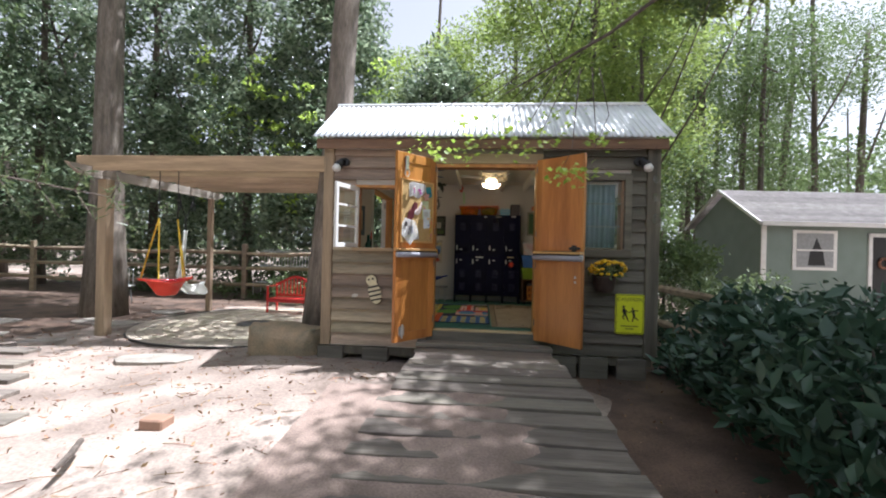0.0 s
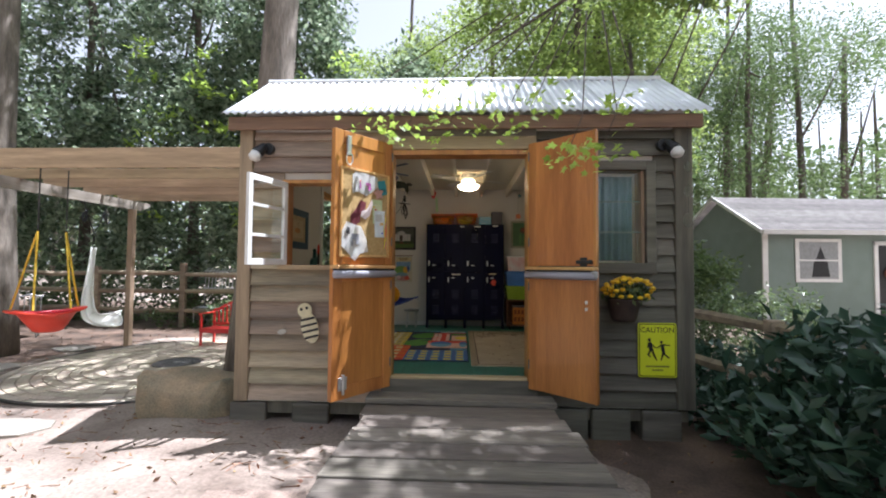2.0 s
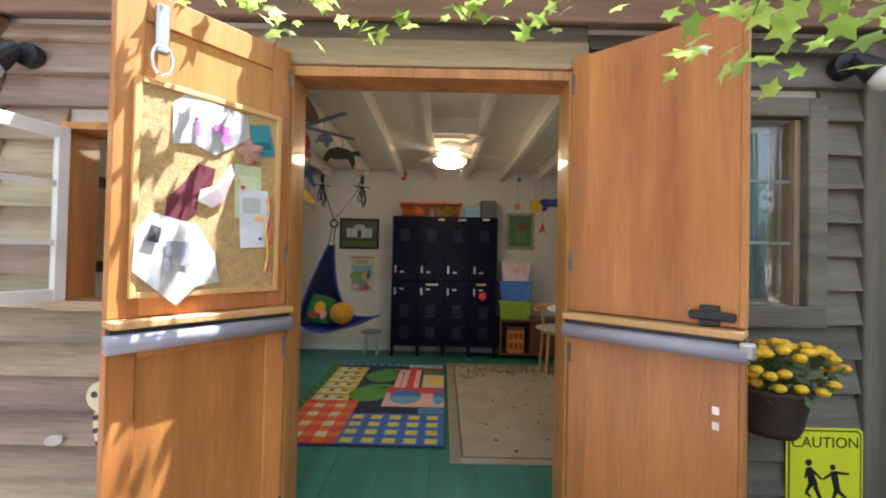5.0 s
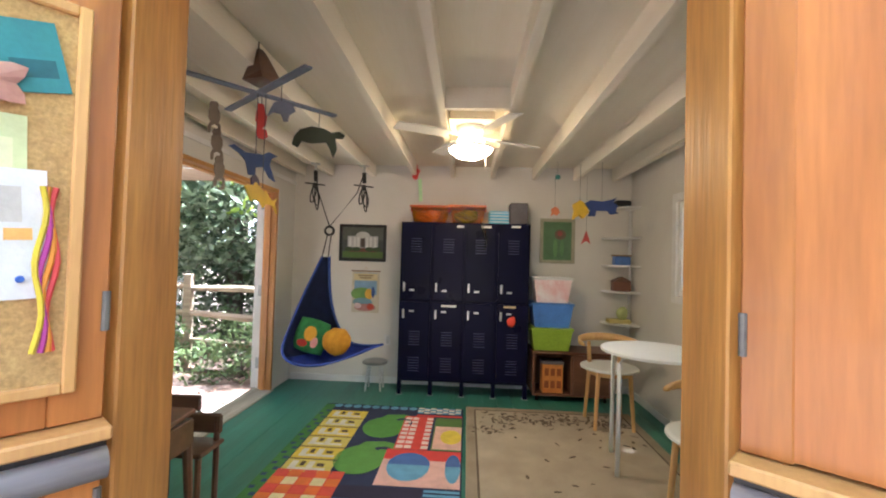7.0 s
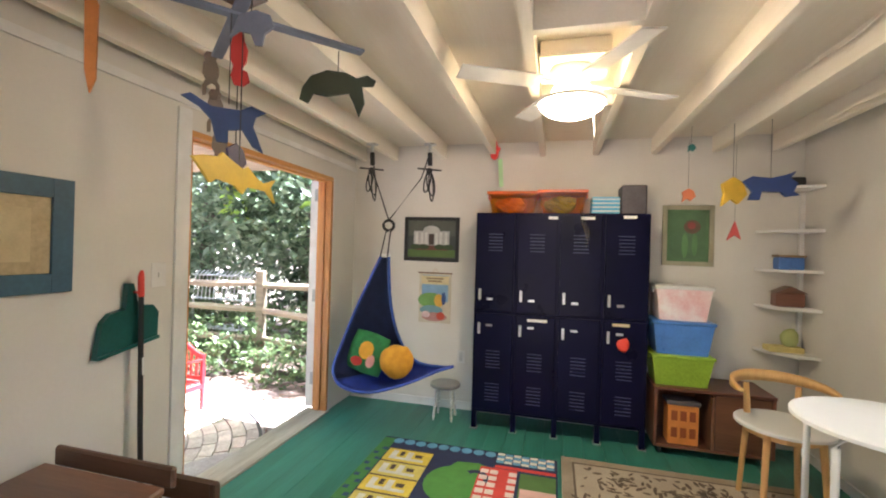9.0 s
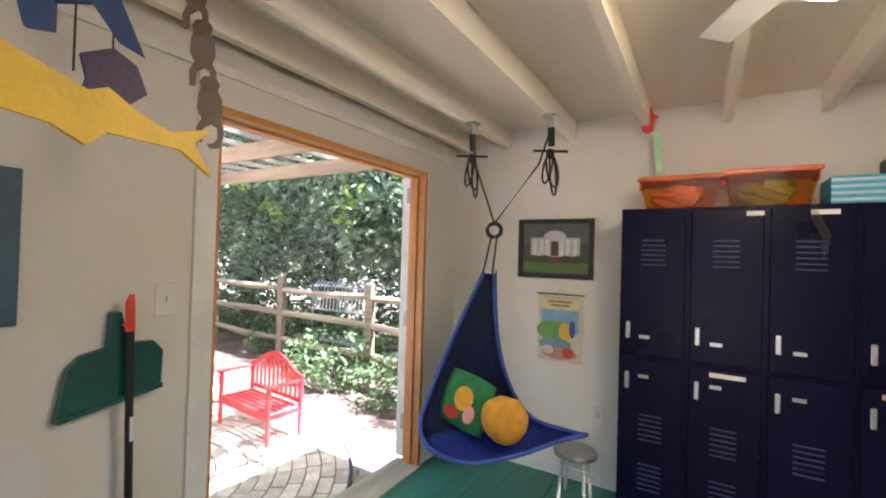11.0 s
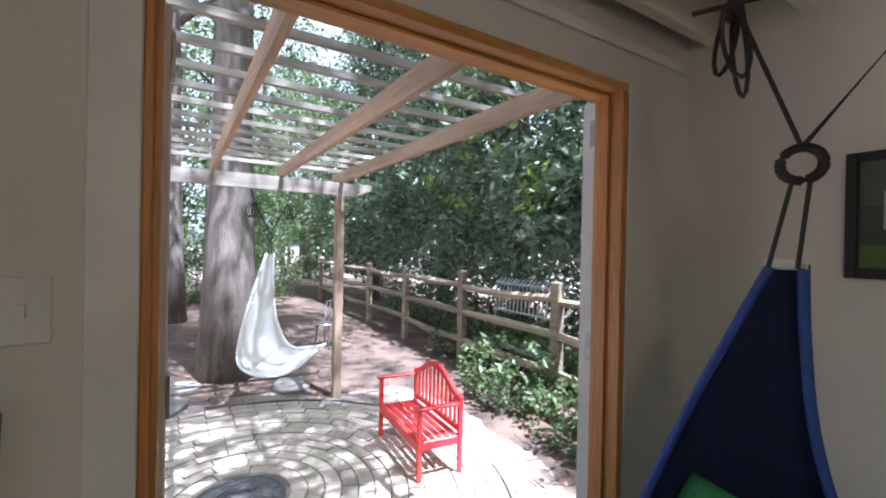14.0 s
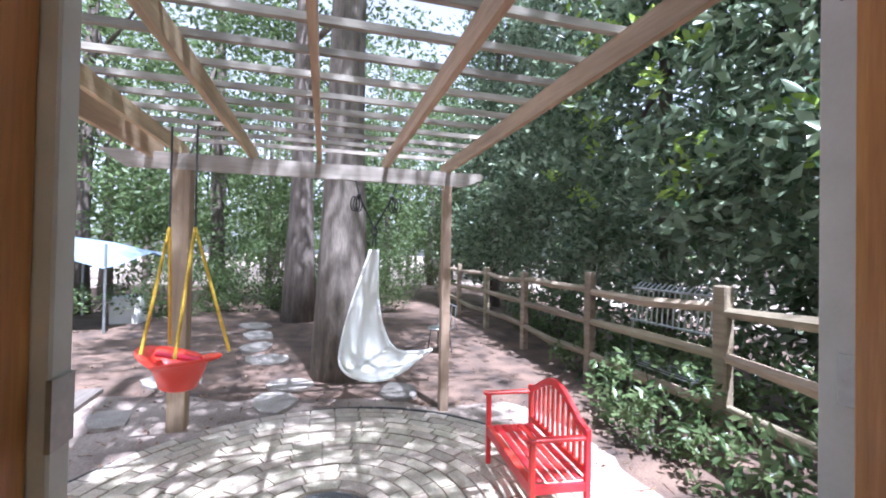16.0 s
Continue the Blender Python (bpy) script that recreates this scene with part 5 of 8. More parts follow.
# ---- fence ----
def fence(name, pts, label, h=1.42, rails=(1.24, 0.84, 0.42)):
    f = thing(name, label, "fence")
    for i, (x, y) in enumerate(pts):
        z = ground_z(x, y)
        part("post", box(B(), x - 0.065, x + 0.065, y - 0.05, y + 0.05, z - 0.1, z + h + random.uniform(-0.04, 0.05), bev=0.012), M["fence_wood"], f)
    for (xa, ya), (xb, yb) in zip(pts, pts[1:]):
        for hz in rails:
            d0, d1 = random.uniform(-0.03, 0.03), random.uniform(-0.03, 0.03)
            mid = (xa + 0.5 * (xb - xa), ya + 0.5 * (yb - ya) + random.uniform(-0.03, 0.03), hz + random.uniform(-0.05, 0.03))
            part("rail", tube(B(), [(xa, ya, hz + d0), mid, (xb, yb, hz + d1)], [0.045, 0.06, 0.045], 6), M["fence_wood"], f)


fence("rail_fence", [(-0.6, 10.15), (-2.2, 10.35), (-4.15, 10.62), (-6.2, 10.75), (-8.3, 10.85), (-10.4, 10.95), (-12.6, 11.0), (-15, 11.1)], "weathered split rail fence with three rails beside the shrubs")
fence("rail_fence", [(2.45, 6.6), (2.75, 5.2), (3.3, 3.4), (3.7, 1.6)], "weathered split rail fence half hidden by shrubs", 1.05, (0.95, 0.5))


# ---- inside: lamp and fan ----
FX, FY = 0.13, 7.24
fan = thing("ceiling_fan", "white ceiling fan with a lit frosted globe", "ceiling fan", Matrix.Translation((FX, FY, 0)))
part("mount_box", box(B(), -0.145, 0.16, -0.16, 0.16, 2.735, 2.799, bev=0.004), M["ceil"], fan)
part("motor", lathe(B(), [(0.06, 2.66), (0.085, 2.67), (0.095, 2.70), (0.105, 2.715), (0.075, 2.722)], n=24), M["white_trim"], fan, "white motor housing", True)
part("collar", lathe(B(), [(0.045, 2.585), (0.060, 2.59), (0.066, 2.645), (0.055, 2.66)], n=24), M["steel"], fan, "brass coloured collar", True)
part("mount_plate", box(B(), -0.15, 0.165, -0.165, 0.165, 2.722, 2.734, bev=0.003), M["ceil"], fan)
part("bowl_rim", lathe(B(), [(0.150, 2.556), (0.160, 2.556), (0.160, 2.572), (0.150, 2.572)], n=32), M["white_trim"], fan, "thin white rim of the glass bowl")
for a in (30, 150, 270):
    part("rim_screw", tube(B(), [(0.058 * math.cos(radians(a)), 0.058 * math.sin(radians(a)), 2.60), (0.152 * math.cos(radians(a)), 0.152 * math.sin(radians(a)), 2.568)], 0.004, 5), M["steel"], fan)
for i in range(4):
    a = radians(28 + 90 * i)
    m = Matrix.Rotation(a, 4, "Z")
    part("blade", box(B(), 0.17, 0.56, -0.055, 0.055, -0.004, 0.004, m @ Matrix.Translation((0, 0, 2.648)) @ Matrix.Rotation(radians(10), 4, "X"), bev=0.003), M["white_trim"], fan, "white fan blade")
    part("blade_arm", box(B(), 0.085, 0.20, -0.014, 0.014, 2.650, 2.658, m), M["white_trim"], fan)
part("globe", lathe(B(), [(0.005, 2.488), (0.055, 2.494), (0.105, 2.512), (0.140, 2.537), (0.152, 2.558)], n=32), M["globe"], fan, "glowing frosted glass bowl", True)
part("upper_glass", lathe(B(), [(0.068, 2.580), (0.092, 2.590), (0.098, 2.615), (0.082, 2.640), (0.068, 2.644)], n=28), M["globe_upper"], fan, "lit upper glass chamber over the bowl", True)
part("pull_chain", tube(B(), [(0.10, 0.06, 2.62), (0.115, 0.07, 2.42)], 0.002, 4), M["steel"], fan)

# ---- lockers ----
LX0, LX1, LY, LZ = -0.545, 0.75, 8.515, 2.15
lk = thing("lockers", "navy steel two-tier lockers, four wide, on short legs", "lockers")
n = 4
cwid = (LX1 - LX0) / n
part("body", box(B(), LX0, LX1, LY + 0.012, IN - 0.02, 0.55, LZ, bev=0.004), M["navy"], lk)
for i in range(n + 1):
    x = LX0 + 0.02 + i * (LX1 - LX0 - 0.04) / n
    part("leg", box(B(), x - 0.02, x + 0.02, LY + 0.015, LY + 0.06, FZ + 0.003, 0.551), M["navy"], lk)
    part("foot", box(B(), x - 0.03, x + 0.03, LY + 0.0, LY + 0.07, FZ + 0.0, FZ + 0.006), M["grey_metal"], lk)
for i in range(n):
    x0, x1 = LX0 + i * cwid + 0.012, LX0 + (i + 1) * cwid - 0.012
    for t, (z0, z1) in enumerate(((0.575, 1.345), (1.365, 2.135))):
        dv = box(B(), x0, x1, LY - 0.008, LY + 0.011, z0, z1, bev=0.004)
        d = part("door", dv, M["navy"], lk)
        hx = x0 + 0.035
        hz = z1 - 0.12 if t == 0 else z0 + 0.13
        part("handle", box(B(), hx - 0.011, hx + 0.011, LY - 0.024, LY - 0.009, hz - 0.045, hz + 0.045, bev=0.004), M["steel"], d, "chrome recessed handle")
        part("number_plate", box(B(), hx + 0.055, hx + 0.105, LY - 0.0115, LY - 0.0085, hz - 0.012 + (0.03 if t == 0 else -0.03), hz + 0.006 + (0.03 if t == 0 else -0.03)), M["steel"], d)
        for grp in ((z0 + 0.08, z0 + 0.34) if t == 0 else (z1 - 0.16,)):
            for s in range(6):
                z = grp + 0.026 * s if t == 0 else grp - 0.026 * s
                # slats in the lighter navy that holds their glints
                part("vent_slat", box(B(), (x0 + x1) / 2 - 0.055, (x0 + x1) / 2 + 0.055, LY - 0.012, LY - 0.0005, z, z + 0.006), M["slat_glint"], d)
for x, z, w, m in ((-0.12, 1.30, 0.15, "paper"), (0.50, 1.31, 0.12, "tan_mat"), (0.02, 2.10, 0.07, "paper"), (0.26, 2.10, 0.10, "paper"), (0.56, 2.11, 0.09, "paper")):
    part("name_label", box(B(), x, x + w, LY - 0.0105, LY - 0.0085, z, z + 0.022), M[m], lk, "pale paper name label")
solo("red_ornament", blob(B(), (0, 0, 0), 0.045, 0.008, 0.05, 0.3, 12, 7), M["red_plastic"], "small red ornament hung on a locker handle", "ornament", Matrix.Translation((0.58, LY - 0.024, 1.18)), smooth=True)


def open_tub(o, w, d, h, m, t=0.006, flare=0.03, name="tub", label=""):
    bm = B()
    a = [[bm.verts.new((sx * (w / 2 + e), sy * (d / 2 + e), z)) for sx, sy in ((-1, -1), (1, -1), (1, 1), (-1, 1))] for e, z in ((-flare, 0), (0, h), (-t, h), (-flare - t, t))]
    for p, q in zip(a, a[1:]):
        for i in range(4):
            bm.faces.new((p[i], p[(i + 1) % 4], q[(i + 1) % 4], q[i]))
    bm.faces.new(a[0][::-1])
    bm.faces.new(a[-1])
    return part(name, bm, m, o, label)


def tub(name, label, x, y, z, w, d, h, m, lidm, inside=None):
    o = thing(name, label, "storage bin", Matrix.Translation((x, y, z)))
    open_tub(o, w, d, h, M[m])
    if inside:
        part("contents", blob(B(), (0, 0, h * 0.5), w * 0.36, d * 0.34, h * 0.4, 0.5, 14, 8), M[inside], o)
    lid = part("lid", box(B(), -w / 2 - 0.012, w / 2 + 0.012, -d / 2 - 0.012, d / 2 + 0.012, h + 0.001, h + 0.025, bev=0.006), M[lidm], o)
    for s in (-1, 1):
        part("clip", box(B(), s * (w / 2 + 0.006) - 0.008, s * (w / 2 + 0.006) + 0.008, -0.04, 0.04, h - 0.03, h + 0.0005), M[lidm], lid)
    return o


tub("storage_bin", "orange plastic bin of toys on top of the lockers", -0.27, 8.68, LZ, 0.38, 0.26, 0.15, "orange_bin", "orange_lid", "plush")
tub("storage_bin", "orange plastic bin of green toys on top of the lockers", 0.12, 8.68, LZ, 0.36, 0.26, 0.16, "orange_bin", "orange_lid", "green_bin")
sb = thing("striped_box", "blue box with pale stripes on top of the lockers", "box", Matrix.Translation((0.44, 8.68, LZ)))
part("box", box(B(), -0.10, 0.10, -0.11, 0.11, 0, 0.13, bev=0.004), M["stripe_blue"], sb)
for k in range(4):
    part("stripe", box(B(), -0.101, 0.101, -0.1125, -0.1105, 0.015 + 0.03 * k, 0.028 + 0.03 * k), flat(0.55, 0.68, 0.75), sb)
solo("cardboard_box", box(B(), -0.09, 0.09, -0.10, 0.10, 0, 0.22, bev=0.008), M["dark_box"], "dark grey box standing on top of the lockers", "box", Matrix.Translation((0.64, 8.68, LZ)))
solo("cloth_strip", tube(B(), [(0.26, LY - 0.02, LZ + 0.02), (0.27, LY - 0.03, LZ - 0.06), (0.31, LY - 0.03, LZ - 0.15), (0.30, LY - 0.03, LZ - 0.26)], [0.012, 0.018, 0.022, 0.008], 8), M["clear_plastic"], "clear plastic strip dangling over the locker tops", "strip", smooth=True)

# low cabinet with stacked bins
cab = thing("cabinet", "low dark brown cubby cabinet on casters", "cabinet", Matrix.Translation((0.80, 8.50, FZ)))
for a in ((0, 0.02, 0.06, 0.47), (0.37, 0.39, 0.08, 0.45), (0.74, 0.76, 0.06, 0.47)):
    part("side_panel", box(B(), a[0], a[1], 0, 0.38, a[2], a[3], bev=0.002), M["brown_wood"], cab)
part("top", box(B(), -0.005, 0.765, -0.005, 0.385, 0.471, 0.49, bev=0.003), M["brown_wood"], cab)
part("bottom", box(B(), 0.021, 0.739, 0.002, 0.38, 0.06, 0.08), M["brown_wood"], cab)
part("back_panel", box(B(), 0.021, 0.739, 0.368, 0.38, 0.081, 0.469), M["brown_wood"], cab)
part("door", box(B(), 0.395, 0.735, 0.004, 0.02, 0.085, 0.465), M["brown_wood"], cab)
for x in (0.05, 0.71):
    for y in (0.05, 0.33):
        part("caster", tube(B(), [(x - 0.01, y, 0.03), (x + 0.01, y, 0.03)], 0.029, 10), M["black"], cab)
dh = thing("toy_house", "small orange wooden toy house standing in the cubby", "toy", Matrix.Translation((1.0, 8.60, FZ + 0.081)))
part("wall", box(B(), -0.10, 0.10, -0.07, 0.07, 0, 0.28, bev=0.003), flat(0.75, 0.27, 0.05), dh)
part("roof", box(B(), -0.11, 0.11, -0.08, 0.08, 0.281, 0.31, bev=0.005), M["dark_box"], dh)
for zz in (0.05, 0.17):
    for xx in (-0.06, 0.0, 0.06):
        part("window", box(B(), xx - 0.02, xx + 0.02, -0.073, -0.0705, zz, zz + 0.07), flat(0.32, 0.08, 0.02), dh)
tub("storage_bin", "lime green plastic bin stacked on the cabinet", 0.99, 8.69, FZ + 0.49, 0.40, 0.30, 0.20, "green_bin", "green_bin")
tub("storage_bin", "blue plastic bin stacked on a green bin", 0.99, 8.69, FZ + 0.716, 0.40, 0.30, 0.22, "blue_bin", "blue_bin")
tub("storage_bin", "clear plastic bin of pink and white cloth, stacked on top", 0.99, 8.69, FZ + 0.963, 0.37, 0.28, 0.23, "white_bin", "white_trim")

# corner shelves with toys
sh = thing("corner_shelf", "white painted corner shelves holding small toys", "shelf")
SZ = (1.17, 1.50, 1.77, 2.06, 2.37)
for z in SZ:
    bm = B()
    slab(bm, [(1.56, IN - 0.001), (IE - 0.001, IN - 0.001), (IE - 0.001, IN - 0.28), (1.74, IN - 0.26), (1.60, IN - 0.12)], 0.02, Matrix.Translation((0, 0, z - 0.02)))
    part("shelf", bm, M["white_trim"], sh)
part("upright", box(B(), IE - 0.03, IE - 0.002, IN - 0.03, IN - 0.002, 1.10, 2.36), M["white_trim"], sh)
for nm, lab, z, m, w, h in (("toy_basket", "small blue toy basket on a white shelf", 1.77, "blue_bin", 0.16, 0.09), ("toy_stable", "brown wooden toy stable on a white shelf", 1.50, "brown_wood", 0.18, 0.10), ("toy_case", "black toy case on a white shelf", 2.37, "black", 0.15, 0.07)):
    o = thing(nm, lab, "toy", Matrix.Translation((1.73, IN - 0.12, z)))
    part("body", box(B(), -w / 2, w / 2, -0.05, 0.05, 0.0, h, bev=0.008), M[m], o)
    if nm == "toy_stable":
        part("roof", slab(B(), [(-w / 2 - 0.01, h), (0, h + 0.05), (w / 2 + 0.01, h)], 0.11, Matrix.Translation((0, 0.055, 0.001)) @ TO_XZ), M["desk_wood"], o)
    if nm == "toy_basket":
        part("rim", box(B(), -w / 2 - 0.005, w / 2 + 0.005, -0.055, 0.055, h, h + 0.015), flat(0.3, 0.2, 0.1), o)
o = thing("toy_farm", "green and yellow toy farm with a small dome on a shelf", "toy", Matrix.Translation((1.72, IN - 0.12, 1.17)))
part("base", box(B(), -0.12, 0.10, -0.06, 0.06, 0, 0.04, bev=0.005), flat(0.65, 0.55, 0.2), o)
part("body", blob(B(), (0.03, 0, 0.10), 0.06, 0.04, 0.07, 0.2, 12, 7), flat(0.45, 0.5, 0.2), o, "", True)

# ---- pictures on the walls ----
def wall_picture(name, label, m, w, h, fw, frame_m, back_m, shapes):
    """A frame in its own x-z plane, facing -y."""
    o = thing(name, label, "picture", m)
    part("backing", box(B(), -w / 2 + fw * 0.5, w / 2 - fw * 0.5, -0.010, 0.0, -h / 2 + fw * 0.5, h / 2 - fw * 0.5), back_m, o)
    if frame_m:
        for a in ((-w / 2, -w / 2 + fw, -h / 2, h / 2), (w / 2 - fw, w / 2, -h / 2, h / 2), (-w / 2 + fw, w / 2 - fw, -h / 2, -h / 2 + fw), (-w / 2 + fw, w / 2 - fw, h / 2 - fw, h / 2)):
            part("frame", box(B(), a[0], a[1], -0.022, 0.0, a[2], a[3], bev=0.002), frame_m, o)
    for k, (kind, x, z, a, b, col) in enumerate(shapes):
        y = -0.0105 - 0.0006 * k
        if kind == "r":
            bm = box(B(), x - a, x + a, y - 0.0005, y, z - b, z + b)
        else:
            bm = slab(B(), disc_pts(x, z, a, b, 16), 0.0005, Matrix.Translation((0, y, 0)) @ TO_XZ)
        part("image", bm, flat(*col, 0.35), o)
    return o


IMG = [("r", 0, 0.10, 0.225, 0.07, (0.10, 0.11, 0.09)), ("r", 0, -0.13, 0.225, 0.035, (0.10, 0.17, 0.04)), ("r", 0, -0.075, 0.16, 0.025, (0.16, 0.06, 0.04)), ("r", 0, 0.01, 0.17, 0.065, (0.50, 0.50, 0.49)), ("e", 0, 0.075, 0.08, 0.05, (0.52, 0.52, 0.50)),
       ("r", 0, 0.0, 0.026, 0.05, (0.08, 0.06, 0.05))] + [("r", x, 0.0, 0.012, 0.062, (0.68, 0.68, 0.66)) for x in (-0.14, -0.09, -0.05, 0.05, 0.09, 0.14)] + [("e", x, -0.07, 0.05, 0.025, (0.05, 0.08, 0.03)) for x in (-0.15, -0.07, 0.08, 0.16)]
wall_picture("framed_photograph", "black framed photograph of a white columned house", Matrix.Translation((-1.027, IN - 0.001, 1.934)), 0.52, 0.405, 0.03, M["black"], flat(0.06, 0.07, 0.06, 0.35), IMG)
PST = [("r", 0, 0.09, 0.125, 0.12, (0.25, 0.42, 0.62)), ("r", 0, 0.165, 0.13, 0.04, (0.72, 0.62, 0.35)), ("e", -0.04, -0.02, 0.12, 0.07, (0.20, 0.38, 0.10)), ("e", 0.04, -0.02, 0.045, 0.06, (0.75, 0.45, 0.06)), ("e", 0.085, 0.0, 0.02, 0.06, (0.05, 0.10, 0.30)),
       ("e", -0.03, -0.11, 0.11, 0.045, (0.20, 0.36, 0.42)), ("e", 0.0, -0.17, 0.12, 0.04, (0.50, 0.25, 0.22)), ("e", -0.08, -0.15, 0.04, 0.03, (0.75, 0.55, 0.55)), ("e", 0.06, -0.16, 0.04, 0.035, (0.65, 0.10, 0.06))]
po = wall_picture("hanging_poster", "faded illustrated poster hung from a thin rod", Matrix.Translation((-0.98, IN - 0.001, 1.395)), 0.31, 0.46, 0.01, None, flat(0.66, 0.60, 0.46), PST)
part("rod", tube(B(), [(-0.16, -0.012, 0.23), (0.16, -0.012, 0.23)], 0.006, 6), M["brown_wood"], po)
part("cord", tube(B(), [(-0.03, -0.008, 0.232), (0, -0.008, 0.27), (0.03, -0.008, 0.232)], 0.003, 5), M["tan_mat"], po)
for z, w in ((0.18, 0.08), (0.155, 0.065)):
    part("text_bar", box(B(), -w, w, -0.0185, -0.018, z - 0.006, z + 0.006), flat(0.28, 0.2, 0.1), po)
FLW = [("r", 0, 0, 0.13, 0.185, (0.10, 0.20, 0.09)), ("e", 0.03, 0.07, 0.06, 0.055, (0.16, 0.10, 0.06)), ("e", -0.02, -0.08, 0.022, 0.10, (0.14, 0.30, 0.10)), ("e", 0.05, -0.07, 0.02, 0.09, (0.12, 0.26, 0.09)), ("e", 0.025, 0.08, 0.03, 0.03, (0.32, 0.07, 0.06))]
wall_picture("framed_painting", "pale framed painting of a dark flower on green", Matrix.Translation((1.09, IN - 0.001, 2.01)), 0.37, 0.48, 0.035, flat(0.42, 0.40, 0.28), flat(0.12, 0.22, 0.1), FLW)
WEST = Matrix.Rotation(radians(90), 4, "Z")      # turns -y facing things to face +x
wall_picture("framed_picture", "wide blue framed picture with a tan mount", Matrix.Translation((IW + 0.001, 6.08, 1.855)) @ WEST, 0.62, 0.44, 0.075, M["blue_frame"], M["tan_mat"],
             [("r", 0, 0, 0.17, 0.10, (0.62, 0.50, 0.28)), ("e", 0.0, -0.02, 0.08, 0.03, (0.55, 0.25, 0.05)), ("r", 0.01, 0.03, 0.004, 0.04, (0.3, 0.2, 0.1))])
wall_picture("framed_picture", "dark framed picture with a pale mount near the front window", Matrix.Translation((IW + 0.001, 5.50, 1.80)) @ WEST, 0.46, 0.52, 0.06, M["black"], M["tan_mat"], [("e", 0, 0, 0.08, 0.09, (0.55, 0.42, 0.10)), ("e", 0, 0, 0.04, 0.04, (0.2, 0.13, 0.05))])

ls = thing("light_switch", "white light switch plate on the wall", "switch", Matrix.Translation((IW + 0.001, 6.79, 1.68)) @ WEST)
part("plate", box(B(), -0.04, 0.04, -0.006, 0, -0.06, 0.06, bev=0.002), M["white_trim"], ls)
part("toggle", box(B(), -0.006, 0.006, -0.014, -0.0055, -0.012, 0.012), M["white_trim"], ls)
so = thing("wall_socket", "white socket plate low on the back wall", "socket", Matrix.Translation((-0.72, IN - 0.001, 0.88)))
part("plate", box(B(), -0.035, 0.035, -0.006, 0, -0.057, 0.057, bev=0.002), M["white_trim"], so)
part("outlet", box(B(), -0.015, 0.015, -0.008, -0.0055, -0.04, 0.04), flat(0.6, 0.6, 0.58), so)

# dustpan and broom
dp = thing("dustpan", "dark green long-handled dustpan hanging on the wall", "dustpan", Matrix.Translation((IW + 0.006, 6.638, 1.47)) @ WEST @ Matrix.Diagonal((0.84, 1, 0.9, 1)))
part("pan", slab(B(), [(-0.19, -0.15), (0.15, -0.10), (0.155, 0.04), (0.12, 0.08), (0.03, 0.085), (0.0, 0.20), (-0.03, 0.20), (-0.04, 0.075), (-0.12, 0.06), (-0.16, 0.02)], 0.03, TO_XZ), M["teal_plastic"], dp)
part("lip", slab(B(), [(-0.19, -0.15), (0.15, -0.10), (0.15, -0.085), (-0.185, -0.135)], 0.045, TO_XZ), M["teal_plastic"], dp)
bo = thing("broom", "black broom with a red grip hanging against the wall", "broom", Matrix.Translation((IW + 0.06, 6.668, FZ)) @ WEST)
part("handle", tube(B(), [(0.015, 0, 0.16), (0.0, 0, 0.55), (-0.014, 0, 1.18)], 0.012, 8), M["black"], bo)
part("grip", tube(B(), [(-0.014, 0, 1.18), (-0.017, 0, 1.27), (-0.013, 0.0, 1.30)], [0.014, 0.014, 0.007], 8), M["red_plastic"], bo, "red plastic grip")
part("sticker", tube(B(), [(-0.004, 0, 0.82), (-0.006, 0, 0.90)], 0.0128, 8), M["paper"], bo)
part("head", box(B(), -0.12, 0.14, -0.02, 0.02, 0.11, 0.17, bev=0.01), M["black"], bo)
part("bristles", box(B(), -0.13, 0.15, -0.025, 0.025, 0.0, 0.112), M["dark_box"], bo)
part("hook", tube(B(), [(-0.02, 0.07, 1.2), (-0.03, 0.0, 1.2)], 0.006, 6), M["red_plastic"], bo)

# ---- furniture ----
dk = thing("school_desk", "dark brown wooden school desk with a raised back edge", "desk", Matrix.Translation((-1.46, 6.06, FZ)))
part("top", box(B(), -0.29, 0.27, -0.34, 0.27, 0.555, 0.58, Matrix.Rotation(radians(4), 4, "X"), bev=0.006), M["desk_wood"], dk)
part("back_edge", box(B(), -0.29, 0.27, 0.255, 0.28, 0.57, 0.645, bev=0.008), M["desk_wood"], dk)
part("tray", box(B(), -0.27, 0.25, -0.28, 0.25, 0.40, 0.54, bev=0.006), M["desk_wood"], dk)
for x in (-0.25, 0.23):
    for y in (-0.27, 0.23):
        part("leg", tube(B(), [(x, y, 0.42), (x * 1.08, y * 1.05, 0.0)], [0.024, 0.017], 8), M["desk_wood"], dk)
ch = thing("school_chair", "dark brown wooden chair pushed behind the desk", "chair", Matrix.Translation((-1.38, 6.42, FZ)))
part("seat", box(B(), -0.17, 0.17, -0.05, 0.17, 0.30, 0.325, bev=0.006), M["desk_wood"], ch)
part("backrest", box(B(), -0.17, 0.17, 0.13, 0.155, 0.36, 0.47, bev=0.012), M["desk_wood"], ch)
for x in (-0.14, 0.14):
    part("leg", tube(B(), [(x, 0.14, 0.0), (x, 0.142, 0.46)], 0.016, 8), M["desk_wood"], ch)
    part("leg", tube(B(), [(x, -0.02, 0.0), (x, -0.02, 0.30)], 0.016, 8), M["desk_wood"], ch)

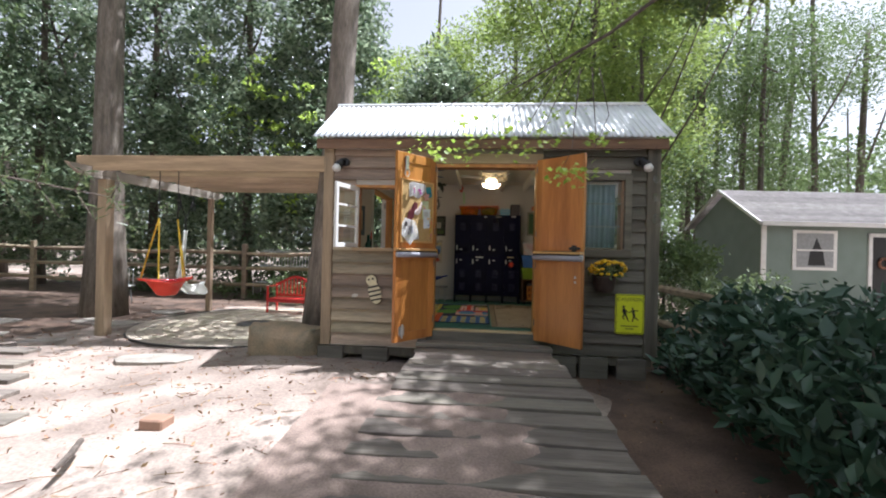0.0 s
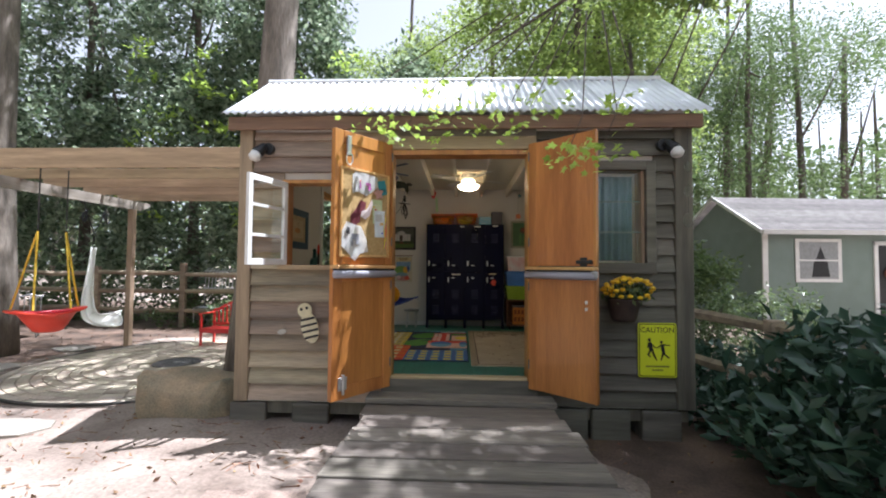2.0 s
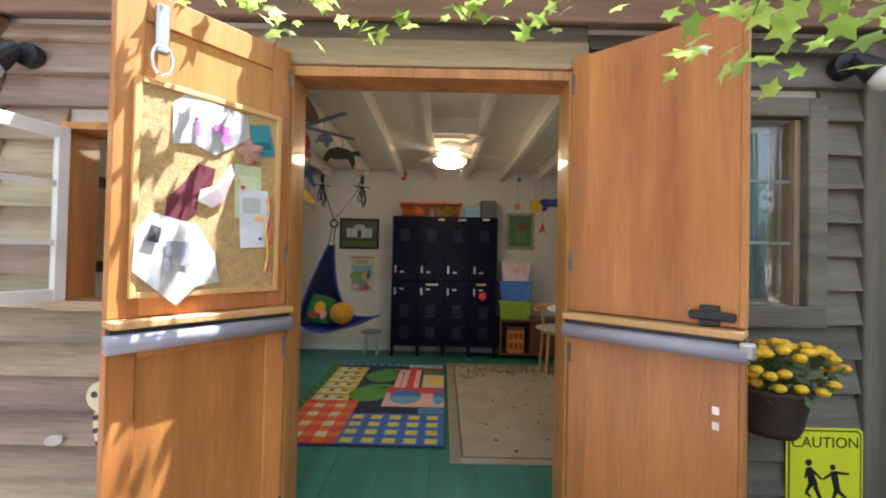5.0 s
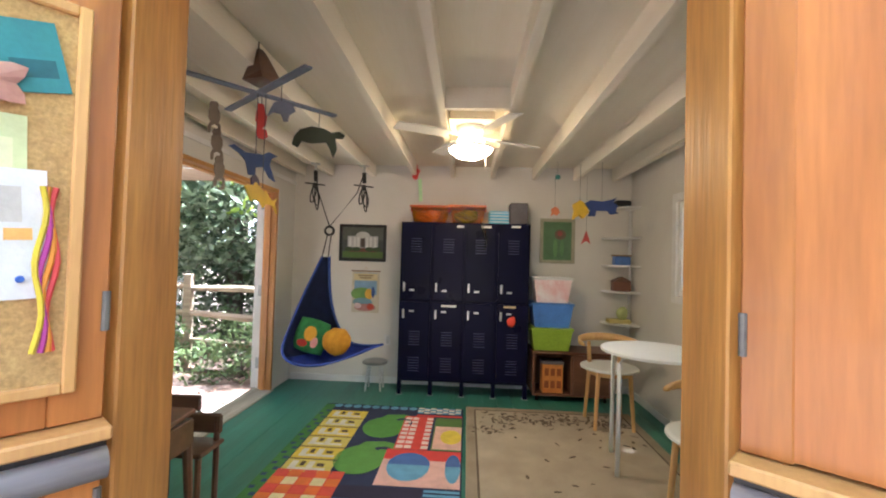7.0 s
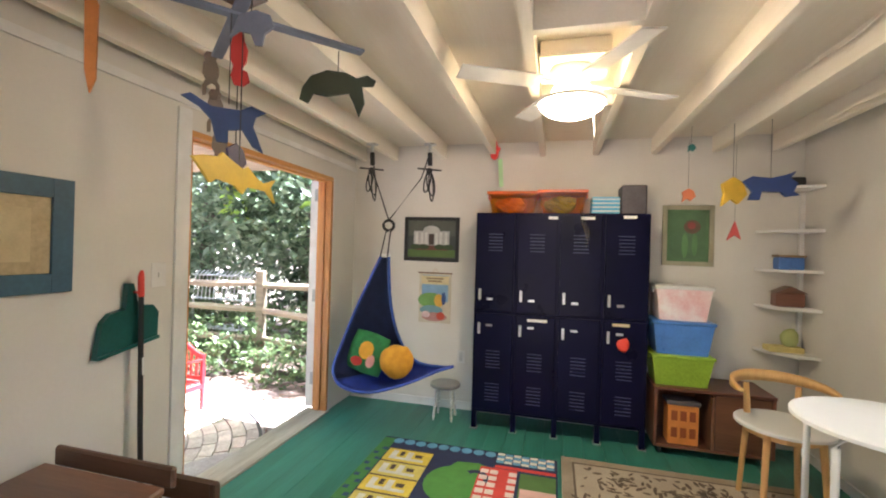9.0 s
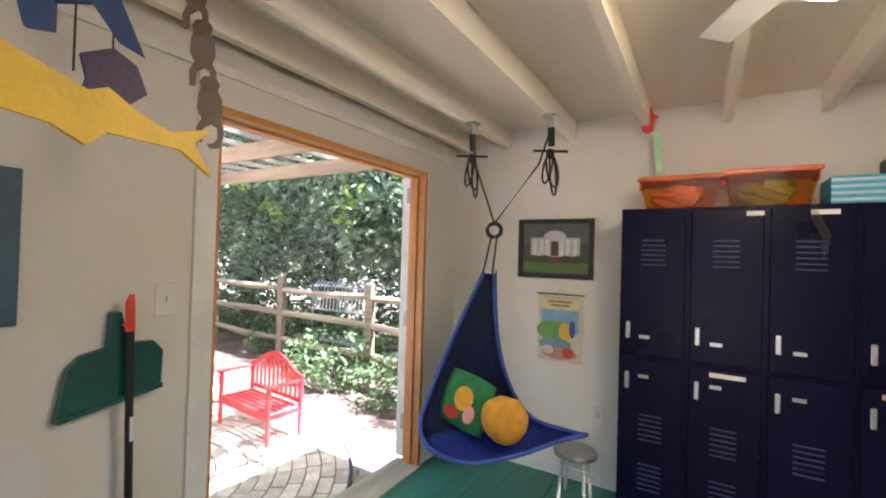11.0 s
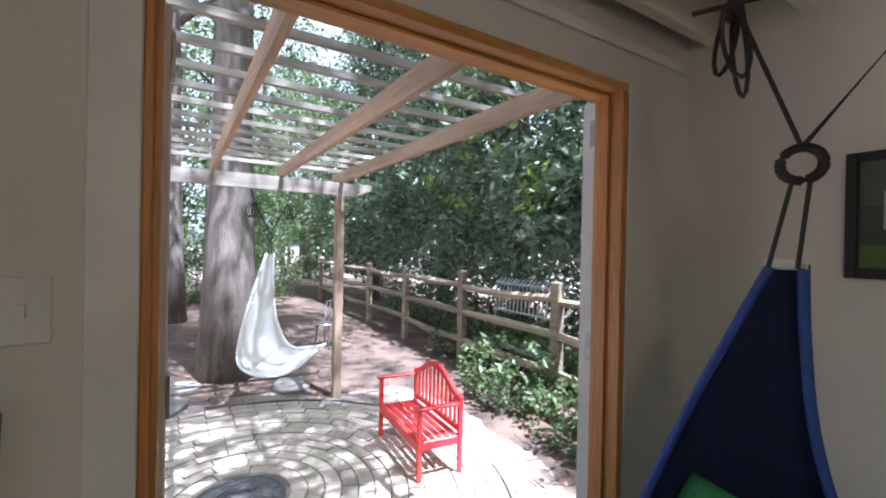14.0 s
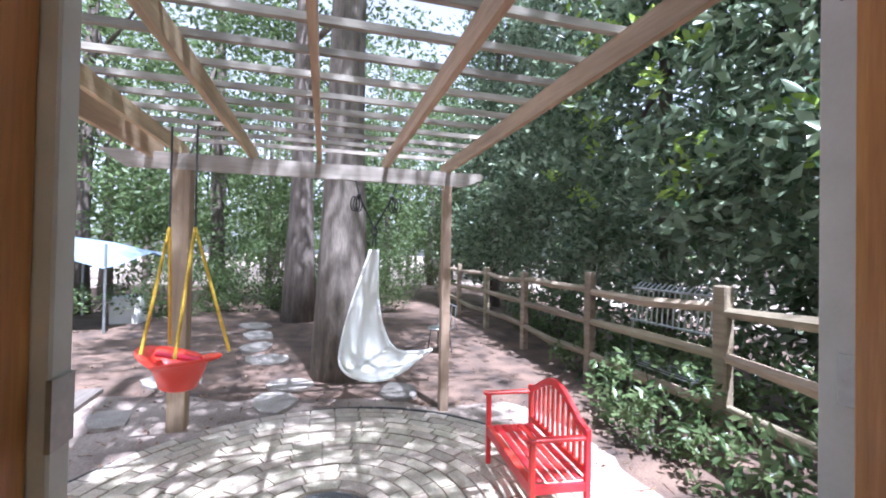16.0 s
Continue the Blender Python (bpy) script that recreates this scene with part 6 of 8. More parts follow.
tb = thing("round_table", "round white table on white tubular legs", "table", Matrix.Translation((1.40, 7.19, FZ)))
part("tabletop", lathe(B(), [(0.325, 0.775), (0.34, 0.78), (0.34, 0.795), (0.325, 0.80)], n=48), M["white_lam"], tb)
for a in (205, 130, 25, -60):
    c, s = math.cos(radians(a)), math.sin(radians(a))
    part("leg", tube(B(), [(0.18 * c, 0.18 * s, 0.766), (0.275 * c, 0.275 * s, 0.76), (0.30 * c, 0.30 * s, 0.72), (0.305 * c, 0.305 * s, 0.0)], 0.014, 8), M["white_lam"], tb, "", True)


def birch_chair(x, y, turn, label):
    c = thing("chair", label, "chair", Matrix.Translation((x, y, FZ)) @ Matrix.Rotation(radians(turn), 4, "Z") @ Matrix.Diagonal((1.1, 1.1, 1.03, 1)), "birch chairs")
    part("seat", lathe(B(), [(0.19, 0.462), (0.215, 0.468), (0.215, 0.482), (0.20, 0.488)], n=28), M["white_lam"], c, "white round seat")
    for a in (45, 135, 225, 315):
        ca, sa = math.cos(radians(a)), math.sin(radians(a))
        back = sa > 0
        part("leg", tube(B(), [(0.20 * ca, 0.20 * sa, 0.0), (0.165 * ca, 0.165 * sa, 0.46)] + ([(0.175 * ca, 0.175 * sa, 0.66)] if back else []), [0.013, 0.017] + ([0.014] if back else []), 8), M["birch"], c)
    part("apron", lathe(B(), [(0.165, 0.425), (0.17, 0.43), (0.17, 0.458), (0.16, 0.461)], n=20), M["birch"], c)
    bm = B()
    A = [radians(v) for v in np.linspace(-18, 198, 19)]
    out, inn = [], []
    for a in A:
        e = abs((a - math.pi / 2) / radians(108))
        hgt = 0.065 * (1 - 0.72 * e ** 2)
        for lst, r in ((out, 0.235), (inn, 0.215)):
            lst.append((bm.verts.new((r * math.cos(a), r * math.sin(a), 0.655)), bm.verts.new((r * math.cos(a), r * math.sin(a), 0.655 + hgt))))
    for i in range(len(A) - 1):
        o0, o1, i0, i1 = out[i], out[i + 1], inn[i], inn[i + 1]
        for q in ((o0[0], o1[0], o1[1], o0[1]), (i0[1], i1[1], i1[0], i0[0]), (o0[1], o1[1], i1[1], i0[1]), (i0[0], i1[0], o1[0], o0[0])):
            bm.faces.new(q)
    for k in (0, -1):
        bm.faces.new((out[k][0], out[k][1], inn[k][1], inn[k][0]))
    part("backrest", bm, M["birch"], c, "curved birch backrest", True)


birch_chair(1.36, 7.97, 0, "birch chair with a white seat behind the round table")
birch_chair(1.42, 6.50, -60, "birch chair with a white seat drawn up to the table")
stl = thing("dark_stool", "low stool with a dark green round top", "stool", Matrix.Translation((1.28, 6.05, FZ)))
part("top", lathe(B(), [(0.19, 0.62), (0.21, 0.63), (0.21, 0.65), (0.195, 0.66)], n=28), flat(0.035, 0.05, 0.045, 0.35), stl)
for a in (40, 130, 220, 310):
    part("leg", tube(B(), [(0.10 * math.cos(radians(a)), 0.10 * math.sin(radians(a)), 0.62), (0.19 * math.cos(radians(a)), 0.19 * math.sin(radians(a)), 0.0)], 0.016, 8), M["desk_wood"], stl)
ms = thing("metal_stool", "small grey round stool with twisted metal legs", "stool", Matrix.Translation((-0.80, 8.66, FZ)))
part("seat", lathe(B(), [(0.12, 0.27), (0.13, 0.275), (0.13, 0.29), (0.12, 0.30)], n=24), M["grey_metal"], ms, "grey round seat")
for a in (45, 135, 225, 315):
    part("leg", tube(B(), [(0.085 * math.cos(radians(a)), 0.085 * math.sin(radians(a)), 0.27), (0.11 * math.cos(radians(a)), 0.11 * math.sin(radians(a)), 0.0)], 0.010, 6), M["steel"], ms)
    for k in range(9):
        z = 0.03 + 0.026 * k
        r = 0.11 - 0.025 * z / 0.27
        part("bead", lathe(B(), [(0.006, -0.009), (0.014, 0.0), (0.006, 0.009)], (r * math.cos(radians(a)), r * math.sin(radians(a)), z), 8), M["steel"], ms)

# ---- rugs ----
RX0, RX1, RY0, RY1 = -1.12, 0.13, 6.05, 8.15
rug = thing("patchwork_rug", "bright patchwork rug of letters, checks, circles and leaves", "rug")
part("base", box(B(), RX0, RX1, RY0, RY1, FZ + 0.003, FZ + 0.010), flat(0.03, 0.04, 0.09, 0.95), rug)
zt = FZ + 0.0104


def patch(x0, x1, y0, y1, col, lift=0):
    part("patch", box(B(), x0, x1, y0, y1, zt + 0.0006 * lift, zt + 0.0006 * lift + 0.0008), flat(*col, 0.95), rug)


def dot(x, y, rx, ry, col, lift=1, a0=0.0, a1=2 * math.pi):
    part("patch", slab(B(), disc_pts(x, y, rx, ry, 18, a0, a1), 0.0008, Matrix.Translation((0, 0, zt + 0.0006 * lift))), flat(*col, 0.95), rug)


WHT, YEL, NAV, RED, GRN, BLU, SKY, PNK, ORG = (0.72, 0.70, 0.58), (0.75, 0.58, 0.06), (0.03, 0.04, 0.09), (0.68, 0.07, 0.05), (0.10, 0.28, 0.05), (0.08, 0.16, 0.42), (0.16, 0.38, 0.56), (0.74, 0.46, 0.38), (0.78, 0.20, 0.04)
patch(RX0, RX0 + 0.09, RY0, RY1 - 0.02, (0.08, 0.24, 0.06), 0)
for k in range(26):
    patch(RX0 + 0.01 + 0.04 * (k % 2), RX0 + 0.045 + 0.04 * (k % 2), RY0 + 0.02 + 0.075 * k, RY0 + 0.055 + 0.075 * k, (0.04, 0.08, 0.16), 1)
for k in range(9):
    dot(RX0 + 0.12 + 0.085 * k, RY1 - 0.05, 0.038, 0.04, SKY, 1)
for i in range(7):
    for j in range(4):
        patch(-0.27 + 0.055 * i, -0.27 + 0.055 * i + 0.05, RY1 - 0.15 + 0.036 * j, RY1 - 0.15 + 0.036 * j + 0.032, WHT if (i + j) % 2 else SKY, 1)
patch(-0.27, 0.12, 7.93, 7.965, RED, 1)
for k in range(6):
    y0 = 6.88 + 0.185 * k
    patch(-1.02, -0.70, y0, y0 + 0.17, YEL if k % 2 else (0.66, 0.56, 0.12), 1)
    patch(-1.02, -0.70, y0 + 0.17, y0 + 0.185, (0.12, 0.08, 0.05), 2)
    patch(-0.98, -0.74, y0 + 0.03, y0 + 0.06, WHT, 2)
    patch(-0.98, -0.94, y0 + 0.03, y0 + 0.145, WHT, 3)
    patch(-0.87, -0.83, y0 + 0.03, y0 + 0.145, WHT, 3)
    patch(-0.92, -0.89, y0 + 0.08, y0 + 0.14, (0.10, 0.07, 0.04), 4)
    patch(-0.81, -0.76, y0 + 0.08, y0 + 0.12, (0.10, 0.07, 0.04), 4)
def paisley(cx, cy, col):
    """A round leaf with a hooked tip, and a dark curl inside the hook."""
    pts = [(cx + 0.17 * math.cos(a), cy + 0.21 * math.sin(a)) for a in np.linspace(1.9, 5.9, 16)]
    pts += [(cx + 0.23, cy + 0.03), (cx + 0.27, cy + 0.14), (cx + 0.24, cy + 0.24), (cx + 0.12, cy + 0.29), (cx - 0.02, cy + 0.27)]
    part("patch", slab(B(), pts, 0.0008, Matrix.Translation((0, 0, zt + 0.0006))), flat(*col, 0.95), rug)
    arc = [(cx + 0.13 + 0.085 * math.cos(a), cy + 0.10 + 0.10 * math.sin(a)) for a in np.linspace(-0.7, 2.4, 12)]
    inner = [(cx + 0.13 + 0.052 * math.cos(a), cy + 0.095 + 0.065 * math.sin(a)) for a in np.linspace(2.4, -0.4, 12)]
    part("patch", slab(B(), arc + inner, 0.0008, Matrix.Translation((0, 0, zt + 0.0014))), flat(*NAV, 0.95), rug)


paisley(-0.50, 7.66, GRN)
paisley(-0.56, 7.10, (0.12, 0.31, 0.06))
patch(-0.36, -0.12, 7.28, 7.92, RED, 2)
for i in range(4):
    for j in range(8):
        if i != 2:
            patch(-0.35 + 0.06 * i, -0.30 + 0.06 * i, 7.295 + 0.078 * j, 7.345 + 0.078 * j, (0.80, 0.66, 0.58), 3)
patch(-0.10, 0.12, 7.28, 7.90, (0.10, 0.20, 0.05), 2)
patch(-0.09, 0.12, 7.30, 7.72, PNK, 3)
dot(0.04, 7.52, 0.08, 0.13, YEL, 4)
patch(-0.40, 0.12, 6.78, 7.27, PNK, 2)
patch(-0.40, 0.12, 7.12, 7.27, RED, 3)
for x in (-0.22, 0.07):
    rx = 0.14 if x < 0 else 0.05
    dot(x, 7.03, rx, 0.19, SKY, 4)
    dot(x, 7.05, rx, 0.17, BLU, 5, 0.0, math.pi)
patch(-0.62, -0.10, 6.63, 6.76, (0.035, 0.03, 0.06), 2)
for k in range(3):
    patch(-0.09, 0.12, 6.64 + 0.045 * k, 6.665 + 0.045 * k, SKY, 2)
patch(-1.03, -0.60, RY0 + 0.02, 6.88, RED, 2)
for i in range(5):
    for j in range(9):
        c = ORG if (i + j) % 2 else (0.72, 0.10, 0.06)
        if i % 2 and j % 2:
            c = (0.80, 0.72, 0.38)
        patch(-1.03 + 0.087 * i, -1.03 + 0.087 * i + 0.08, RY0 + 0.03 + 0.093 * j, RY0 + 0.03 + 0.093 * j + 0.086, c, 3)
patch(-0.60, 0.12, RY0 + 0.02, 6.62, BLU, 2)
for i in range(5):
    for j in range(4):
        patch(-0.585 + 0.142 * i, -0.49 + 0.142 * i, RY0 + 0.035 + 0.138 * j, RY0 + 0.125 + 0.138 * j, SKY, 3)
        patch(-0.575 + 0.142 * i, -0.50 + 0.142 * i, RY0 + 0.045 + 0.138 * j, RY0 + 0.115 + 0.138 * j, YEL, 4)

jr = thing("jute_rug", "worn beige woven rug with dark leaf motifs and a line border", "rug")
JX0, JX1, JY0, JY1 = 0.155, 1.62, 5.85, 8.24
part("base", box(B(), JX0, JX1, JY0, JY1, FZ + 0.003, FZ + 0.009), M["jute"], jr)
for a in ((JX0 + 0.07, JX0 + 0.085, JY0 + 0.07, JY1 - 0.07), (JX1 - 0.085, JX1 - 0.07, JY0 + 0.07, JY1 - 0.07), (JX0 + 0.07, JX1 - 0.07, JY0 + 0.07, JY0 + 0.085), (JX0 + 0.07, JX1 - 0.07, JY1 - 0.085, JY1 - 0.07)):
    part("border_line", box(B(), *a, FZ + 0.0092, FZ + 0.0098), M["jute_mark"], jr)
jb = mat("jute_band", (0.36, 0.30, 0.21), (0.27, 0.22, 0.15), 0.95, scale=6, bump=0.4, fine=150, stain=0.35)
for a in ((JX0 + 0.004, JX0 + 0.068, JY0 + 0.004, JY1 - 0.004), (JX1 - 0.068, JX1 - 0.004, JY0 + 0.004, JY1 - 0.004), (JX0 + 0.07, JX1 - 0.07, JY1 - 0.068, JY1 - 0.004)):
    part("border_band", box(B(), *a, FZ + 0.0092, FZ + 0.0097), jb, jr)
for k in range(230):
    if k < 80:
        c = ((0.52, 8.0), (0.80, 7.93), (0.34, 7.72), (1.02, 8.02), (1.32, 7.98))[k % 5]
        x, y = c[0] + random.gauss(0, 0.045), c[1] + random.gauss(0, 0.055)
    elif k < 185:
        x, y = random.uniform(JX0 + 0.12, JX1 - 0.1), JY1 - 0.12 - abs(random.gauss(0, 0.16))
    else:
        x, y = random.uniform(JX0 + 0.12, JX1 - 0.1), random.uniform(JY0 + 0.12, JY1 - 0.3)
    part("leaf_motif", slab(B(), disc_pts(0, 0, random.uniform(0.015, 0.04), random.uniform(0.006, 0.014), 8), 0.0006, Matrix.Translation((x, y, FZ + 0.0093)) @ Matrix.Rotation(random.uniform(0, 3.1), 4, "Z")), M["jute_mark"], jr)

# ---- hanging mobile ----
mb = thing("hanging_mobile", "hanging mobile with crossed grey arms and a brown wooden bell", "mobile", Matrix.Translation((-0.885, 6.21, 0)))
for p, q in (((-0.275, -0.29), (0.265, 0.32)), ((0.335, -0.27), (-0.315, 0.26))):
    d = Vector((q[0] - p[0], q[1] - p[1], 0))
    L = d.length
    m = Matrix.Translation(((p[0] + q[0]) / 2, (p[1] + q[1]) / 2, 2.55 + (0.008 if p[0] > 0 else 0))) @ Matrix.Rotation(math.atan2(d.y, d.x), 4, "Z")
    part("arm", box(B(), -L / 2, L / 2, -0.02, 0.02, -0.006, 0.006, m, bev=0.003), flat(0.22, 0.25, 0.33), mb, "slate blue wooden arm")
part("bell", tube(B(), [(0, 0, 2.60), (0, 0, 2.63), (-0.015, 0, 2.74), (-0.02, 0, 2.76)], [0.085, 0.08, 0.03, 0.018], 4), M["desk_wood"], mb, "dark brown wooden bell")
part("cord", tube(B(), [(-0.02, 0, 2.755), (-0.02, 0, 2.80)], 0.003, 5), M["black"], mb)


def cutout(name, label, outline, col, x, y, z, turn, t=0.008, s=1.0, hang=None):
    o = thing(name, label, "ornament", Matrix.Translation((x, y, z)) @ Matrix.Rotation(radians(turn), 4, "Z"), "cut-out animals on the mobile")
    part("figure", slab(B(), [(s * a, s * b) for a, b in outline], t, Matrix.Translation((0, t / 2, 0)) @ TO_XZ), flat(*col, 0.5), o)
    if hang:
        top = max(b for a, b in outline) * s
        part("string", tube(B(), [(0, 0, top * 0.8), (0, 0, hang - z)], 0.0018, 4), M["black"], o)


FISH = [(-0.25, 0.03), (-0.20, 0.045), (-0.12, 0.055), (-0.10, 0.075), (-0.06, 0.06), (0.02, 0.035), (0.05, 0.05), (0.10, 0.02), (0.16, 0.0), (0.25, 0.03), (0.21, -0.01), (0.25, -0.075), (0.18, -0.03), (0.10, -0.03), (0.05, -0.03), (0.02, -0.06), (-0.03, -0.035), (-0.13, -0.025), (-0.16, -0.045), (-0.20, -0.01)]
TURTLE = [(-0.13, 0.0), (-0.10, 0.04), (-0.04, 0.06), (0.03, 0.05), (0.07, 0.03), (0.11, 0.04), (0.14, 0.02), (0.13, 0.0), (0.09, 0.0), (0.10, -0.06), (0.08, -0.11), (0.06, -0.06), (0.04, -0.025), (-0.04, -0.035), (-0.09, -0.025), (-0.11, -0.06), (-0.14, -0.045)]
DOG = [(-0.16, 0.05), (-0.13, 0.065), (-0.06, 0.03), (0.04, 0.035), (0.08, 0.06), (0.14, 0.045), (0.10, 0.02), (0.09, -0.02), (0.13, -0.12), (0.09, -0.10), (0.05, -0.04), (0.0, -0.05), (0.0, -0.10), (-0.04, -0.10), (-0.06, -0.02), (-0.10, 0.02)]
MONK = [(-0.02, 0.11), (0.015, 0.105), (0.02, 0.07), (0.035, 0.03), (0.03, -0.02), (0.01, -0.05), (0.035, -0.06), (0.045, -0.10), (0.02, -0.12), (-0.015, -0.115), (-0.03, -0.08), (-0.02, -0.04), (-0.035, 0.0), (-0.03, 0.05)]
MONKEY = [(-0.02, 0.11), (0.015, 0.112), (0.028, 0.09), (0.022, 0.07), (0.036, 0.04), (0.038, 0.0), (0.03, -0.03), (0.042, -0.05), (0.044, -0.09), (0.034, -0.12), (0.006, -0.125), (-0.004, -0.112), (0.014, -0.108), (0.026, -0.09), (0.024, -0.055), (0.006, -0.045), (-0.016, -0.06), (-0.018, -0.105), (-0.034, -0.108), (-0.036, -0.06), (-0.022, -0.03), (-0.036, 0.0), (-0.034, 0.05), (-0.026, 0.07), (-0.032, 0.09)]
BLOT = [(-0.05, 0.03), (0.0, 0.06), (0.04, 0.04), (0.06, -0.01), (0.02, -0.05), (-0.01, -0.03), (-0.05, -0.06), (-0.04, -0.01)]
cutout("fish_cutout", "yellow wooden fish cut-out hanging from strings", FISH, (0.78, 0.50, 0.02), -0.855, 6.20, 2.045, 95, s=0.78, hang=2.54)
cutout("turtle_cutout", "dark green wooden turtle cut-out on a string", TURTLE, (0.05, 0.065, 0.035), -0.70, 6.50, 2.42, 10, s=1.0, hang=2.55)
cutout("dog_cutout", "blue wooden running dog cut-out on a string", DOG, (0.05, 0.085, 0.22), -0.89, 6.19, 2.225, 52, s=0.78, hang=2.54)
cutout("leaf_cutout", "purple wooden leaf cut-out on a string", BLOT, (0.05, 0.03, 0.10), -0.93, 6.27, 2.12, 90, s=0.8, hang=2.54)
cutout("bird_cutout", "red wooden bird cut-out on a string", MONK, (0.62, 0.05, 0.04), -0.885, 6.22, 2.42, 20, s=0.75, hang=2.54)
cutout("elephant_cutout", "grey wooden elephant cut-out on a string", [(-0.09, -0.05), (-0.05, 0.05), (0.02, 0.07), (0.08, 0.05), (0.10, 0.0), (0.06, -0.03), (0.05, -0.08), (0.02, -0.08), (0.0, -0.03), (-0.05, -0.02)], (0.20, 0.22, 0.29), -0.72, 6.07, 2.42, 15, s=0.62, hang=2.54)
cutout("stick_cutout", "thin orange wooden cut-out on a string", [(-0.018, 0.12), (0.0, 0.14), (0.014, 0.1), (0.012, -0.1), (-0.002, -0.14), (-0.014, -0.08)], (0.66, 0.26, 0.06), -1.15, 5.98, 2.38, 30, hang=2.54)
for k in range(3):
    cutout("monkey_cutout", "grey-brown wooden monkey cut-out in a chain", MONKEY, (0.24, 0.19, 0.14), -1.37 + 0.01 * k, 6.62 + 0.02 * k, 2.565 - 0.155 * k, 35 + 12 * k, s=0.85, hang=2.54 if k == 0 else None)

# small hangings by the back wall and ceiling
def hung(name, label, outline, col, x, y, z, turn=0, s=1.0):
    o = thing(name, label, "ornament", Matrix.Translation((x, y, z)) @ Matrix.Rotation(radians(turn), 4, "Z"), "small hanging ornaments")
    part("figure", slab(B(), [(s * a, s * b) for a, b in outline], 0.02, Matrix.Translation((0, 0.01, 0)) @ TO_XZ), flat(*col, 0.5), o)
    part("string", tube(B(), [(0, 0, 0.02), (0, 0, (CZ if z > 2.6 else JZ) - z)], 0.0015, 4), M["black"], o)
    return o


PAR = [(-0.02, 0.09), (0.02, 0.08), (0.03, 0.03), (0.06, 0.01), (0.04, -0.02), (0.03, -0.08), (0.0, -0.10), (-0.03, -0.08), (-0.045, -0.02), (-0.035, 0.04)]
hung("parrot_ornament", "red toy bird with green breast hanging from a joist", PAR, (0.70, 0.05, 0.04), -0.45, 8.76, 2.71, 0, 0.9)
hung("parrot_breast", "small green oval hung on a red toy bird", [(0.02 * math.cos(a), 0.03 * math.sin(a)) for a in np.linspace(0, 5.8, 9)], (0.05, 0.25, 0.06), -0.46, 8.743, 2.715)
solo("ribbon", box(B(), -0.018, 0.018, -0.002, 0.002, -0.24, 0.0, bev=0.001), flat(0.50, 0.80, 0.42, 0.4), "pale green plastic ribbon hanging below a toy bird", "ribbon", Matrix.Translation((-0.40, 8.76, 2.63)) @ Matrix.Rotation(radians(-4), 4, "Y"))
FROG = [(-0.15, 0.03), (-0.10, 0.06), (0.0, 0.05), (0.08, 0.07), (0.13, 0.09), (0.10, 0.05), (0.14, 0.02), (0.12, -0.03), (0.15, -0.05), (0.08, -0.06), (0.05, -0.03), (-0.05, -0.03), (-0.06, -0.08), (-0.12, -0.08), (-0.10, -0.03)]
hung("frog_cutout", "blue wooden frog cut-out hanging near the shelves", FROG, (0.025, 0.05, 0.20), 1.29, 8.03, 2.27, 5, 1.0)
hung("star_cutout", "yellow wooden cut-out hanging near the shelves", BLOT, (0.80, 0.52, 0.03), 1.12, 8.1, 2.25, 20, 1.5)
hung("leaf_cutout", "small orange wooden cut-out hanging near a painting", BLOT, (0.75, 0.25, 0.10), 0.98, 8.5, 2.28, 0, 0.8)
hung("bird_cutout", "small red wooden cut-out hanging near a painting", [(-0.05, -0.06), (0.0, 0.08), (0.04, -0.05), (0.0, -0.02)], (0.65, 0.10, 0.08), 1.33, 8.65, 2.03, 0, 1.0)
wing = hung("bird_cutout", "turquoise, orange and white wooden cut-out hanging by the window", [(-0.17, -0.03), (-0.12, 0.015), (-0.03, 0.045), (0.06, 0.03), (0.15, 0.0), (0.20, -0.04), (0.05, -0.045)], (0.025, 0.42, 0.52), 1.32, 6.2, 1.95, 10)
part("wing", slab(B(), [(-0.05, 0.046), (0.02, 0.105), (0.13, 0.10), (0.15, 0.02), (0.06, 0.034), (-0.03, 0.048)], 0.018, Matrix.Translation((0, 0.009, 0)) @ TO_XZ), flat(0.82, 0.26, 0.015, 0.5), wing, "orange upper wing")
part("wing_edge", slab(B(), [(-0.09, 0.04), (0.015, 0.14), (0.15, 0.13), (0.15, 0.112), (0.02, 0.118), (-0.06, 0.047)], 0.016, Matrix.Translation((0, 0.008, 0)) @ TO_XZ), M["white_trim"], wing, "white arched edge")
hung("teal_ornament", "small teal ornament tucked between joists", BLOT, (0.04, 0.25, 0.24), 1.02, 8.6, 2.64, 0, 0.5)


# ---- trees and shrubs ----
def trunk_path(x, y, h, lean=(0, 0), wob=0.15, z0=-0.2):
    n = 9
    return [(x + lean[0] * (i / n) + wob * (i / n) * noise.noise(Vector((x, y, i * 0.5))), y + lean[1] * (i / n) + wob * (i / n) * noise.noise(Vector((y, x, i * 0.5 + 9))), z0 + (h - z0) * i / n) for i in range(n + 1)]


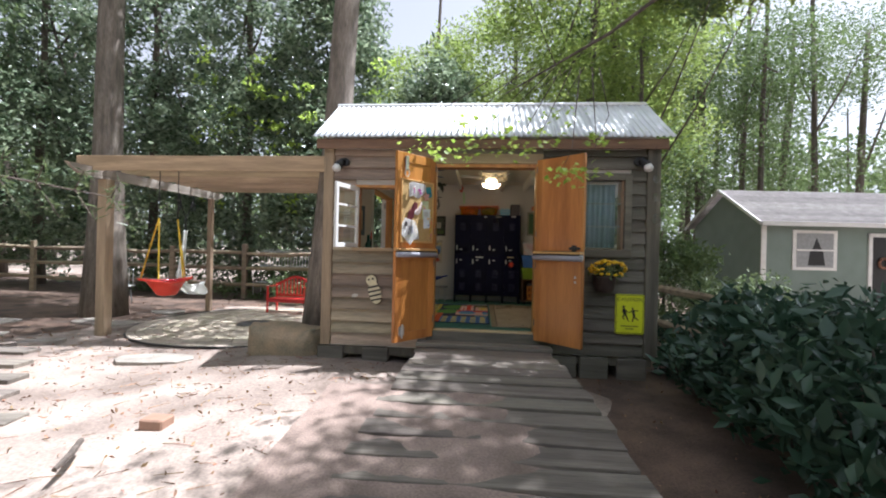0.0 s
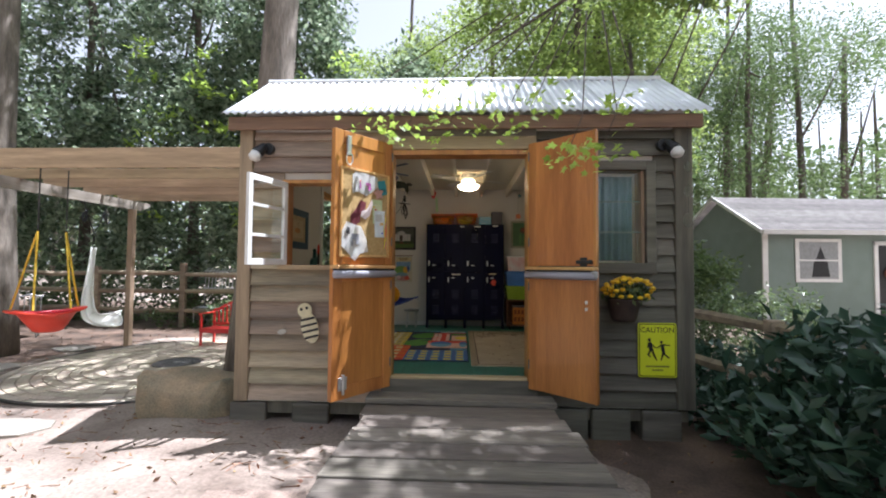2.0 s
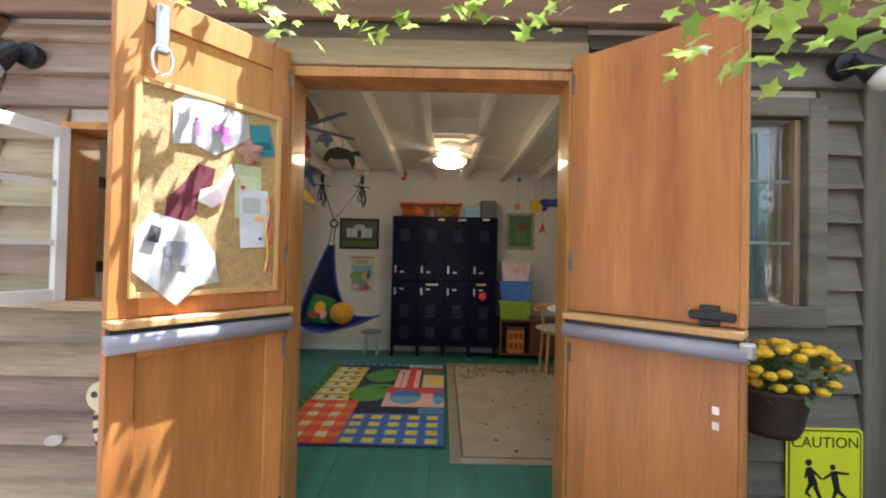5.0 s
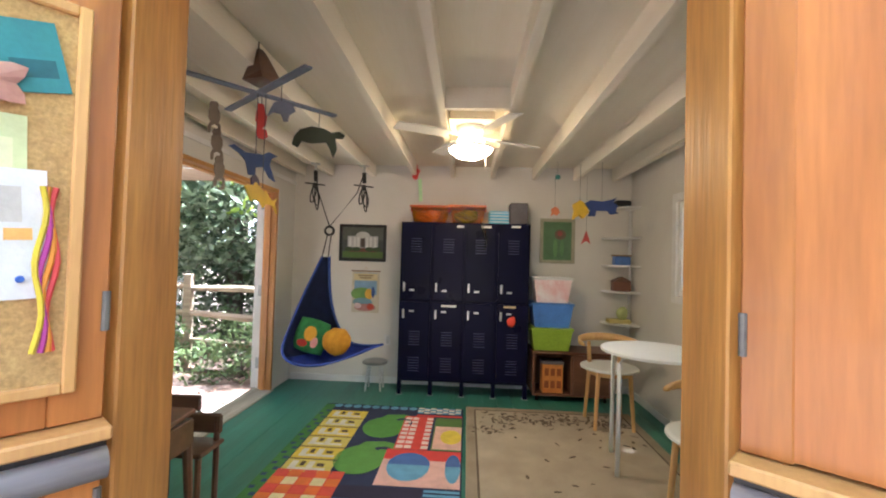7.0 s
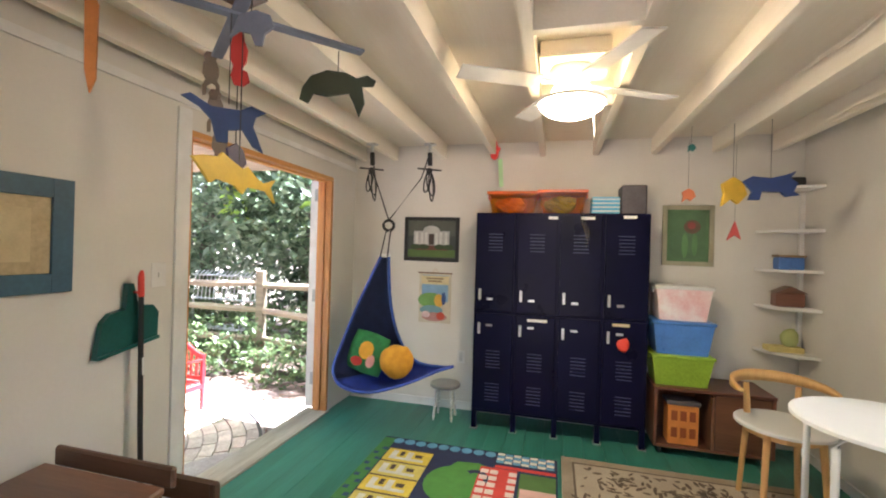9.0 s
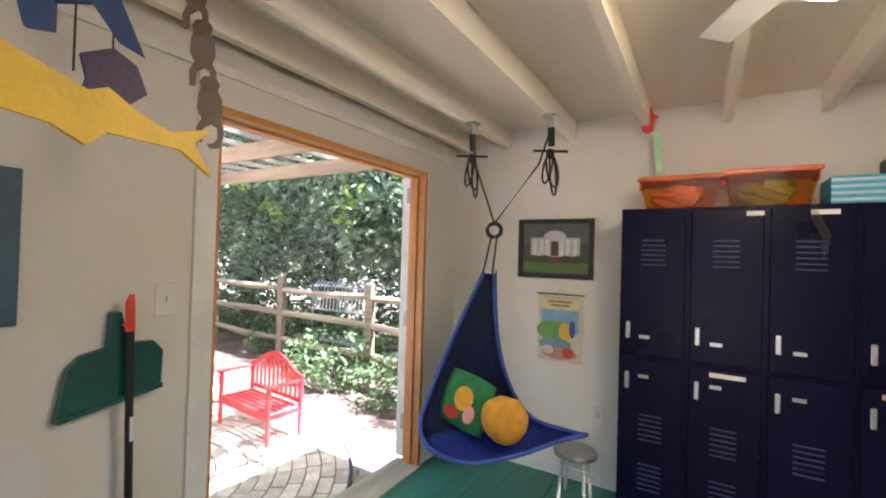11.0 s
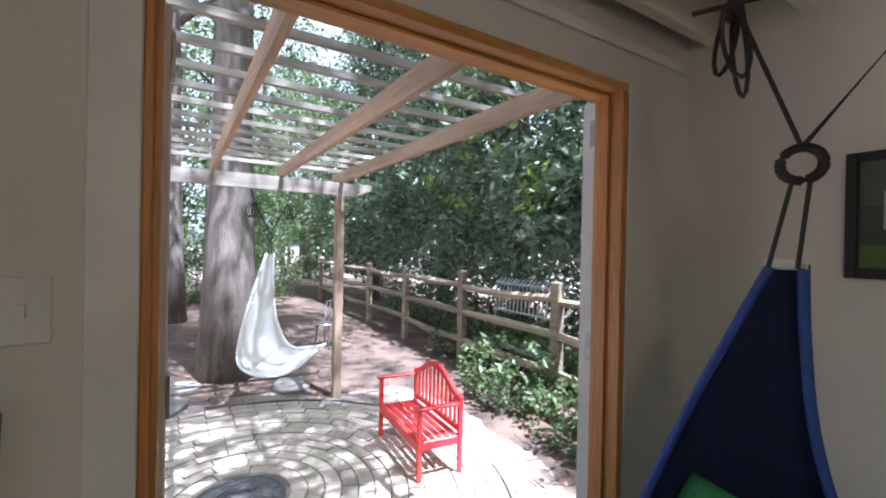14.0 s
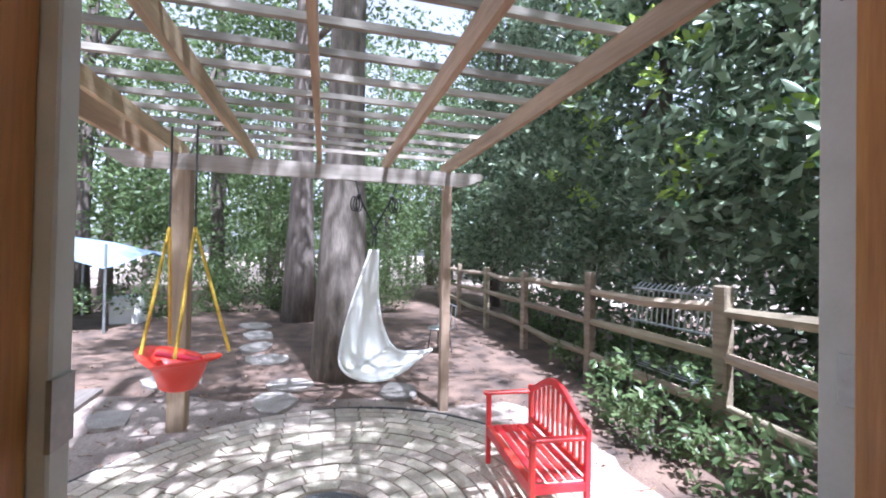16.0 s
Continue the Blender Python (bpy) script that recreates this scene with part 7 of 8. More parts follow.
def tree(name, label, x, y, h, r, leaf, crown, per=70, size=0.09, clump_r=0.55, lean=(0, 0), limbs=6, bark="bark", n=12, up=0.0):
    """crown: list of (centre, radii, clumps)."""
    t = thing(name, label, "tree")
    pts = trunk_path(x, y, h, lean)
    rr = [r * (1.45 if i == 0 else 1.12 if i == 1 else 1 - 0.6 * i / 9) for i in range(10)]
    part("trunk", tube(B(), pts, rr, n), M[bark], t, "", True)
    for i in range(limbs):
        k = 4 + i % 5
        c, rad, _ = crown[i % len(crown)]
        tip = Vector(c) + Vector((random.uniform(-0.7, 0.7) * rad[0], random.uniform(-0.7, 0.7) * rad[1], random.uniform(-0.3, 0.6) * rad[2]))
        a = Vector(pts[k])
        mid = a.lerp(tip, 0.5) + Vector((0, 0, -0.2))
        part("limb", tube(B(), [a, mid, tip], [r * 0.32, r * 0.2, r * 0.06], 7), M[bark], t, "", True)
    cs = np.concatenate([in_ellipsoid(nc, c, rad, 0.25) for c, rad, nc in crown])
    me = leaves(clumps(cs, per, clump_r), size, up)
    me.materials.append(M[leaf])
    o = new("crown", me)
    o.parent = t
    return t


# grey trunks by the pergola
# lower crown parts are unseen, placed to shade the swings and ground beyond
tree("tree", "tall smooth grey tree trunk behind the pergola", -7.22, 7.64, 15, 0.285, "wood_leaf", [((-7.5, 8.5, 12), (4, 4, 2.5), 90), ((-6.2, 9.8, 9.4), (2.2, 2.3, 0.9), 80), ((-6.1, 7.0, 9.8), (3.0, 2.4, 1.2), 120)], 80, 0.16, 0.7)
tree("tree", "tall grey tree trunk in the woods beyond the swing", -12.2, 6.84, 15, 0.30, "wood_leaf", [((-12.5, 6.5, 10), (3.5, 3.5, 3), 90)], 60, 0.16, 0.9)
# crown parts out of view are added to this trunk to shade the patio
tree("tree", "grey tree trunk standing close to the playhouse wall", -2.36, 6.25, 14, 0.24, "wood_leaf", [((-1.2, 8.4, 9.2), (1.8, 1.9, 0.8), 70), ((-2.2, 8.8, 11.0), (2.6, 2.4, 1.2), 40)], 80, 0.15, 0.6, (0.55, 0.5))
# dark glossy magnolia mass beyond the fence
for x, y, h, w in ((-4.6, 12.7, 11.0, 2.3), (-7.6, 13.2, 12.5, 2.7), (-11.0, 13.4, 12.0, 2.7), (-1.6, 13.8, 8.0, 2.0), (-14.5, 12.8, 12.0, 2.7)):
    tree("magnolia_tree", "large dark magnolia with glossy leaves behind the rail fence", x, y, h * 0.9, 0.16, "mag_leaf",
         [((x, y, h * 0.30), (w, w * 0.75, h * 0.28), 240), ((x, y + 0.3, h * 0.68), (w * 0.62, w * 0.5, h * 0.33), 190)], 56, 0.19, 0.55, limbs=8, bark="bark_dark", up=0.25)
# young light leaves at the outer shoots of the magnolias
yl = thing("young_shoots", "light yellow-green young shoots growing out of the magnolia", "foliage")
ysp = []
for k in range(60):
    x = random.uniform(-8.5, -2.2)
    ysp.append((x, 11.0 + 0.6 * random.random() + 0.1 * abs(x + 4.6), random.uniform(2.2, 7.0)))
me = leaves(clumps(ysp, 14, 0.22), 0.17, 0.3)
me.materials.append(M["bright_leaf"])
o = new("foliage", me)
o.parent = yl
part("stem", tube(B(), [(-4.6, 12.6, 2.0), (-4.2, 11.6, 3.5), (-4.0, 11.2, 4.4)], [0.03, 0.015, 0.005], 6), M["bark_dark"], yl)
# light green trees behind the playhouse and over it
for x, y, h, c, nc in ((0.8, 15.8, 12, 2.6, 100), (2.6, 12.0, 11, 2.4, 100), (5.0, 15.0, 13, 2.8, 100), (-2.4, 18.5, 14, 2.8, 110)):
    tree("maple_tree", "slender maple with light green leaves behind the playhouse", x, y, h, 0.13, "spring_leaf", [((x, y, 5.3), (c, 1.8, 1.5), int(nc * 1.5)), ((x, y, 8.4), (c * 1.1, 2.0, 1.9), int(nc * 1.6))], 80, 0.13, 0.6, (0.4, 0), 8, "bark_dark")
for x, y, r in ((4.2, 13.6, 0.17), (6.2, 17, 0.15), (7.3, 19, 0.13), (8.6, 18, 0.2), (9.5, 21, 0.14), (10.6, 17.5, 0.13), (11.5, 20.5, 0.17), (13.0, 18, 0.14), (14.0, 22, 0.18), (5.4, 20, 0.12), (16, 20, 0.2), (12.2, 24, 0.15)):
    tree("tree", "slender dark woodland tree with a high leafy crown", x, y, random.uniform(11, 15), r, "wood_leaf",
         [((x, y, random.uniform(8, 10)), (2.4, 2.2, 2.2), 85), ((x + random.uniform(-1, 1), y, random.uniform(4.0, 6.0)), (2.2, 2.0, 1.3), 32)], 60, 0.13, 0.65, (random.uniform(-0.8, 0.8), 0), 5, "bark_dark", 8)
# woods to the west and north, far ring
for x, y in ((-17, 4), (-16, 8), (-20, 10), (-19, 0), (-14, 1.5), (-22, 5), (-24, 13), (-18, 14.5), (-13, -3), (-10, -6)):
    tree("tree", "woodland tree with mid green leaves", x, y, random.uniform(10, 13), random.uniform(0.12, 0.22), "wood_leaf",
         [((x, y, 3.2), (2.6, 2.6, 1.8), 55), ((x, y, 7.8), (3.6, 3.6, 2.6), 85)], 60, 0.18, 0.8, (random.uniform(-0.6, 0.6), 0), 5, "bark_dark", 8)
# tall unseen trees added south and east of the path; crowns dapple the yard
for x, y, z, rx, ry, nc, per, ls in ((4.72, 5.92, 8.5, 2.1, 2.1, 110, 90, 0.16), (1.71, 3.07, 7.4, 0.9, 1.3, 10, 45, 0.13), (5.1, 2.79, 8.8, 2.6, 2.3, 150, 90, 0.16), (7.24, 5.44, 8.2, 2.4, 2.8, 95, 90, 0.16), (3.68, -0.69, 9.0, 3.2, 2.6, 60, 70, 0.15), (5.23, 9.56, 8.4, 2.2, 2.1, 130, 90, 0.21), (5.43, 5.96, 8.4, 1.2, 1.2, 50, 90, 0.18), (4.21, 4.37, 8.6, 0.8, 0.7, 18, 80, 0.15), (6.4, 3.6, 8.4, 1.7, 2.0, 90, 90, 0.17), (5.2, 4.4, 8.4, 1.1, 1.1, 38, 90, 0.16)):
    tree("maple_tree", "unseen tall maple added so its high crown shades the yard", x + 4.5, y - 4.5, z + 2, 0.2, "spring_leaf", [((x, y, z), (rx, ry, 1.3), nc)], per, ls, 0.7, (-1.2, 0.8), 6)


def far_woods():
    rng = np.random.RandomState(4)
    cs, bm = [], B()
    for i in range(420):
        a = rng.uniform(0, 2 * math.pi)
        d = rng.uniform(27, 55)
        x, y = d * math.cos(a), 5 + d * math.sin(a)
        h = rng.uniform(9, 15)
        tube(bm, [(x, y, -0.3), (x + rng.uniform(-0.5, 0.5), y, h)], [rng.uniform(0.1, 0.24), 0.05], 5)
        for k in range(9):
            cs.append((x + rng.uniform(-2.4, 2.4), y + rng.uniform(-2.4, 2.4), rng.uniform(1.0, 4.5) if k < 3 else rng.uniform(4.5, h)))
    tagged(link("woodland_trunks", bm, M["bark_dark"]), "distant woodland tree trunks all round the yard", "woods", "", "stuff")
    me = leaves(clumps(cs, 42, 1.5), 0.42, 0, 0.6)
    me.materials.append(M["wood_leaf"])
    tagged(new("woodland_foliage", me), "distant woodland foliage all round the yard", "woods", "", "stuff")


far_woods()


def shrub(label, mats, spots, per, size, cr, up=0.2, name="shrub", aspect=0.45):
    s = thing(name, label, "shrub")
    cs = []
    for (x, y, z), rad, nc in spots:
        cs.append(in_ellipsoid(nc, (x, y, z), rad, 0.35))
        for k in range(5):
            part("stem", tube(B(), [(x + random.uniform(-0.1, 0.1), y + random.uniform(-0.1, 0.1), -0.05), (x + random.uniform(-0.7, 0.7) * rad[0], y + random.uniform(-0.7, 0.7) * rad[1], z + 0.5 * rad[2])], [0.016, 0.006], 5), M["bark_dark"], s)
    cs = np.concatenate(cs)
    cs[:, 2] = np.maximum(cs[:, 2], 0.08)
    me = leaves(clumps(cs, per, cr), size, up, aspect)
    me.materials.append(M[mats])
    o = new("foliage", me)
    o.parent = s


shrub("dense dark green glossy shrub beside the walkway", "bush_leaf", [((2.42, 3.8, 0.55), (0.70, 0.9, 0.55), 130), ((2.55, 4.9, 0.20), (0.5, 0.8, 0.26), 60), ((3.0, 6.2, 0.25), (0.5, 0.8, 0.3), 50), ((2.35, 2.6, 0.62), (0.75, 0.9, 0.58), 130), ((2.1, 1.6, 0.5), (0.6, 0.7, 0.45), 80)], 17, 0.14, 0.20, 0.45, aspect=0.42)
shrub("dense dark green glossy shrub by the rail fence", "bush_leaf", [((3.6, 4.6, 0.55), (1.0, 1.2, 0.55), 120), ((4.2, 2.6, 0.6), (1.1, 1.2, 0.6), 120), ((5.2, 5.0, 0.5), (1.2, 1.2, 0.5), 90)], 17, 0.14, 0.22, 0.45, aspect=0.42)
shrub("light green azalea shrub at the playhouse corner", "ivy_leaf", [((3.1, 7.4, 0.7), (0.8, 0.8, 0.6), 110), ((4.6, 8.2, 0.6), (1.0, 0.8, 0.6), 110), ((4.3, 10.8, 0.9), (1.0, 0.9, 0.8), 110), ((3.2, 12.4, 0.9), (1.2, 0.9, 0.9), 110)], 30, 0.07, 0.2)
shrub("ivy and young shrubs growing along the rail fence", "ivy_leaf", [((-3.1, 10.15, 0.25), (0.8, 0.35, 0.40), 42), ((-4.6, 10.35, 0.3), (0.8, 0.4, 0.5), 46), ((-2.0, 9.9, 0.2), (0.7, 0.35, 0.35), 34), ((-6.2, 10.9, 0.25), (1.0, 0.3, 0.35), 34)], 20, 0.095, 0.17)
shrub("low shrubs growing behind the rail fence", "ivy_leaf", [((-2.6, 11.2, 0.4), (1.2, 0.5, 0.5), 90), ((-5.0, 11.4, 0.45), (1.3, 0.5, 0.5), 90), ((-9.0, 11.9, 0.5), (2.4, 0.5, 0.6), 120)], 26, 0.10, 0.25)
shrub("low green undergrowth at the edge of the woods", "wood_leaf", [((-13.5, 4.0, 0.7), (2.0, 1.6, 0.9), 120), ((-15.5, 7.5, 0.7), (1.8, 1.6, 0.9), 120), ((-11, 1.5, 0.6), (1.6, 1.4, 0.7), 90), ((-14.5, 5.8, 1.0), (1.2, 1.6, 1.2), 110), ((-14.0, 9.0, 0.9), (1.4, 1.2, 1.0), 90), ((-17, 6.0, 1.4), (1.5, 2.5, 1.4), 120), ((-17, 10.0, 1.4), (1.5, 2.5, 1.4), 120)], 34, 0.10, 0.35)

# maple branch hanging in front of the eave
br = thing("maple_branch", "maple branch with bright green leaves hanging before the eave", "branch")
tips = [(-0.75, 4.62, 2.60), (-0.40, 4.62, 2.47), (-0.05, 4.62, 2.55), (0.35, 4.62, 2.53), (0.55, 4.4, 2.6), (0.72, 4.12, 2.18), (0.95, 4.15, 2.22), (1.1, 4.3, 2.55), (0.2, 4.7, 2.75), (-0.2, 4.75, 2.85), (0.8, 4.75, 2.95)]
part("limb", tube(B(), [(6.5, 1.0, 6.5), (3.0, 3.0, 4.6), (1.2, 4.3, 3.6), (0.2, 4.7, 3.15)], [0.05, 0.03, 0.018, 0.006], 6), M["bark_dark"], br)
for tx in tips:
    part("twig", tube(B(), [(tx[0] * 0.5 + 0.6, 4.5, 3.35), (tx[0] + 0.1, tx[1], tx[2] + 0.25), tx], [0.007, 0.004, 0.002], 4), M["bark_dark"], br)


def maple_leaves(places, size):
    """Five-lobed leaves, each a small star of facets."""
    bm = B()
    for p in places:
        q = Euler((random.uniform(-0.9, 0.9), random.uniform(-0.9, 0.9), random.uniform(0, 6.28))).to_matrix()
        s = size * random.uniform(0.6, 1.2)
        c = bm.verts.new(p)
        pts = []
        for i in range(10):
            a = 2 * math.pi * i / 10
            rr = s * (0.5 if i % 2 == 0 else 0.24) * (0.7 if i in (4, 6) else 1)
            pts.append(bm.verts.new(Vector(p) + q @ Vector((rr * math.cos(a), rr * math.sin(a), -0.15 * rr))))
        for i in range(10):
            bm.faces.new((c, pts[i], pts[(i + 1) % 10]))
    return bm


pl = []
for tx in tips:
    for k in range(26):
        pl.append(Vector(tx) + Vector((random.gauss(0, 0.13), random.gauss(0, 0.09), random.gauss(0, 0.05))))
part("foliage", maple_leaves(pl, 0.085), M["bright_leaf"], br, "bright green lobed leaves")

# litter on the ground
rng = np.random.RandomState(8)
pp = np.stack([rng.uniform(-9, 4, 5500), rng.uniform(-1, 11, 5500), np.zeros(5500)], 1)
keep = ~((pp[:, 0] > -1.95) & (pp[:, 0] < 2.0) & (pp[:, 1] > 5.0) & (pp[:, 1] < 9.05)) & ~((np.abs(pp[:, 0]) < 0.9) & (pp[:, 1] < 5)) & ~(np.hypot(pp[:, 0] - PC[0], pp[:, 1] - PC[1]) < 1.9)
pp = pp[keep]
pp[:, 2] = [ground_z(x, y) + 0.008 for x, y, _ in pp]
me = leaves(pp, 0.042, 0, 0.5)
me.materials.append(M["litter"])
tagged(new("leaf_litter", me), "fallen brown leaves and twigs scattered over bare soil", "leaves", "", "stuff")

# ---- grey outbuilding ----
gs = thing("outbuilding", "grey-green painted outbuilding with a shingled gable roof", "shed", Matrix.Translation((7.55, 12.35, 0)) @ Matrix.Rotation(radians(4), 4, "Z"))
part("wall", box(B(), 0, 6.0, 0, 3.2, -0.1, 2.42), M["grey_paint"], gs)
bm = B()
slab(bm, [(0, 2.42), (3.2, 2.42), (1.6, 3.38)], 6.0, Matrix(((0, 0, 1, 0), (1, 0, 0, 0), (0, 1, 0, 0), (0, 0, 0, 1))))
part("gable", bm, M["grey_paint"], gs)
for s in (0, 1):
    y0, y1 = (-0.25, 1.6) if s == 0 else (3.45, 1.6)
    bm = B()
    vs = [bm.verts.new(c) for c in ((-0.2, y0, 2.36), (6.2, y0, 2.36), (6.2, y1, 3.46), (-0.2, y1, 3.46))]
    bm.faces.new(vs)
    bmesh.ops.solidify(bm, geom=bm.faces[:], thickness=0.05)
    part("roof", bm, M["shingle"], gs, "grey asphalt shingle roof")
for k in range(10):
    ya, yb = -0.26 + 0.186 * k, -0.26 + 0.186 * (k + 1.08)
    za, zb = 2.36 + 0.11 * k + 0.026, 2.36 + 0.11 * (k + 1.08) + 0.014
    bm = B()
    bm.faces.new([bm.verts.new(c) for c in ((-0.21, ya, za), (6.21, ya, za), (6.21, yb, zb), (-0.21, yb, zb))])
    bmesh.ops.solidify(bm, geom=bm.faces[:], thickness=0.012)
    part("shingle_course", bm, M["shingle"], gs)
part("fascia", box(B(), -0.2, 6.2, -0.285, -0.255, 2.29, 2.40), M["white_trim"], gs)
bm = B()
slab(bm, [(-0.25, 2.30), (-0.25, 2.40), (1.6, 3.50), (3.45, 2.40), (3.45, 2.30), (1.6, 3.40)], 0.03, Matrix(((0, 0, 1, -0.235), (1, 0, 0, 0), (0, 1, 0, 0), (0, 0, 0, 1))))
part("bargeboard", bm, M["white_trim"], gs)
part("corner_board", box(B(), -0.02, 0.11, -0.02, 0.02, -0.1, 2.30), M["white_trim"], gs)
win = part("window", box(B(), 0.80, 1.98, -0.03, -0.001, 1.12, 2.20), M["white_trim"], gs, "white framed sash window with dark hanging ornament")
part("pane", box(B(), 0.90, 1.88, -0.036, -0.031, 1.20, 2.12), flat(0.36, 0.37, 0.37, 0.2), win)
part("glazing_bar", box(B(), 0.90, 1.88, -0.046, -0.037, 1.64, 1.68), M["white_trim"], win)
part("ornament", slab(B(), [(1.20, 1.25), (1.66, 1.25), (1.60, 1.62), (1.56, 1.66), (1.43, 2.0), (1.30, 1.66), (1.25, 1.62)], 0.004, Matrix.Translation((0, -0.037, 0)) @ TO_XZ), M["black"], win)
dr = part("door", box(B(), 2.91, 3.81, -0.02, -0.001, 0.0, 2.05), M["black"], gs, "dark door in a white frame")
for a in ((2.81, 2.91, 0, 2.15), (3.81, 3.91, 0, 2.15), (2.81, 3.91, 2.05, 2.15)):
    part("door_frame", box(B(), a[0], a[1], -0.04, -0.0, a[2], a[3]), M["white_trim"], dr)
part("wreath", tube(B(), [(3.21 + 0.13 * math.cos(a), -0.05, 1.35 + 0.13 * math.sin(a)) for a in np.linspace(0, 6.283, 17)], 0.04, 6, False), M["litter"], dr)

# tarpaulin and pale crates at the edge of the western woods
bm = B()
rows = [[bm.verts.new((-13.8 + 0.35 * i, 1.7 + 0.8 * j - 0.1 * i, 2.0 - 0.05 * j * j + 0.05 * math.sin(i * 1.1 + j) - 0.06 * abs(i - 4))) for i in range(9)] for j in range(4)]
for a, b in zip(rows, rows[1:]):
    for i in range(8):
        bm.faces.new((a[i], a[i + 1], b[i + 1], b[i]))
bmesh.ops.solidify(bm, geom=bm.faces[:], thickness=0.01)
tp = thing("tarpaulin", "pale blue tarpaulin stretched over poles in the woods", "tarpaulin")
part("sheet", bm, M["tarp"], tp, "", True)
for x, y in ((-13.7, 1.75), (-11.1, 0.95), (-13.7, 3.9), (-11.1, 3.3)):
    part("pole", tube(B(), [(x, y, 0), (x, y, 1.75)], 0.025, 6), M["grey_metal"], tp)
solo("crate", box(B(), -0.35, 0.35, -0.3, 0.3, 0, 0.6, bev=0.02), M["white_trim"], "pale plastic crate under a tarpaulin", "crate", Matrix.Translation((-12.6, 3.2, 0)))

# small leafy tree outside the east window
tree("tree", "small leafy tree outside the east window", 3.5, 8.6, 1.9, 0.04, "wood_leaf", [((3.5, 8.6, 1.35), (0.75, 1.0, 0.45), 60)], 50, 0.11, 0.28, limbs=5, bark="bark_dark", n=7)

# second crown part is unseen, added to keep sun off the table
tree("tree", "leafy woodland tree close behind the east window", 3.75, 10.9, 6.5, 0.09, "wood_leaf", [((3.7, 10.7, 2.5), (0.5, 1.2, 1.0), 34), ((4.2, 8.0, 6.6), (0.9, 1.3, 0.7), 45)], 60, 0.12, 0.45, limbs=7, bark="bark_dark", n=8)

# pale wire bench beyond the rail fence
wb = thing("wire_bench", "pale metal wire bench standing behind the rail fence", "bench", Matrix.Translation((-5.35, 11.25, 0)))
for k in range(17):
    x = -0.66 + 0.0825 * k
    part("wire", tube(B(), [(x, 0.0, 0.85), (x + 0.01, 0.03, 1.28), (x + 0.05, 0.10, 1.36)], 0.011, 5), M["steel"], wb)
for z, y in ((0.88, 0.0), (1.28, 0.03)):
    part("rail", tube(B(), [(-0.70, y, z), (0.70, y, z)], 0.014, 6), M["steel"], wb)
for x in (-0.66, 0.66):
    part("leg", tube(B(), [(x, 0, 0), (x, 0, 0.88)], 0.016, 6), M["steel"], wb)
    part("leg", tube(B(), [(x, -0.4, 0), (x, -0.4, 0.46), (x, 0, 0.46)], 0.016, 6), M["steel"], wb)
for k in range(6):
    part("seat_wire", tube(B(), [(-0.66, -0.4 + 0.08 * k, 0.46), (0.66, -0.4 + 0.08 * k, 0.46)], 0.008, 5), M["steel"], wb)
wc = thing("wire_chair", "small grey wire garden chair near the big tree", "chair", Matrix.Translation((-8.3, 9.3, 0)) @ Matrix.Rotation(radians(40), 4, "Z"))
part("seat", lathe(B(), [(0.20, 0.42), (0.21, 0.43), (0.20, 0.44)], n=16), M["steel"], wc)
for a in (45, 135, 225, 315):
    part("leg", tube(B(), [(0.15 * math.cos(radians(a)), 0.15 * math.sin(radians(a)), 0.43), (0.21 * math.cos(radians(a)), 0.21 * math.sin(radians(a)), 0.0)], 0.012, 6), M["iron"], wc)
for k in range(5):
    part("back_wire", tube(B(), [(-0.16 + 0.08 * k, 0.18, 0.43), (-0.16 + 0.08 * k, 0.24, 0.82 - 0.02 * abs(k - 2))], 0.008, 5), M["steel"], wc)
part("back_rail", tube(B(), [(-0.18, 0.24, 0.77), (0, 0.25, 0.83), (0.18, 0.24, 0.77)], 0.011, 6), M["steel"], wc)

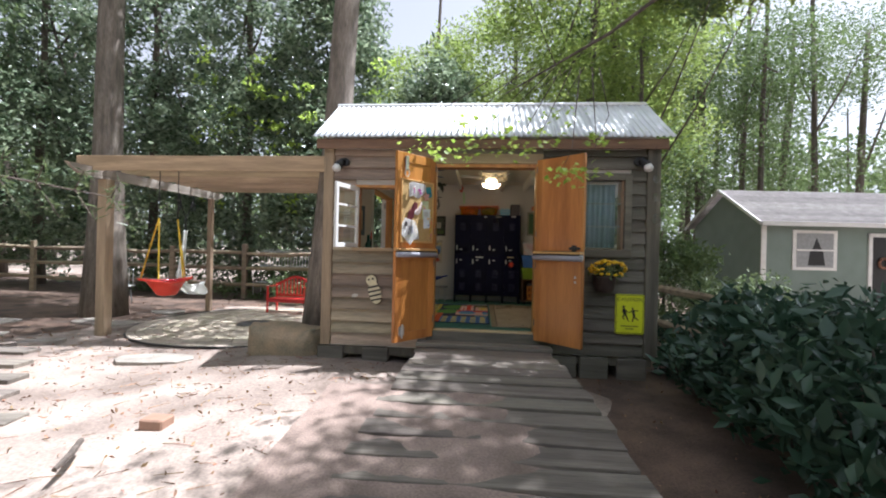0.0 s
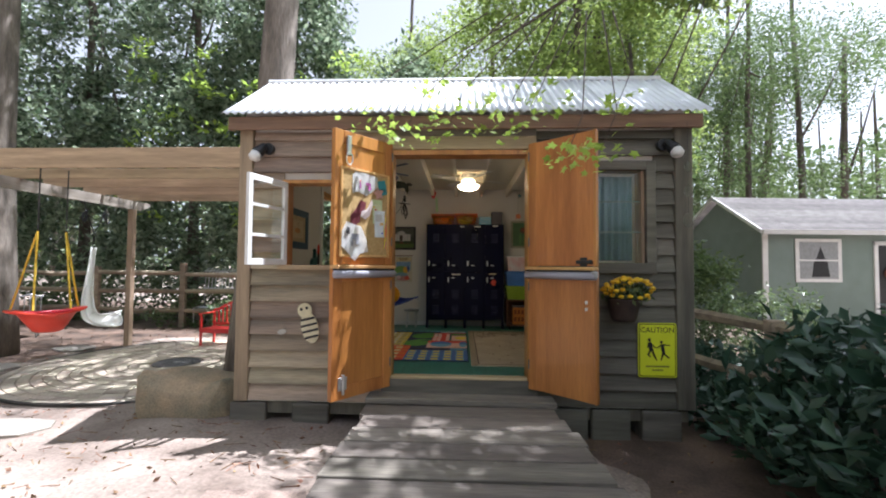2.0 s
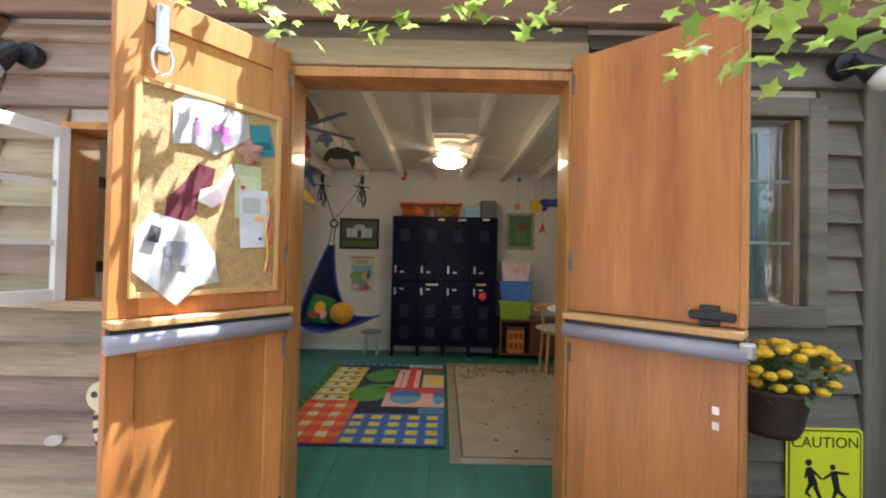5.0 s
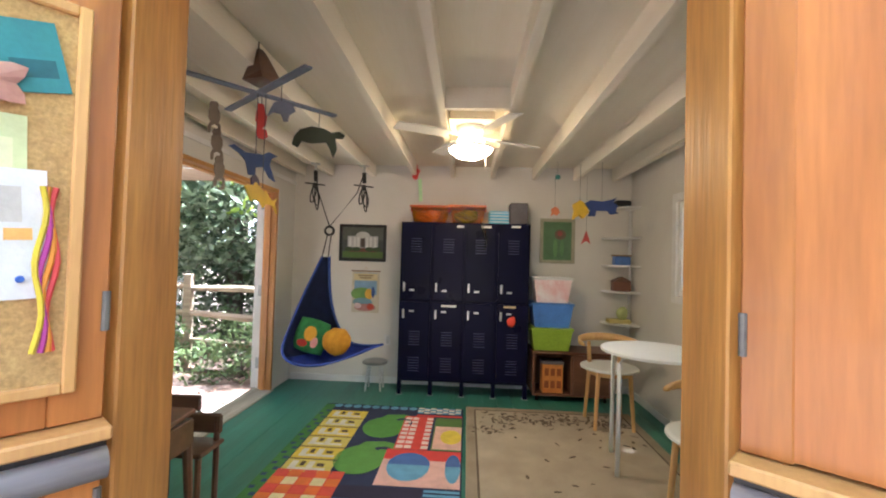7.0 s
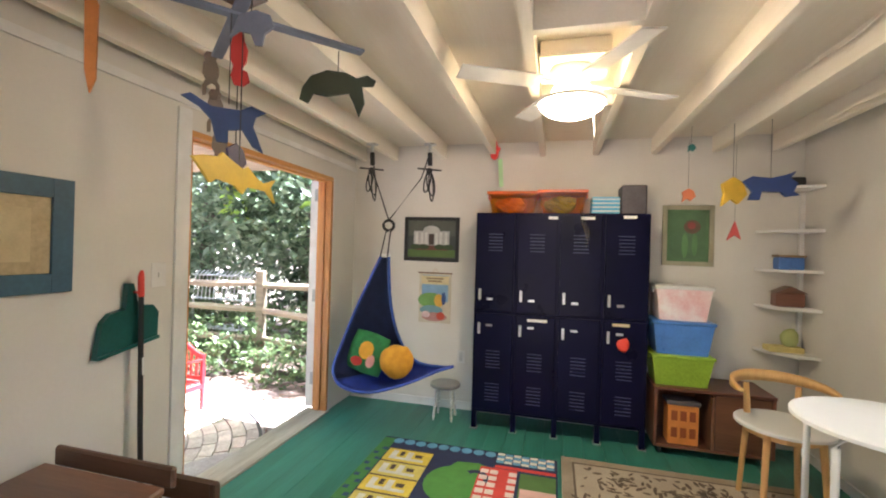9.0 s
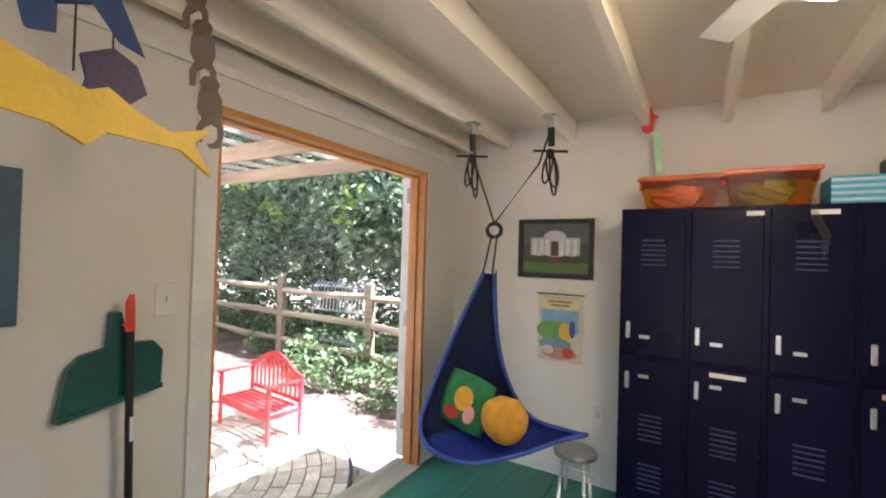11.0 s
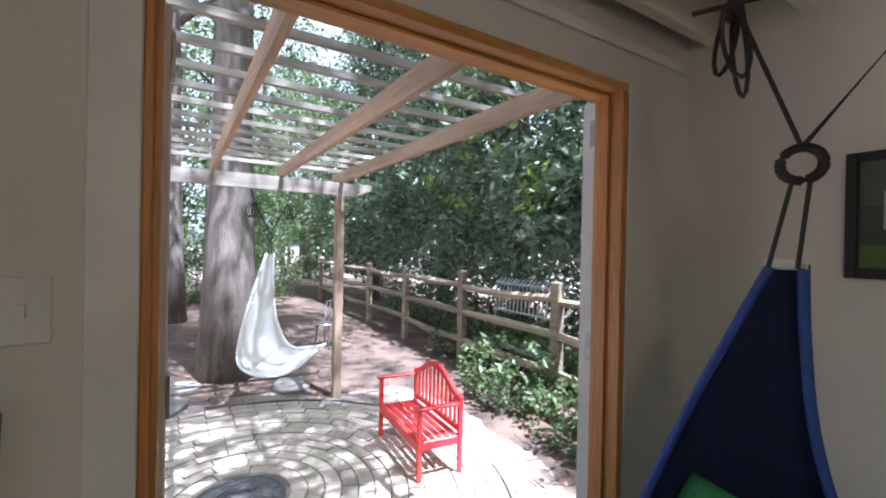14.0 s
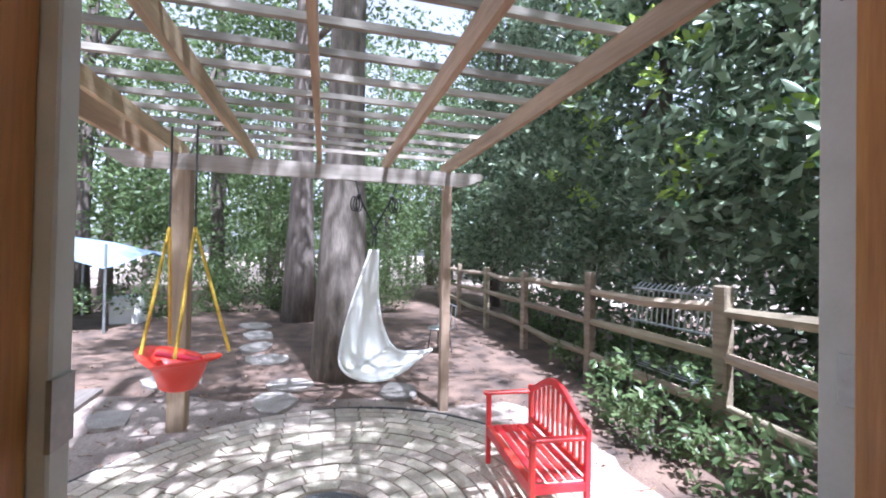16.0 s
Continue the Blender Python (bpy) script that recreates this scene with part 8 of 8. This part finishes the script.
# glass suncatcher at the corner of the eave
sc = thing("suncatcher", "string of small pale glass discs hanging from the eave", "ornament", Matrix.Translation((1.90, 4.93, 0)))
part("string", tube(B(), [(0, 0, 2.66), (0, 0, 1.78)], 0.0015, 4), M["black"], sc)
for z, r in ((2.28, 0.045), (2.08, 0.05), (1.84, 0.06)):
    part("disc", slab(B(), disc_pts(0, z, r * 0.8, r, 18), 0.006, TO_XZ), M["clear_plastic"], sc)

# wispy conifer branch that reaches in over the yard
pb = thing("conifer_branch", "wispy light green conifer branch reaching over the yard", "branch")
part("limb", tube(B(), [(-6.0, 0.2, 2.6), (-4.0, 1.2, 2.1), (-2.9, 1.9, 1.85), (-2.1, 2.25, 1.70)], [0.03, 0.018, 0.009, 0.003], 6), M["bark_dark"], pb)
spots = []
for q in range(9):
    f = q / 8
    a = Vector((-3.3, 1.65, 1.95)).lerp(Vector((-2.1, 2.25, 1.70)), f)
    for sgn in (-1, 1):
        tip = a + Vector((0.12, 0.05 * sgn, -0.18 * sgn - 0.05)) * (1.2 - 0.5 * f)
        part("twig", tube(B(), [a, tip], [0.004, 0.0015], 4), M["bark_dark"], pb)
        for k in range(26):
            spots.append(a.lerp(tip, random.random()))
me = leaves(np.array(spots), 0.07, 0, 0.10)
me.materials.append(M["ivy_leaf"])
o = new("needles", me)
o.parent = pb

# fine twigs and pine straw
bm = B()
rng = np.random.RandomState(21)
for k in range(2600):
    x, y = rng.uniform(-8, 3.6), rng.uniform(-0.5, 10)
    if (-2.0 < x < 2.05 and 4.95 < y < 9.1) or (abs(x) < 0.85 and y < 5.1) or math.hypot(x - PC[0], y - PC[1]) < 1.7:
        continue
    a, ln = rng.uniform(0, 6.28), rng.uniform(0.04, 0.16)
    z = ground_z(x, y) + 0.006
    tube(bm, [(x, y, z), (x + ln * math.cos(a), y + ln * math.sin(a), z + 0.004)], [0.0035, 0.002], 3)
tagged(link("twig_litter", bm, M["litter"]), "fine twigs and straw scattered over bare soil", "twigs", "", "stuff")
